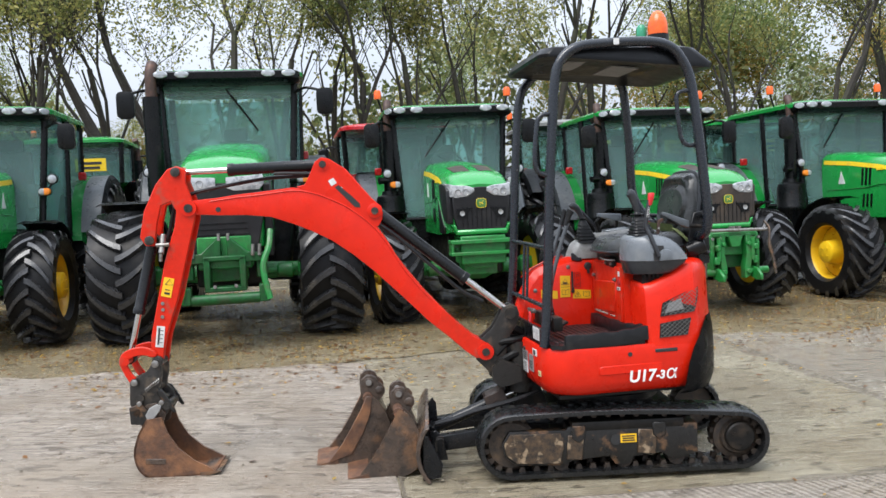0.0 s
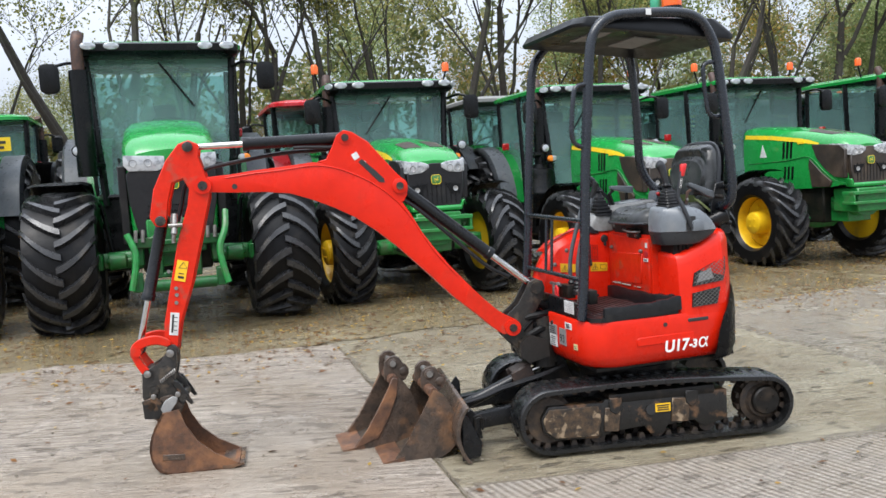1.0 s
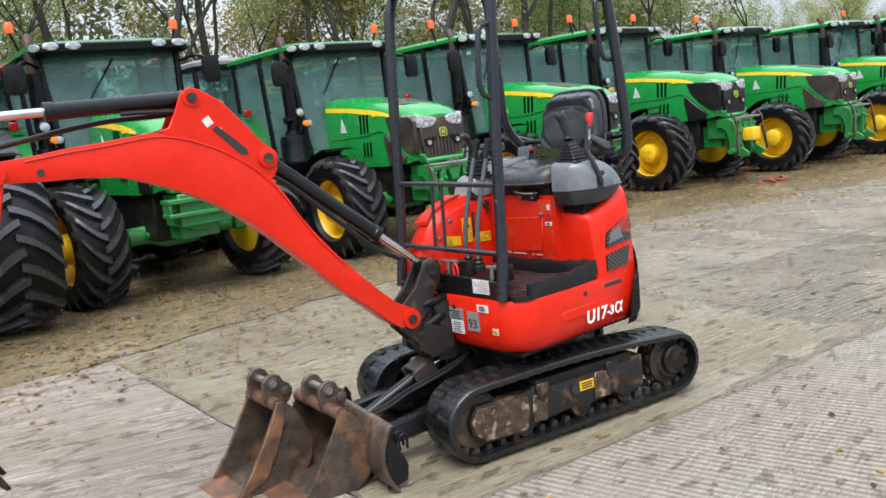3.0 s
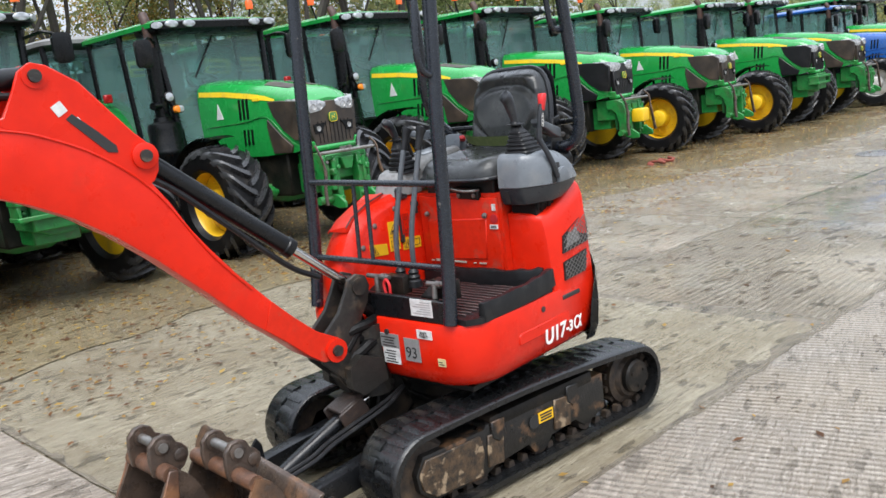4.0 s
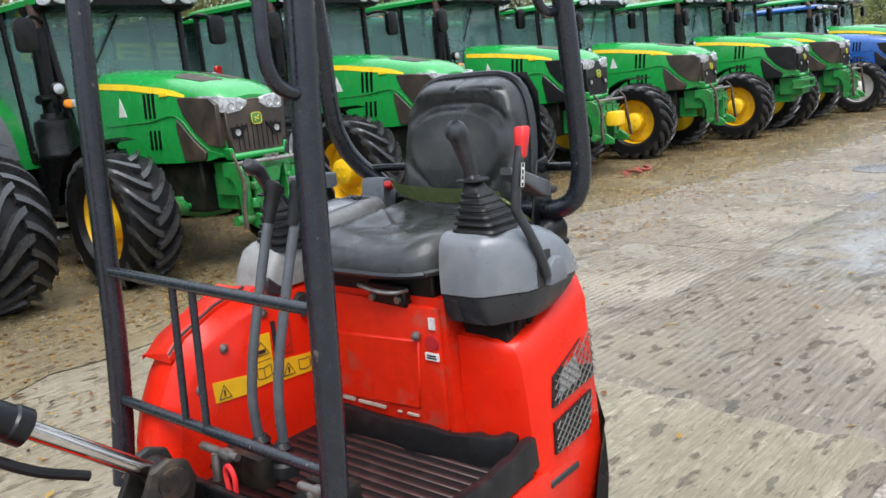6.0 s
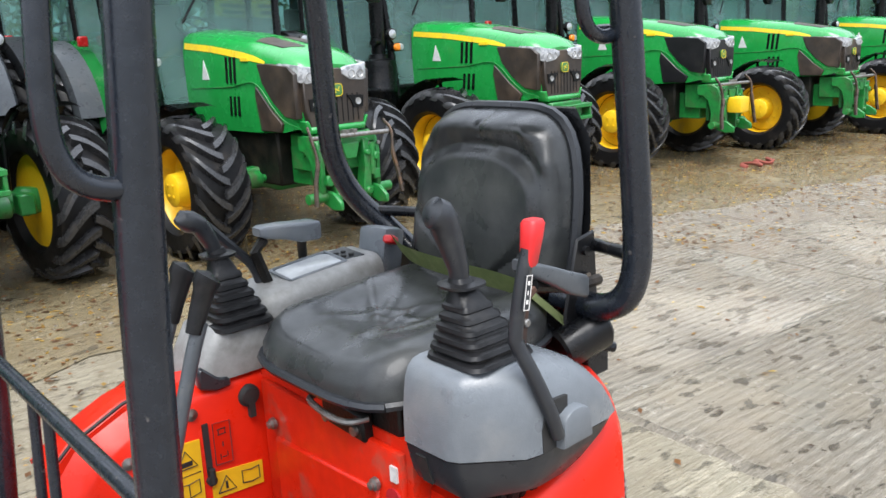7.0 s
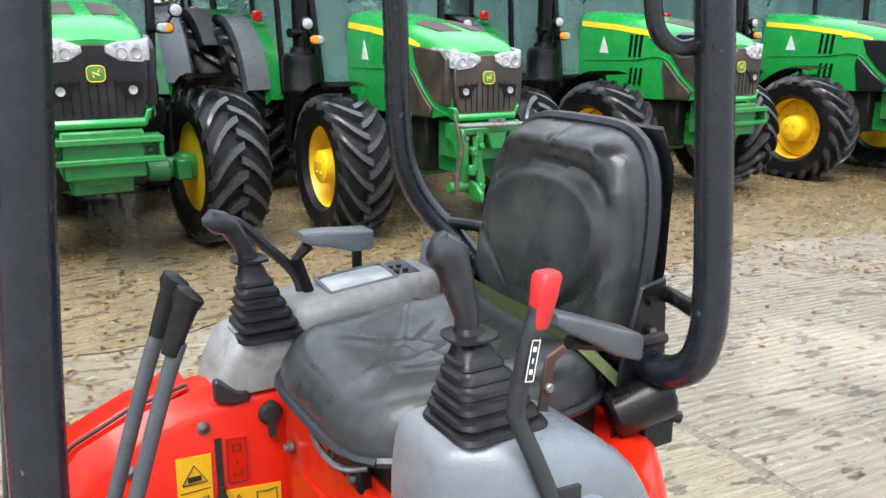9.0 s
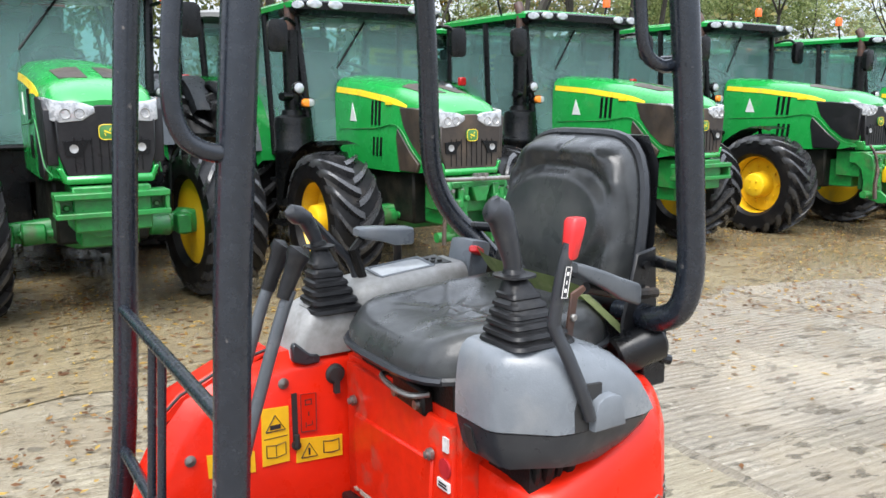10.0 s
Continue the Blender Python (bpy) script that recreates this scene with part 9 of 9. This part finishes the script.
for j in range(3):
    for k in range(5):
        g = 0.010
        slab([joint(k, j, g, g), joint(k + 1, j, -g, g), joint(k + 1, j + 1, -g, -g), joint(k, j + 1, g, -g)], SLAB_SPOT if j == 0 else SLAB_WET)

# wet mud in the joints between the slabs
JOINT = concrete("mud_filled_joint", (0.345, 0.300, 0.230), (0.255, 0.218, 0.162), (0.165, 0.138, 0.100), 0, 0.10, 30.0, 0.9, 0.60, clods=0.75, puddle=(0.50, 0.66))


def paved(x, y):
    """Whether a cast slab lies at this spot."""
    if x < on_b(y):
        return y < 8.55
    return y < on_a(x) or (x > across(0, y) and y < row_line(3, x))


def joint_strip(line, wide):
    """A ragged band of mud along a joint, run out over the slabs' edges and down to the bare yard."""
    bm = bmesh.new()
    rows = []
    for i, (x, y) in enumerate(line):
        (ax, ay), (bx, by) = line[max(0, i - 1)], line[min(len(line) - 1, i + 1)]
        way = V(bx - ax, by - ay, 0).normalized()
        side = V(-way.y, way.x, 0)
        row = [bm.verts.new((x, y, rise(x) + 0.0055))]
        for sign, q in ((-1, 1.7), (1, 8.2)):
            w = sign * wide * max(0.35, 0.60 + 1.1 * noise.noise(V(x * 6.1, y * 6.1, q)) + 1.0 * noise.noise(V(x * 1.1, y * 1.1, q)))
            on = paved(x + side.x * sign * 0.06, y + side.y * sign * 0.06)
            w *= 1.0 if on else 2.6
            v = bm.verts.new((x + side.x * w, y + side.y * w, rise(x) + (0.0068 if on else -0.0050)))
            row.insert(0 if sign < 0 else 2, v)
        rows.append(row)
    for r0, r1 in zip(rows, rows[1:]):
        for j in range(2):
            bm.faces.new((r0[j], r1[j], r1[j + 1], r0[j + 1]))
    ob = new("joint_filling", mesh_from("joint_filling", bm, JOINT))
    ob.parent = ground
    return ob


def points(f, a, b, step=0.035):
    n = int((b - a) / step)
    return [f(a + (b - a) * i / n) for i in range(n + 1)]


joint_strip(points(lambda x: (x, on_a(x)), -1.1, 17.0), 0.036)
joint_strip(points(lambda y: (on_b(y), y), -1.4, 8.5), 0.016)
joint_strip(points(lambda x: (x, 3.21), -9.0, -0.98), 0.010)
for k in range(4):
    joint_strip(points(lambda y: (across(k, y), y), 5.05, 11.6 + 0.3 * k), 0.042 if k == 0 else 0.026)
for j in (1, 2):
    joint_strip(points(lambda x: (x, row_line(j, x)), 2.1, 16.0), 0.034)

# mud and leaf mould trodden along the row of tractors, with a ragged edge
MUD = concrete("trodden_mud", (0.335, 0.275, 0.164), (0.247, 0.200, 0.114), (0.141, 0.108, 0.058), 20, 0.10, 14.0, 0.7, 0.72, clods=0.75, puddle=(0.60, 0.74))
bm = bmesh.new()
rows = []
for i in range(150):
    x = -16 + 0.30 * i
    y0 = 9.0 + 0.17 * min(5.0, x) + 0.45 * noise.noise(V(x * 0.45, 1.3, 0)) + 0.22 * noise.noise(V(x * 1.9, 5.1, 0))
    rows.append([bm.verts.new((x, y, rise(x) + h)) for y, h in ((y0, 0.004), (y0 + 0.05, 0.010), (y0 + 2.0, 0.011), (y0 + 5.0, 0.011), (y0 + 18.0, 0.011))])
for r0, r1 in zip(rows, rows[1:]):
    for j in range(4):
        bm.faces.new((r0[j], r1[j], r1[j + 1], r0[j + 1]))
mud = new("mud_strip", mesh_from("mud_strip", bm, MUD))
tagged(mud, "strip of trodden brown mud along the tractors", "ground", kind="structure")

# fallen leaves and clods of mud
rnd = random.Random(3)
LITTER = leaf_material("fallen_leaves", (0.055, 0.030, 0.016), (0.240, 0.105, 0.038), (0.560, 0.380, 0.085))


def litter(n, mesh_name, kind_of, floor, size):
    verts, faces = [], []
    while len(faces) < n:
        x, y = rnd.uniform(-8, 24), rnd.uniform(2.2, 15.5)
        edge = y - 6.6 - 0.13 * max(0, x)
        near = floor + (1 - floor) * min(1, max(0, edge / 2.6))
        if x > 12 and y < 6 or rnd.random() > near or x > 1.0 and y < 8.6 and rnd.random() < 0.55:
            continue
        patch = noise.noise(V(x * 0.8, y * 0.8, 4.0))
        if rnd.random() > 0.65 + patch:
            continue
        a, s = rnd.uniform(0, 6.28), size * rnd.uniform(0.5, 1.5)
        c = V(x, y, rise(x) + 0.013 + rnd.uniform(0, 0.004))
        u, w = V(math.cos(a), math.sin(a), rnd.uniform(-0.15, 0.15)), V(-math.sin(a), math.cos(a), rnd.uniform(-0.2, 0.25))
        i = len(verts)
        if kind_of == "leaf":
            verts += [c - u * s, c - u * s * 0.2 + w * s * 0.45 + V(0, 0, 0.004), c + u * s, c - u * s * 0.1 - w * s * 0.5]
            faces.append((i, i + 1, i + 2, i + 3))
        else:
            ring = [c + (u * math.cos(k * 1.047) * rnd.uniform(0.6, 1.3) + w * math.sin(k * 1.047) * rnd.uniform(0.4, 0.8)) * s - V(0, 0, 0.004) for k in range(6)]
            verts += ring + [c + V(0, 0, s * rnd.uniform(0.2, 0.4))]
            faces += [(i + k, i + (k + 1) % 6, i + 6) for k in range(6)]
    me = bpy.data.meshes.new(mesh_name)
    me.from_pydata(verts, [], faces)
    return me


me = litter(26000, "fallen_leaves", "leaf", 0.05, 0.023)
me.materials.append(LITTER)
tagged(new("fallen_leaves", me), "scattered brown and yellow fallen leaves on the wet yard", "leaves", kind="stuff")
me = litter(38000, "mud_clods", "clod", 0.09, 0.014)
me.materials.append(surface("wet_mud", (0.165, 0.136, 0.094), (0.105, 0.084, 0.057), (0.22, 0.185, 0.125), 0.45, big=3.0, bump=0.4))
tagged(new("mud_clods", me), "small dark clods of wet mud strewn over the yard", "mud", kind="stuff")

# a film of rainwater standing on the slabs
def water_film(name):
    m = bpy.data.materials.new(name)
    m.use_nodes = True
    n, l = nodes_of(m)
    n.remove(n["Principled BSDF"])
    tr, gl, film, out, fr = (n.new("ShaderNode" + k) for k in ("BsdfTransparent", "BsdfGlossy", "MixShader", "MixShader", "Fresnel"))
    gl.inputs["Roughness"].default_value, fr.inputs[0].default_value = 0.11, 1.33
    tr2 = n.new("ShaderNodeBsdfTransparent")
    tr2.inputs[0].default_value = (0.86, 0.86, 0.86, 1)
    l.new(fr.outputs[0], film.inputs[0])
    l.new(tr2.outputs[0], film.inputs[1])
    l.new(gl.outputs[0], film.inputs[2])
    tc, gr, mp, ml = n.new("ShaderNodeTexCoord"), n.new("ShaderNodeTexGradient"), n.new("ShaderNodeMapping"), n.new("ShaderNodeMath")
    gr.gradient_type = "SPHERICAL"
    mp.inputs["Scale"].default_value = (0.34, 0.80, 1.0)
    l.new(tc.outputs["Object"], mp.inputs[0])
    l.new(mp.outputs[0], gr.inputs[0])
    ml.operation, ml.use_clamp = "MULTIPLY", True
    reach = n.new("ShaderNodeMapRange")
    reach.inputs["From Max"].default_value = 0.6
    l.new(gr.outputs["Fac"], reach.inputs[0])
    l.new(reach.outputs[0], ml.inputs[0])
    l.new(noise_fac(n, l, 1.6, 0.42, 0.74, 8.0, stretch=(0.8, 1.5, 1.0), rough=0.70), ml.inputs[1])
    l.new(ml.outputs[0], out.inputs[0])
    l.new(tr.outputs[0], out.inputs[1])
    l.new(film.outputs[0], out.inputs[2])
    l.new(out.outputs[0], n["Material Output"].inputs[0])
    return m


FILM = water_film("standing_rainwater")
for cx, cy, turn, scale in ((6.9, 6.65, 12, 1.0),):
    bm = bmesh.new()
    spin = Matrix.Rotation(radians(turn), 3, "Z")
    grid = []
    for i in range(13):
        row = []
        for j in range(7):
            p = spin @ V((-3.7 + 7.4 * i / 12) * scale, (-1.6 + 3.2 * j / 6) * scale, 0)
            row.append(bm.verts.new(((-3.7 + 7.4 * i / 12) * scale, (-1.6 + 3.2 * j / 6) * scale, rise(cx + p.x) + 0.0095)))
        grid.append(row)
    for i in range(12):
        for j in range(6):
            bm.faces.new((grid[i][j], grid[i + 1][j], grid[i + 1][j + 1], grid[i][j + 1]))
    ob = new("puddle", mesh_from("puddle", bm, FILM))
    ob.matrix_world = pose(cx, cy, 0, 0, 0, turn)
    tagged(ob, "thin film of rainwater lying on the concrete", "puddle", kind="structure")

# round iron cover set in the concrete
bm = bmesh.new()
zc = rise(10.5)
lathe(bm, [(zc + 0.004, 0.40), (zc + 0.014, 0.40), (zc + 0.016, 0.385), (zc + 0.011, 0.375), (zc + 0.015, 0.365), (zc + 0.015, 0.0)], (10.5, 8.2, 0), "z", 36)
tagged(new("manhole_cover", mesh_from("manhole_cover", bm, surface("wet_worn_iron", (0.16, 0.155, 0.145), (0.11, 0.105, 0.10), (0.24, 0.215, 0.18), 0.30, metal=0.3, big=8.0, bump=0.4))), "round grey iron manhole cover set in the concrete", "manhole cover")

# a dropped strap by the wheels
bm = bmesh.new()
rnd = random.Random(21)
path = [V(9.25 + 0.075 * k, 11.45 + 0.10 * math.sin(k * 1.7) + rnd.uniform(-0.05, 0.05), rise(9.6) + 0.028 + 0.018 * (k % 3)) for k in range(10)]
tube(bm, bend(path, 4), 0.032, 7, 0.55)
tagged(new("strap", mesh_from("strap", bm, surface("faded_red_strap", (0.30, 0.07, 0.045), (0.22, 0.055, 0.04), (0.12, 0.06, 0.04), 0.8, big=12.0))), "crumpled faded red strap lying on the ground", "strap")
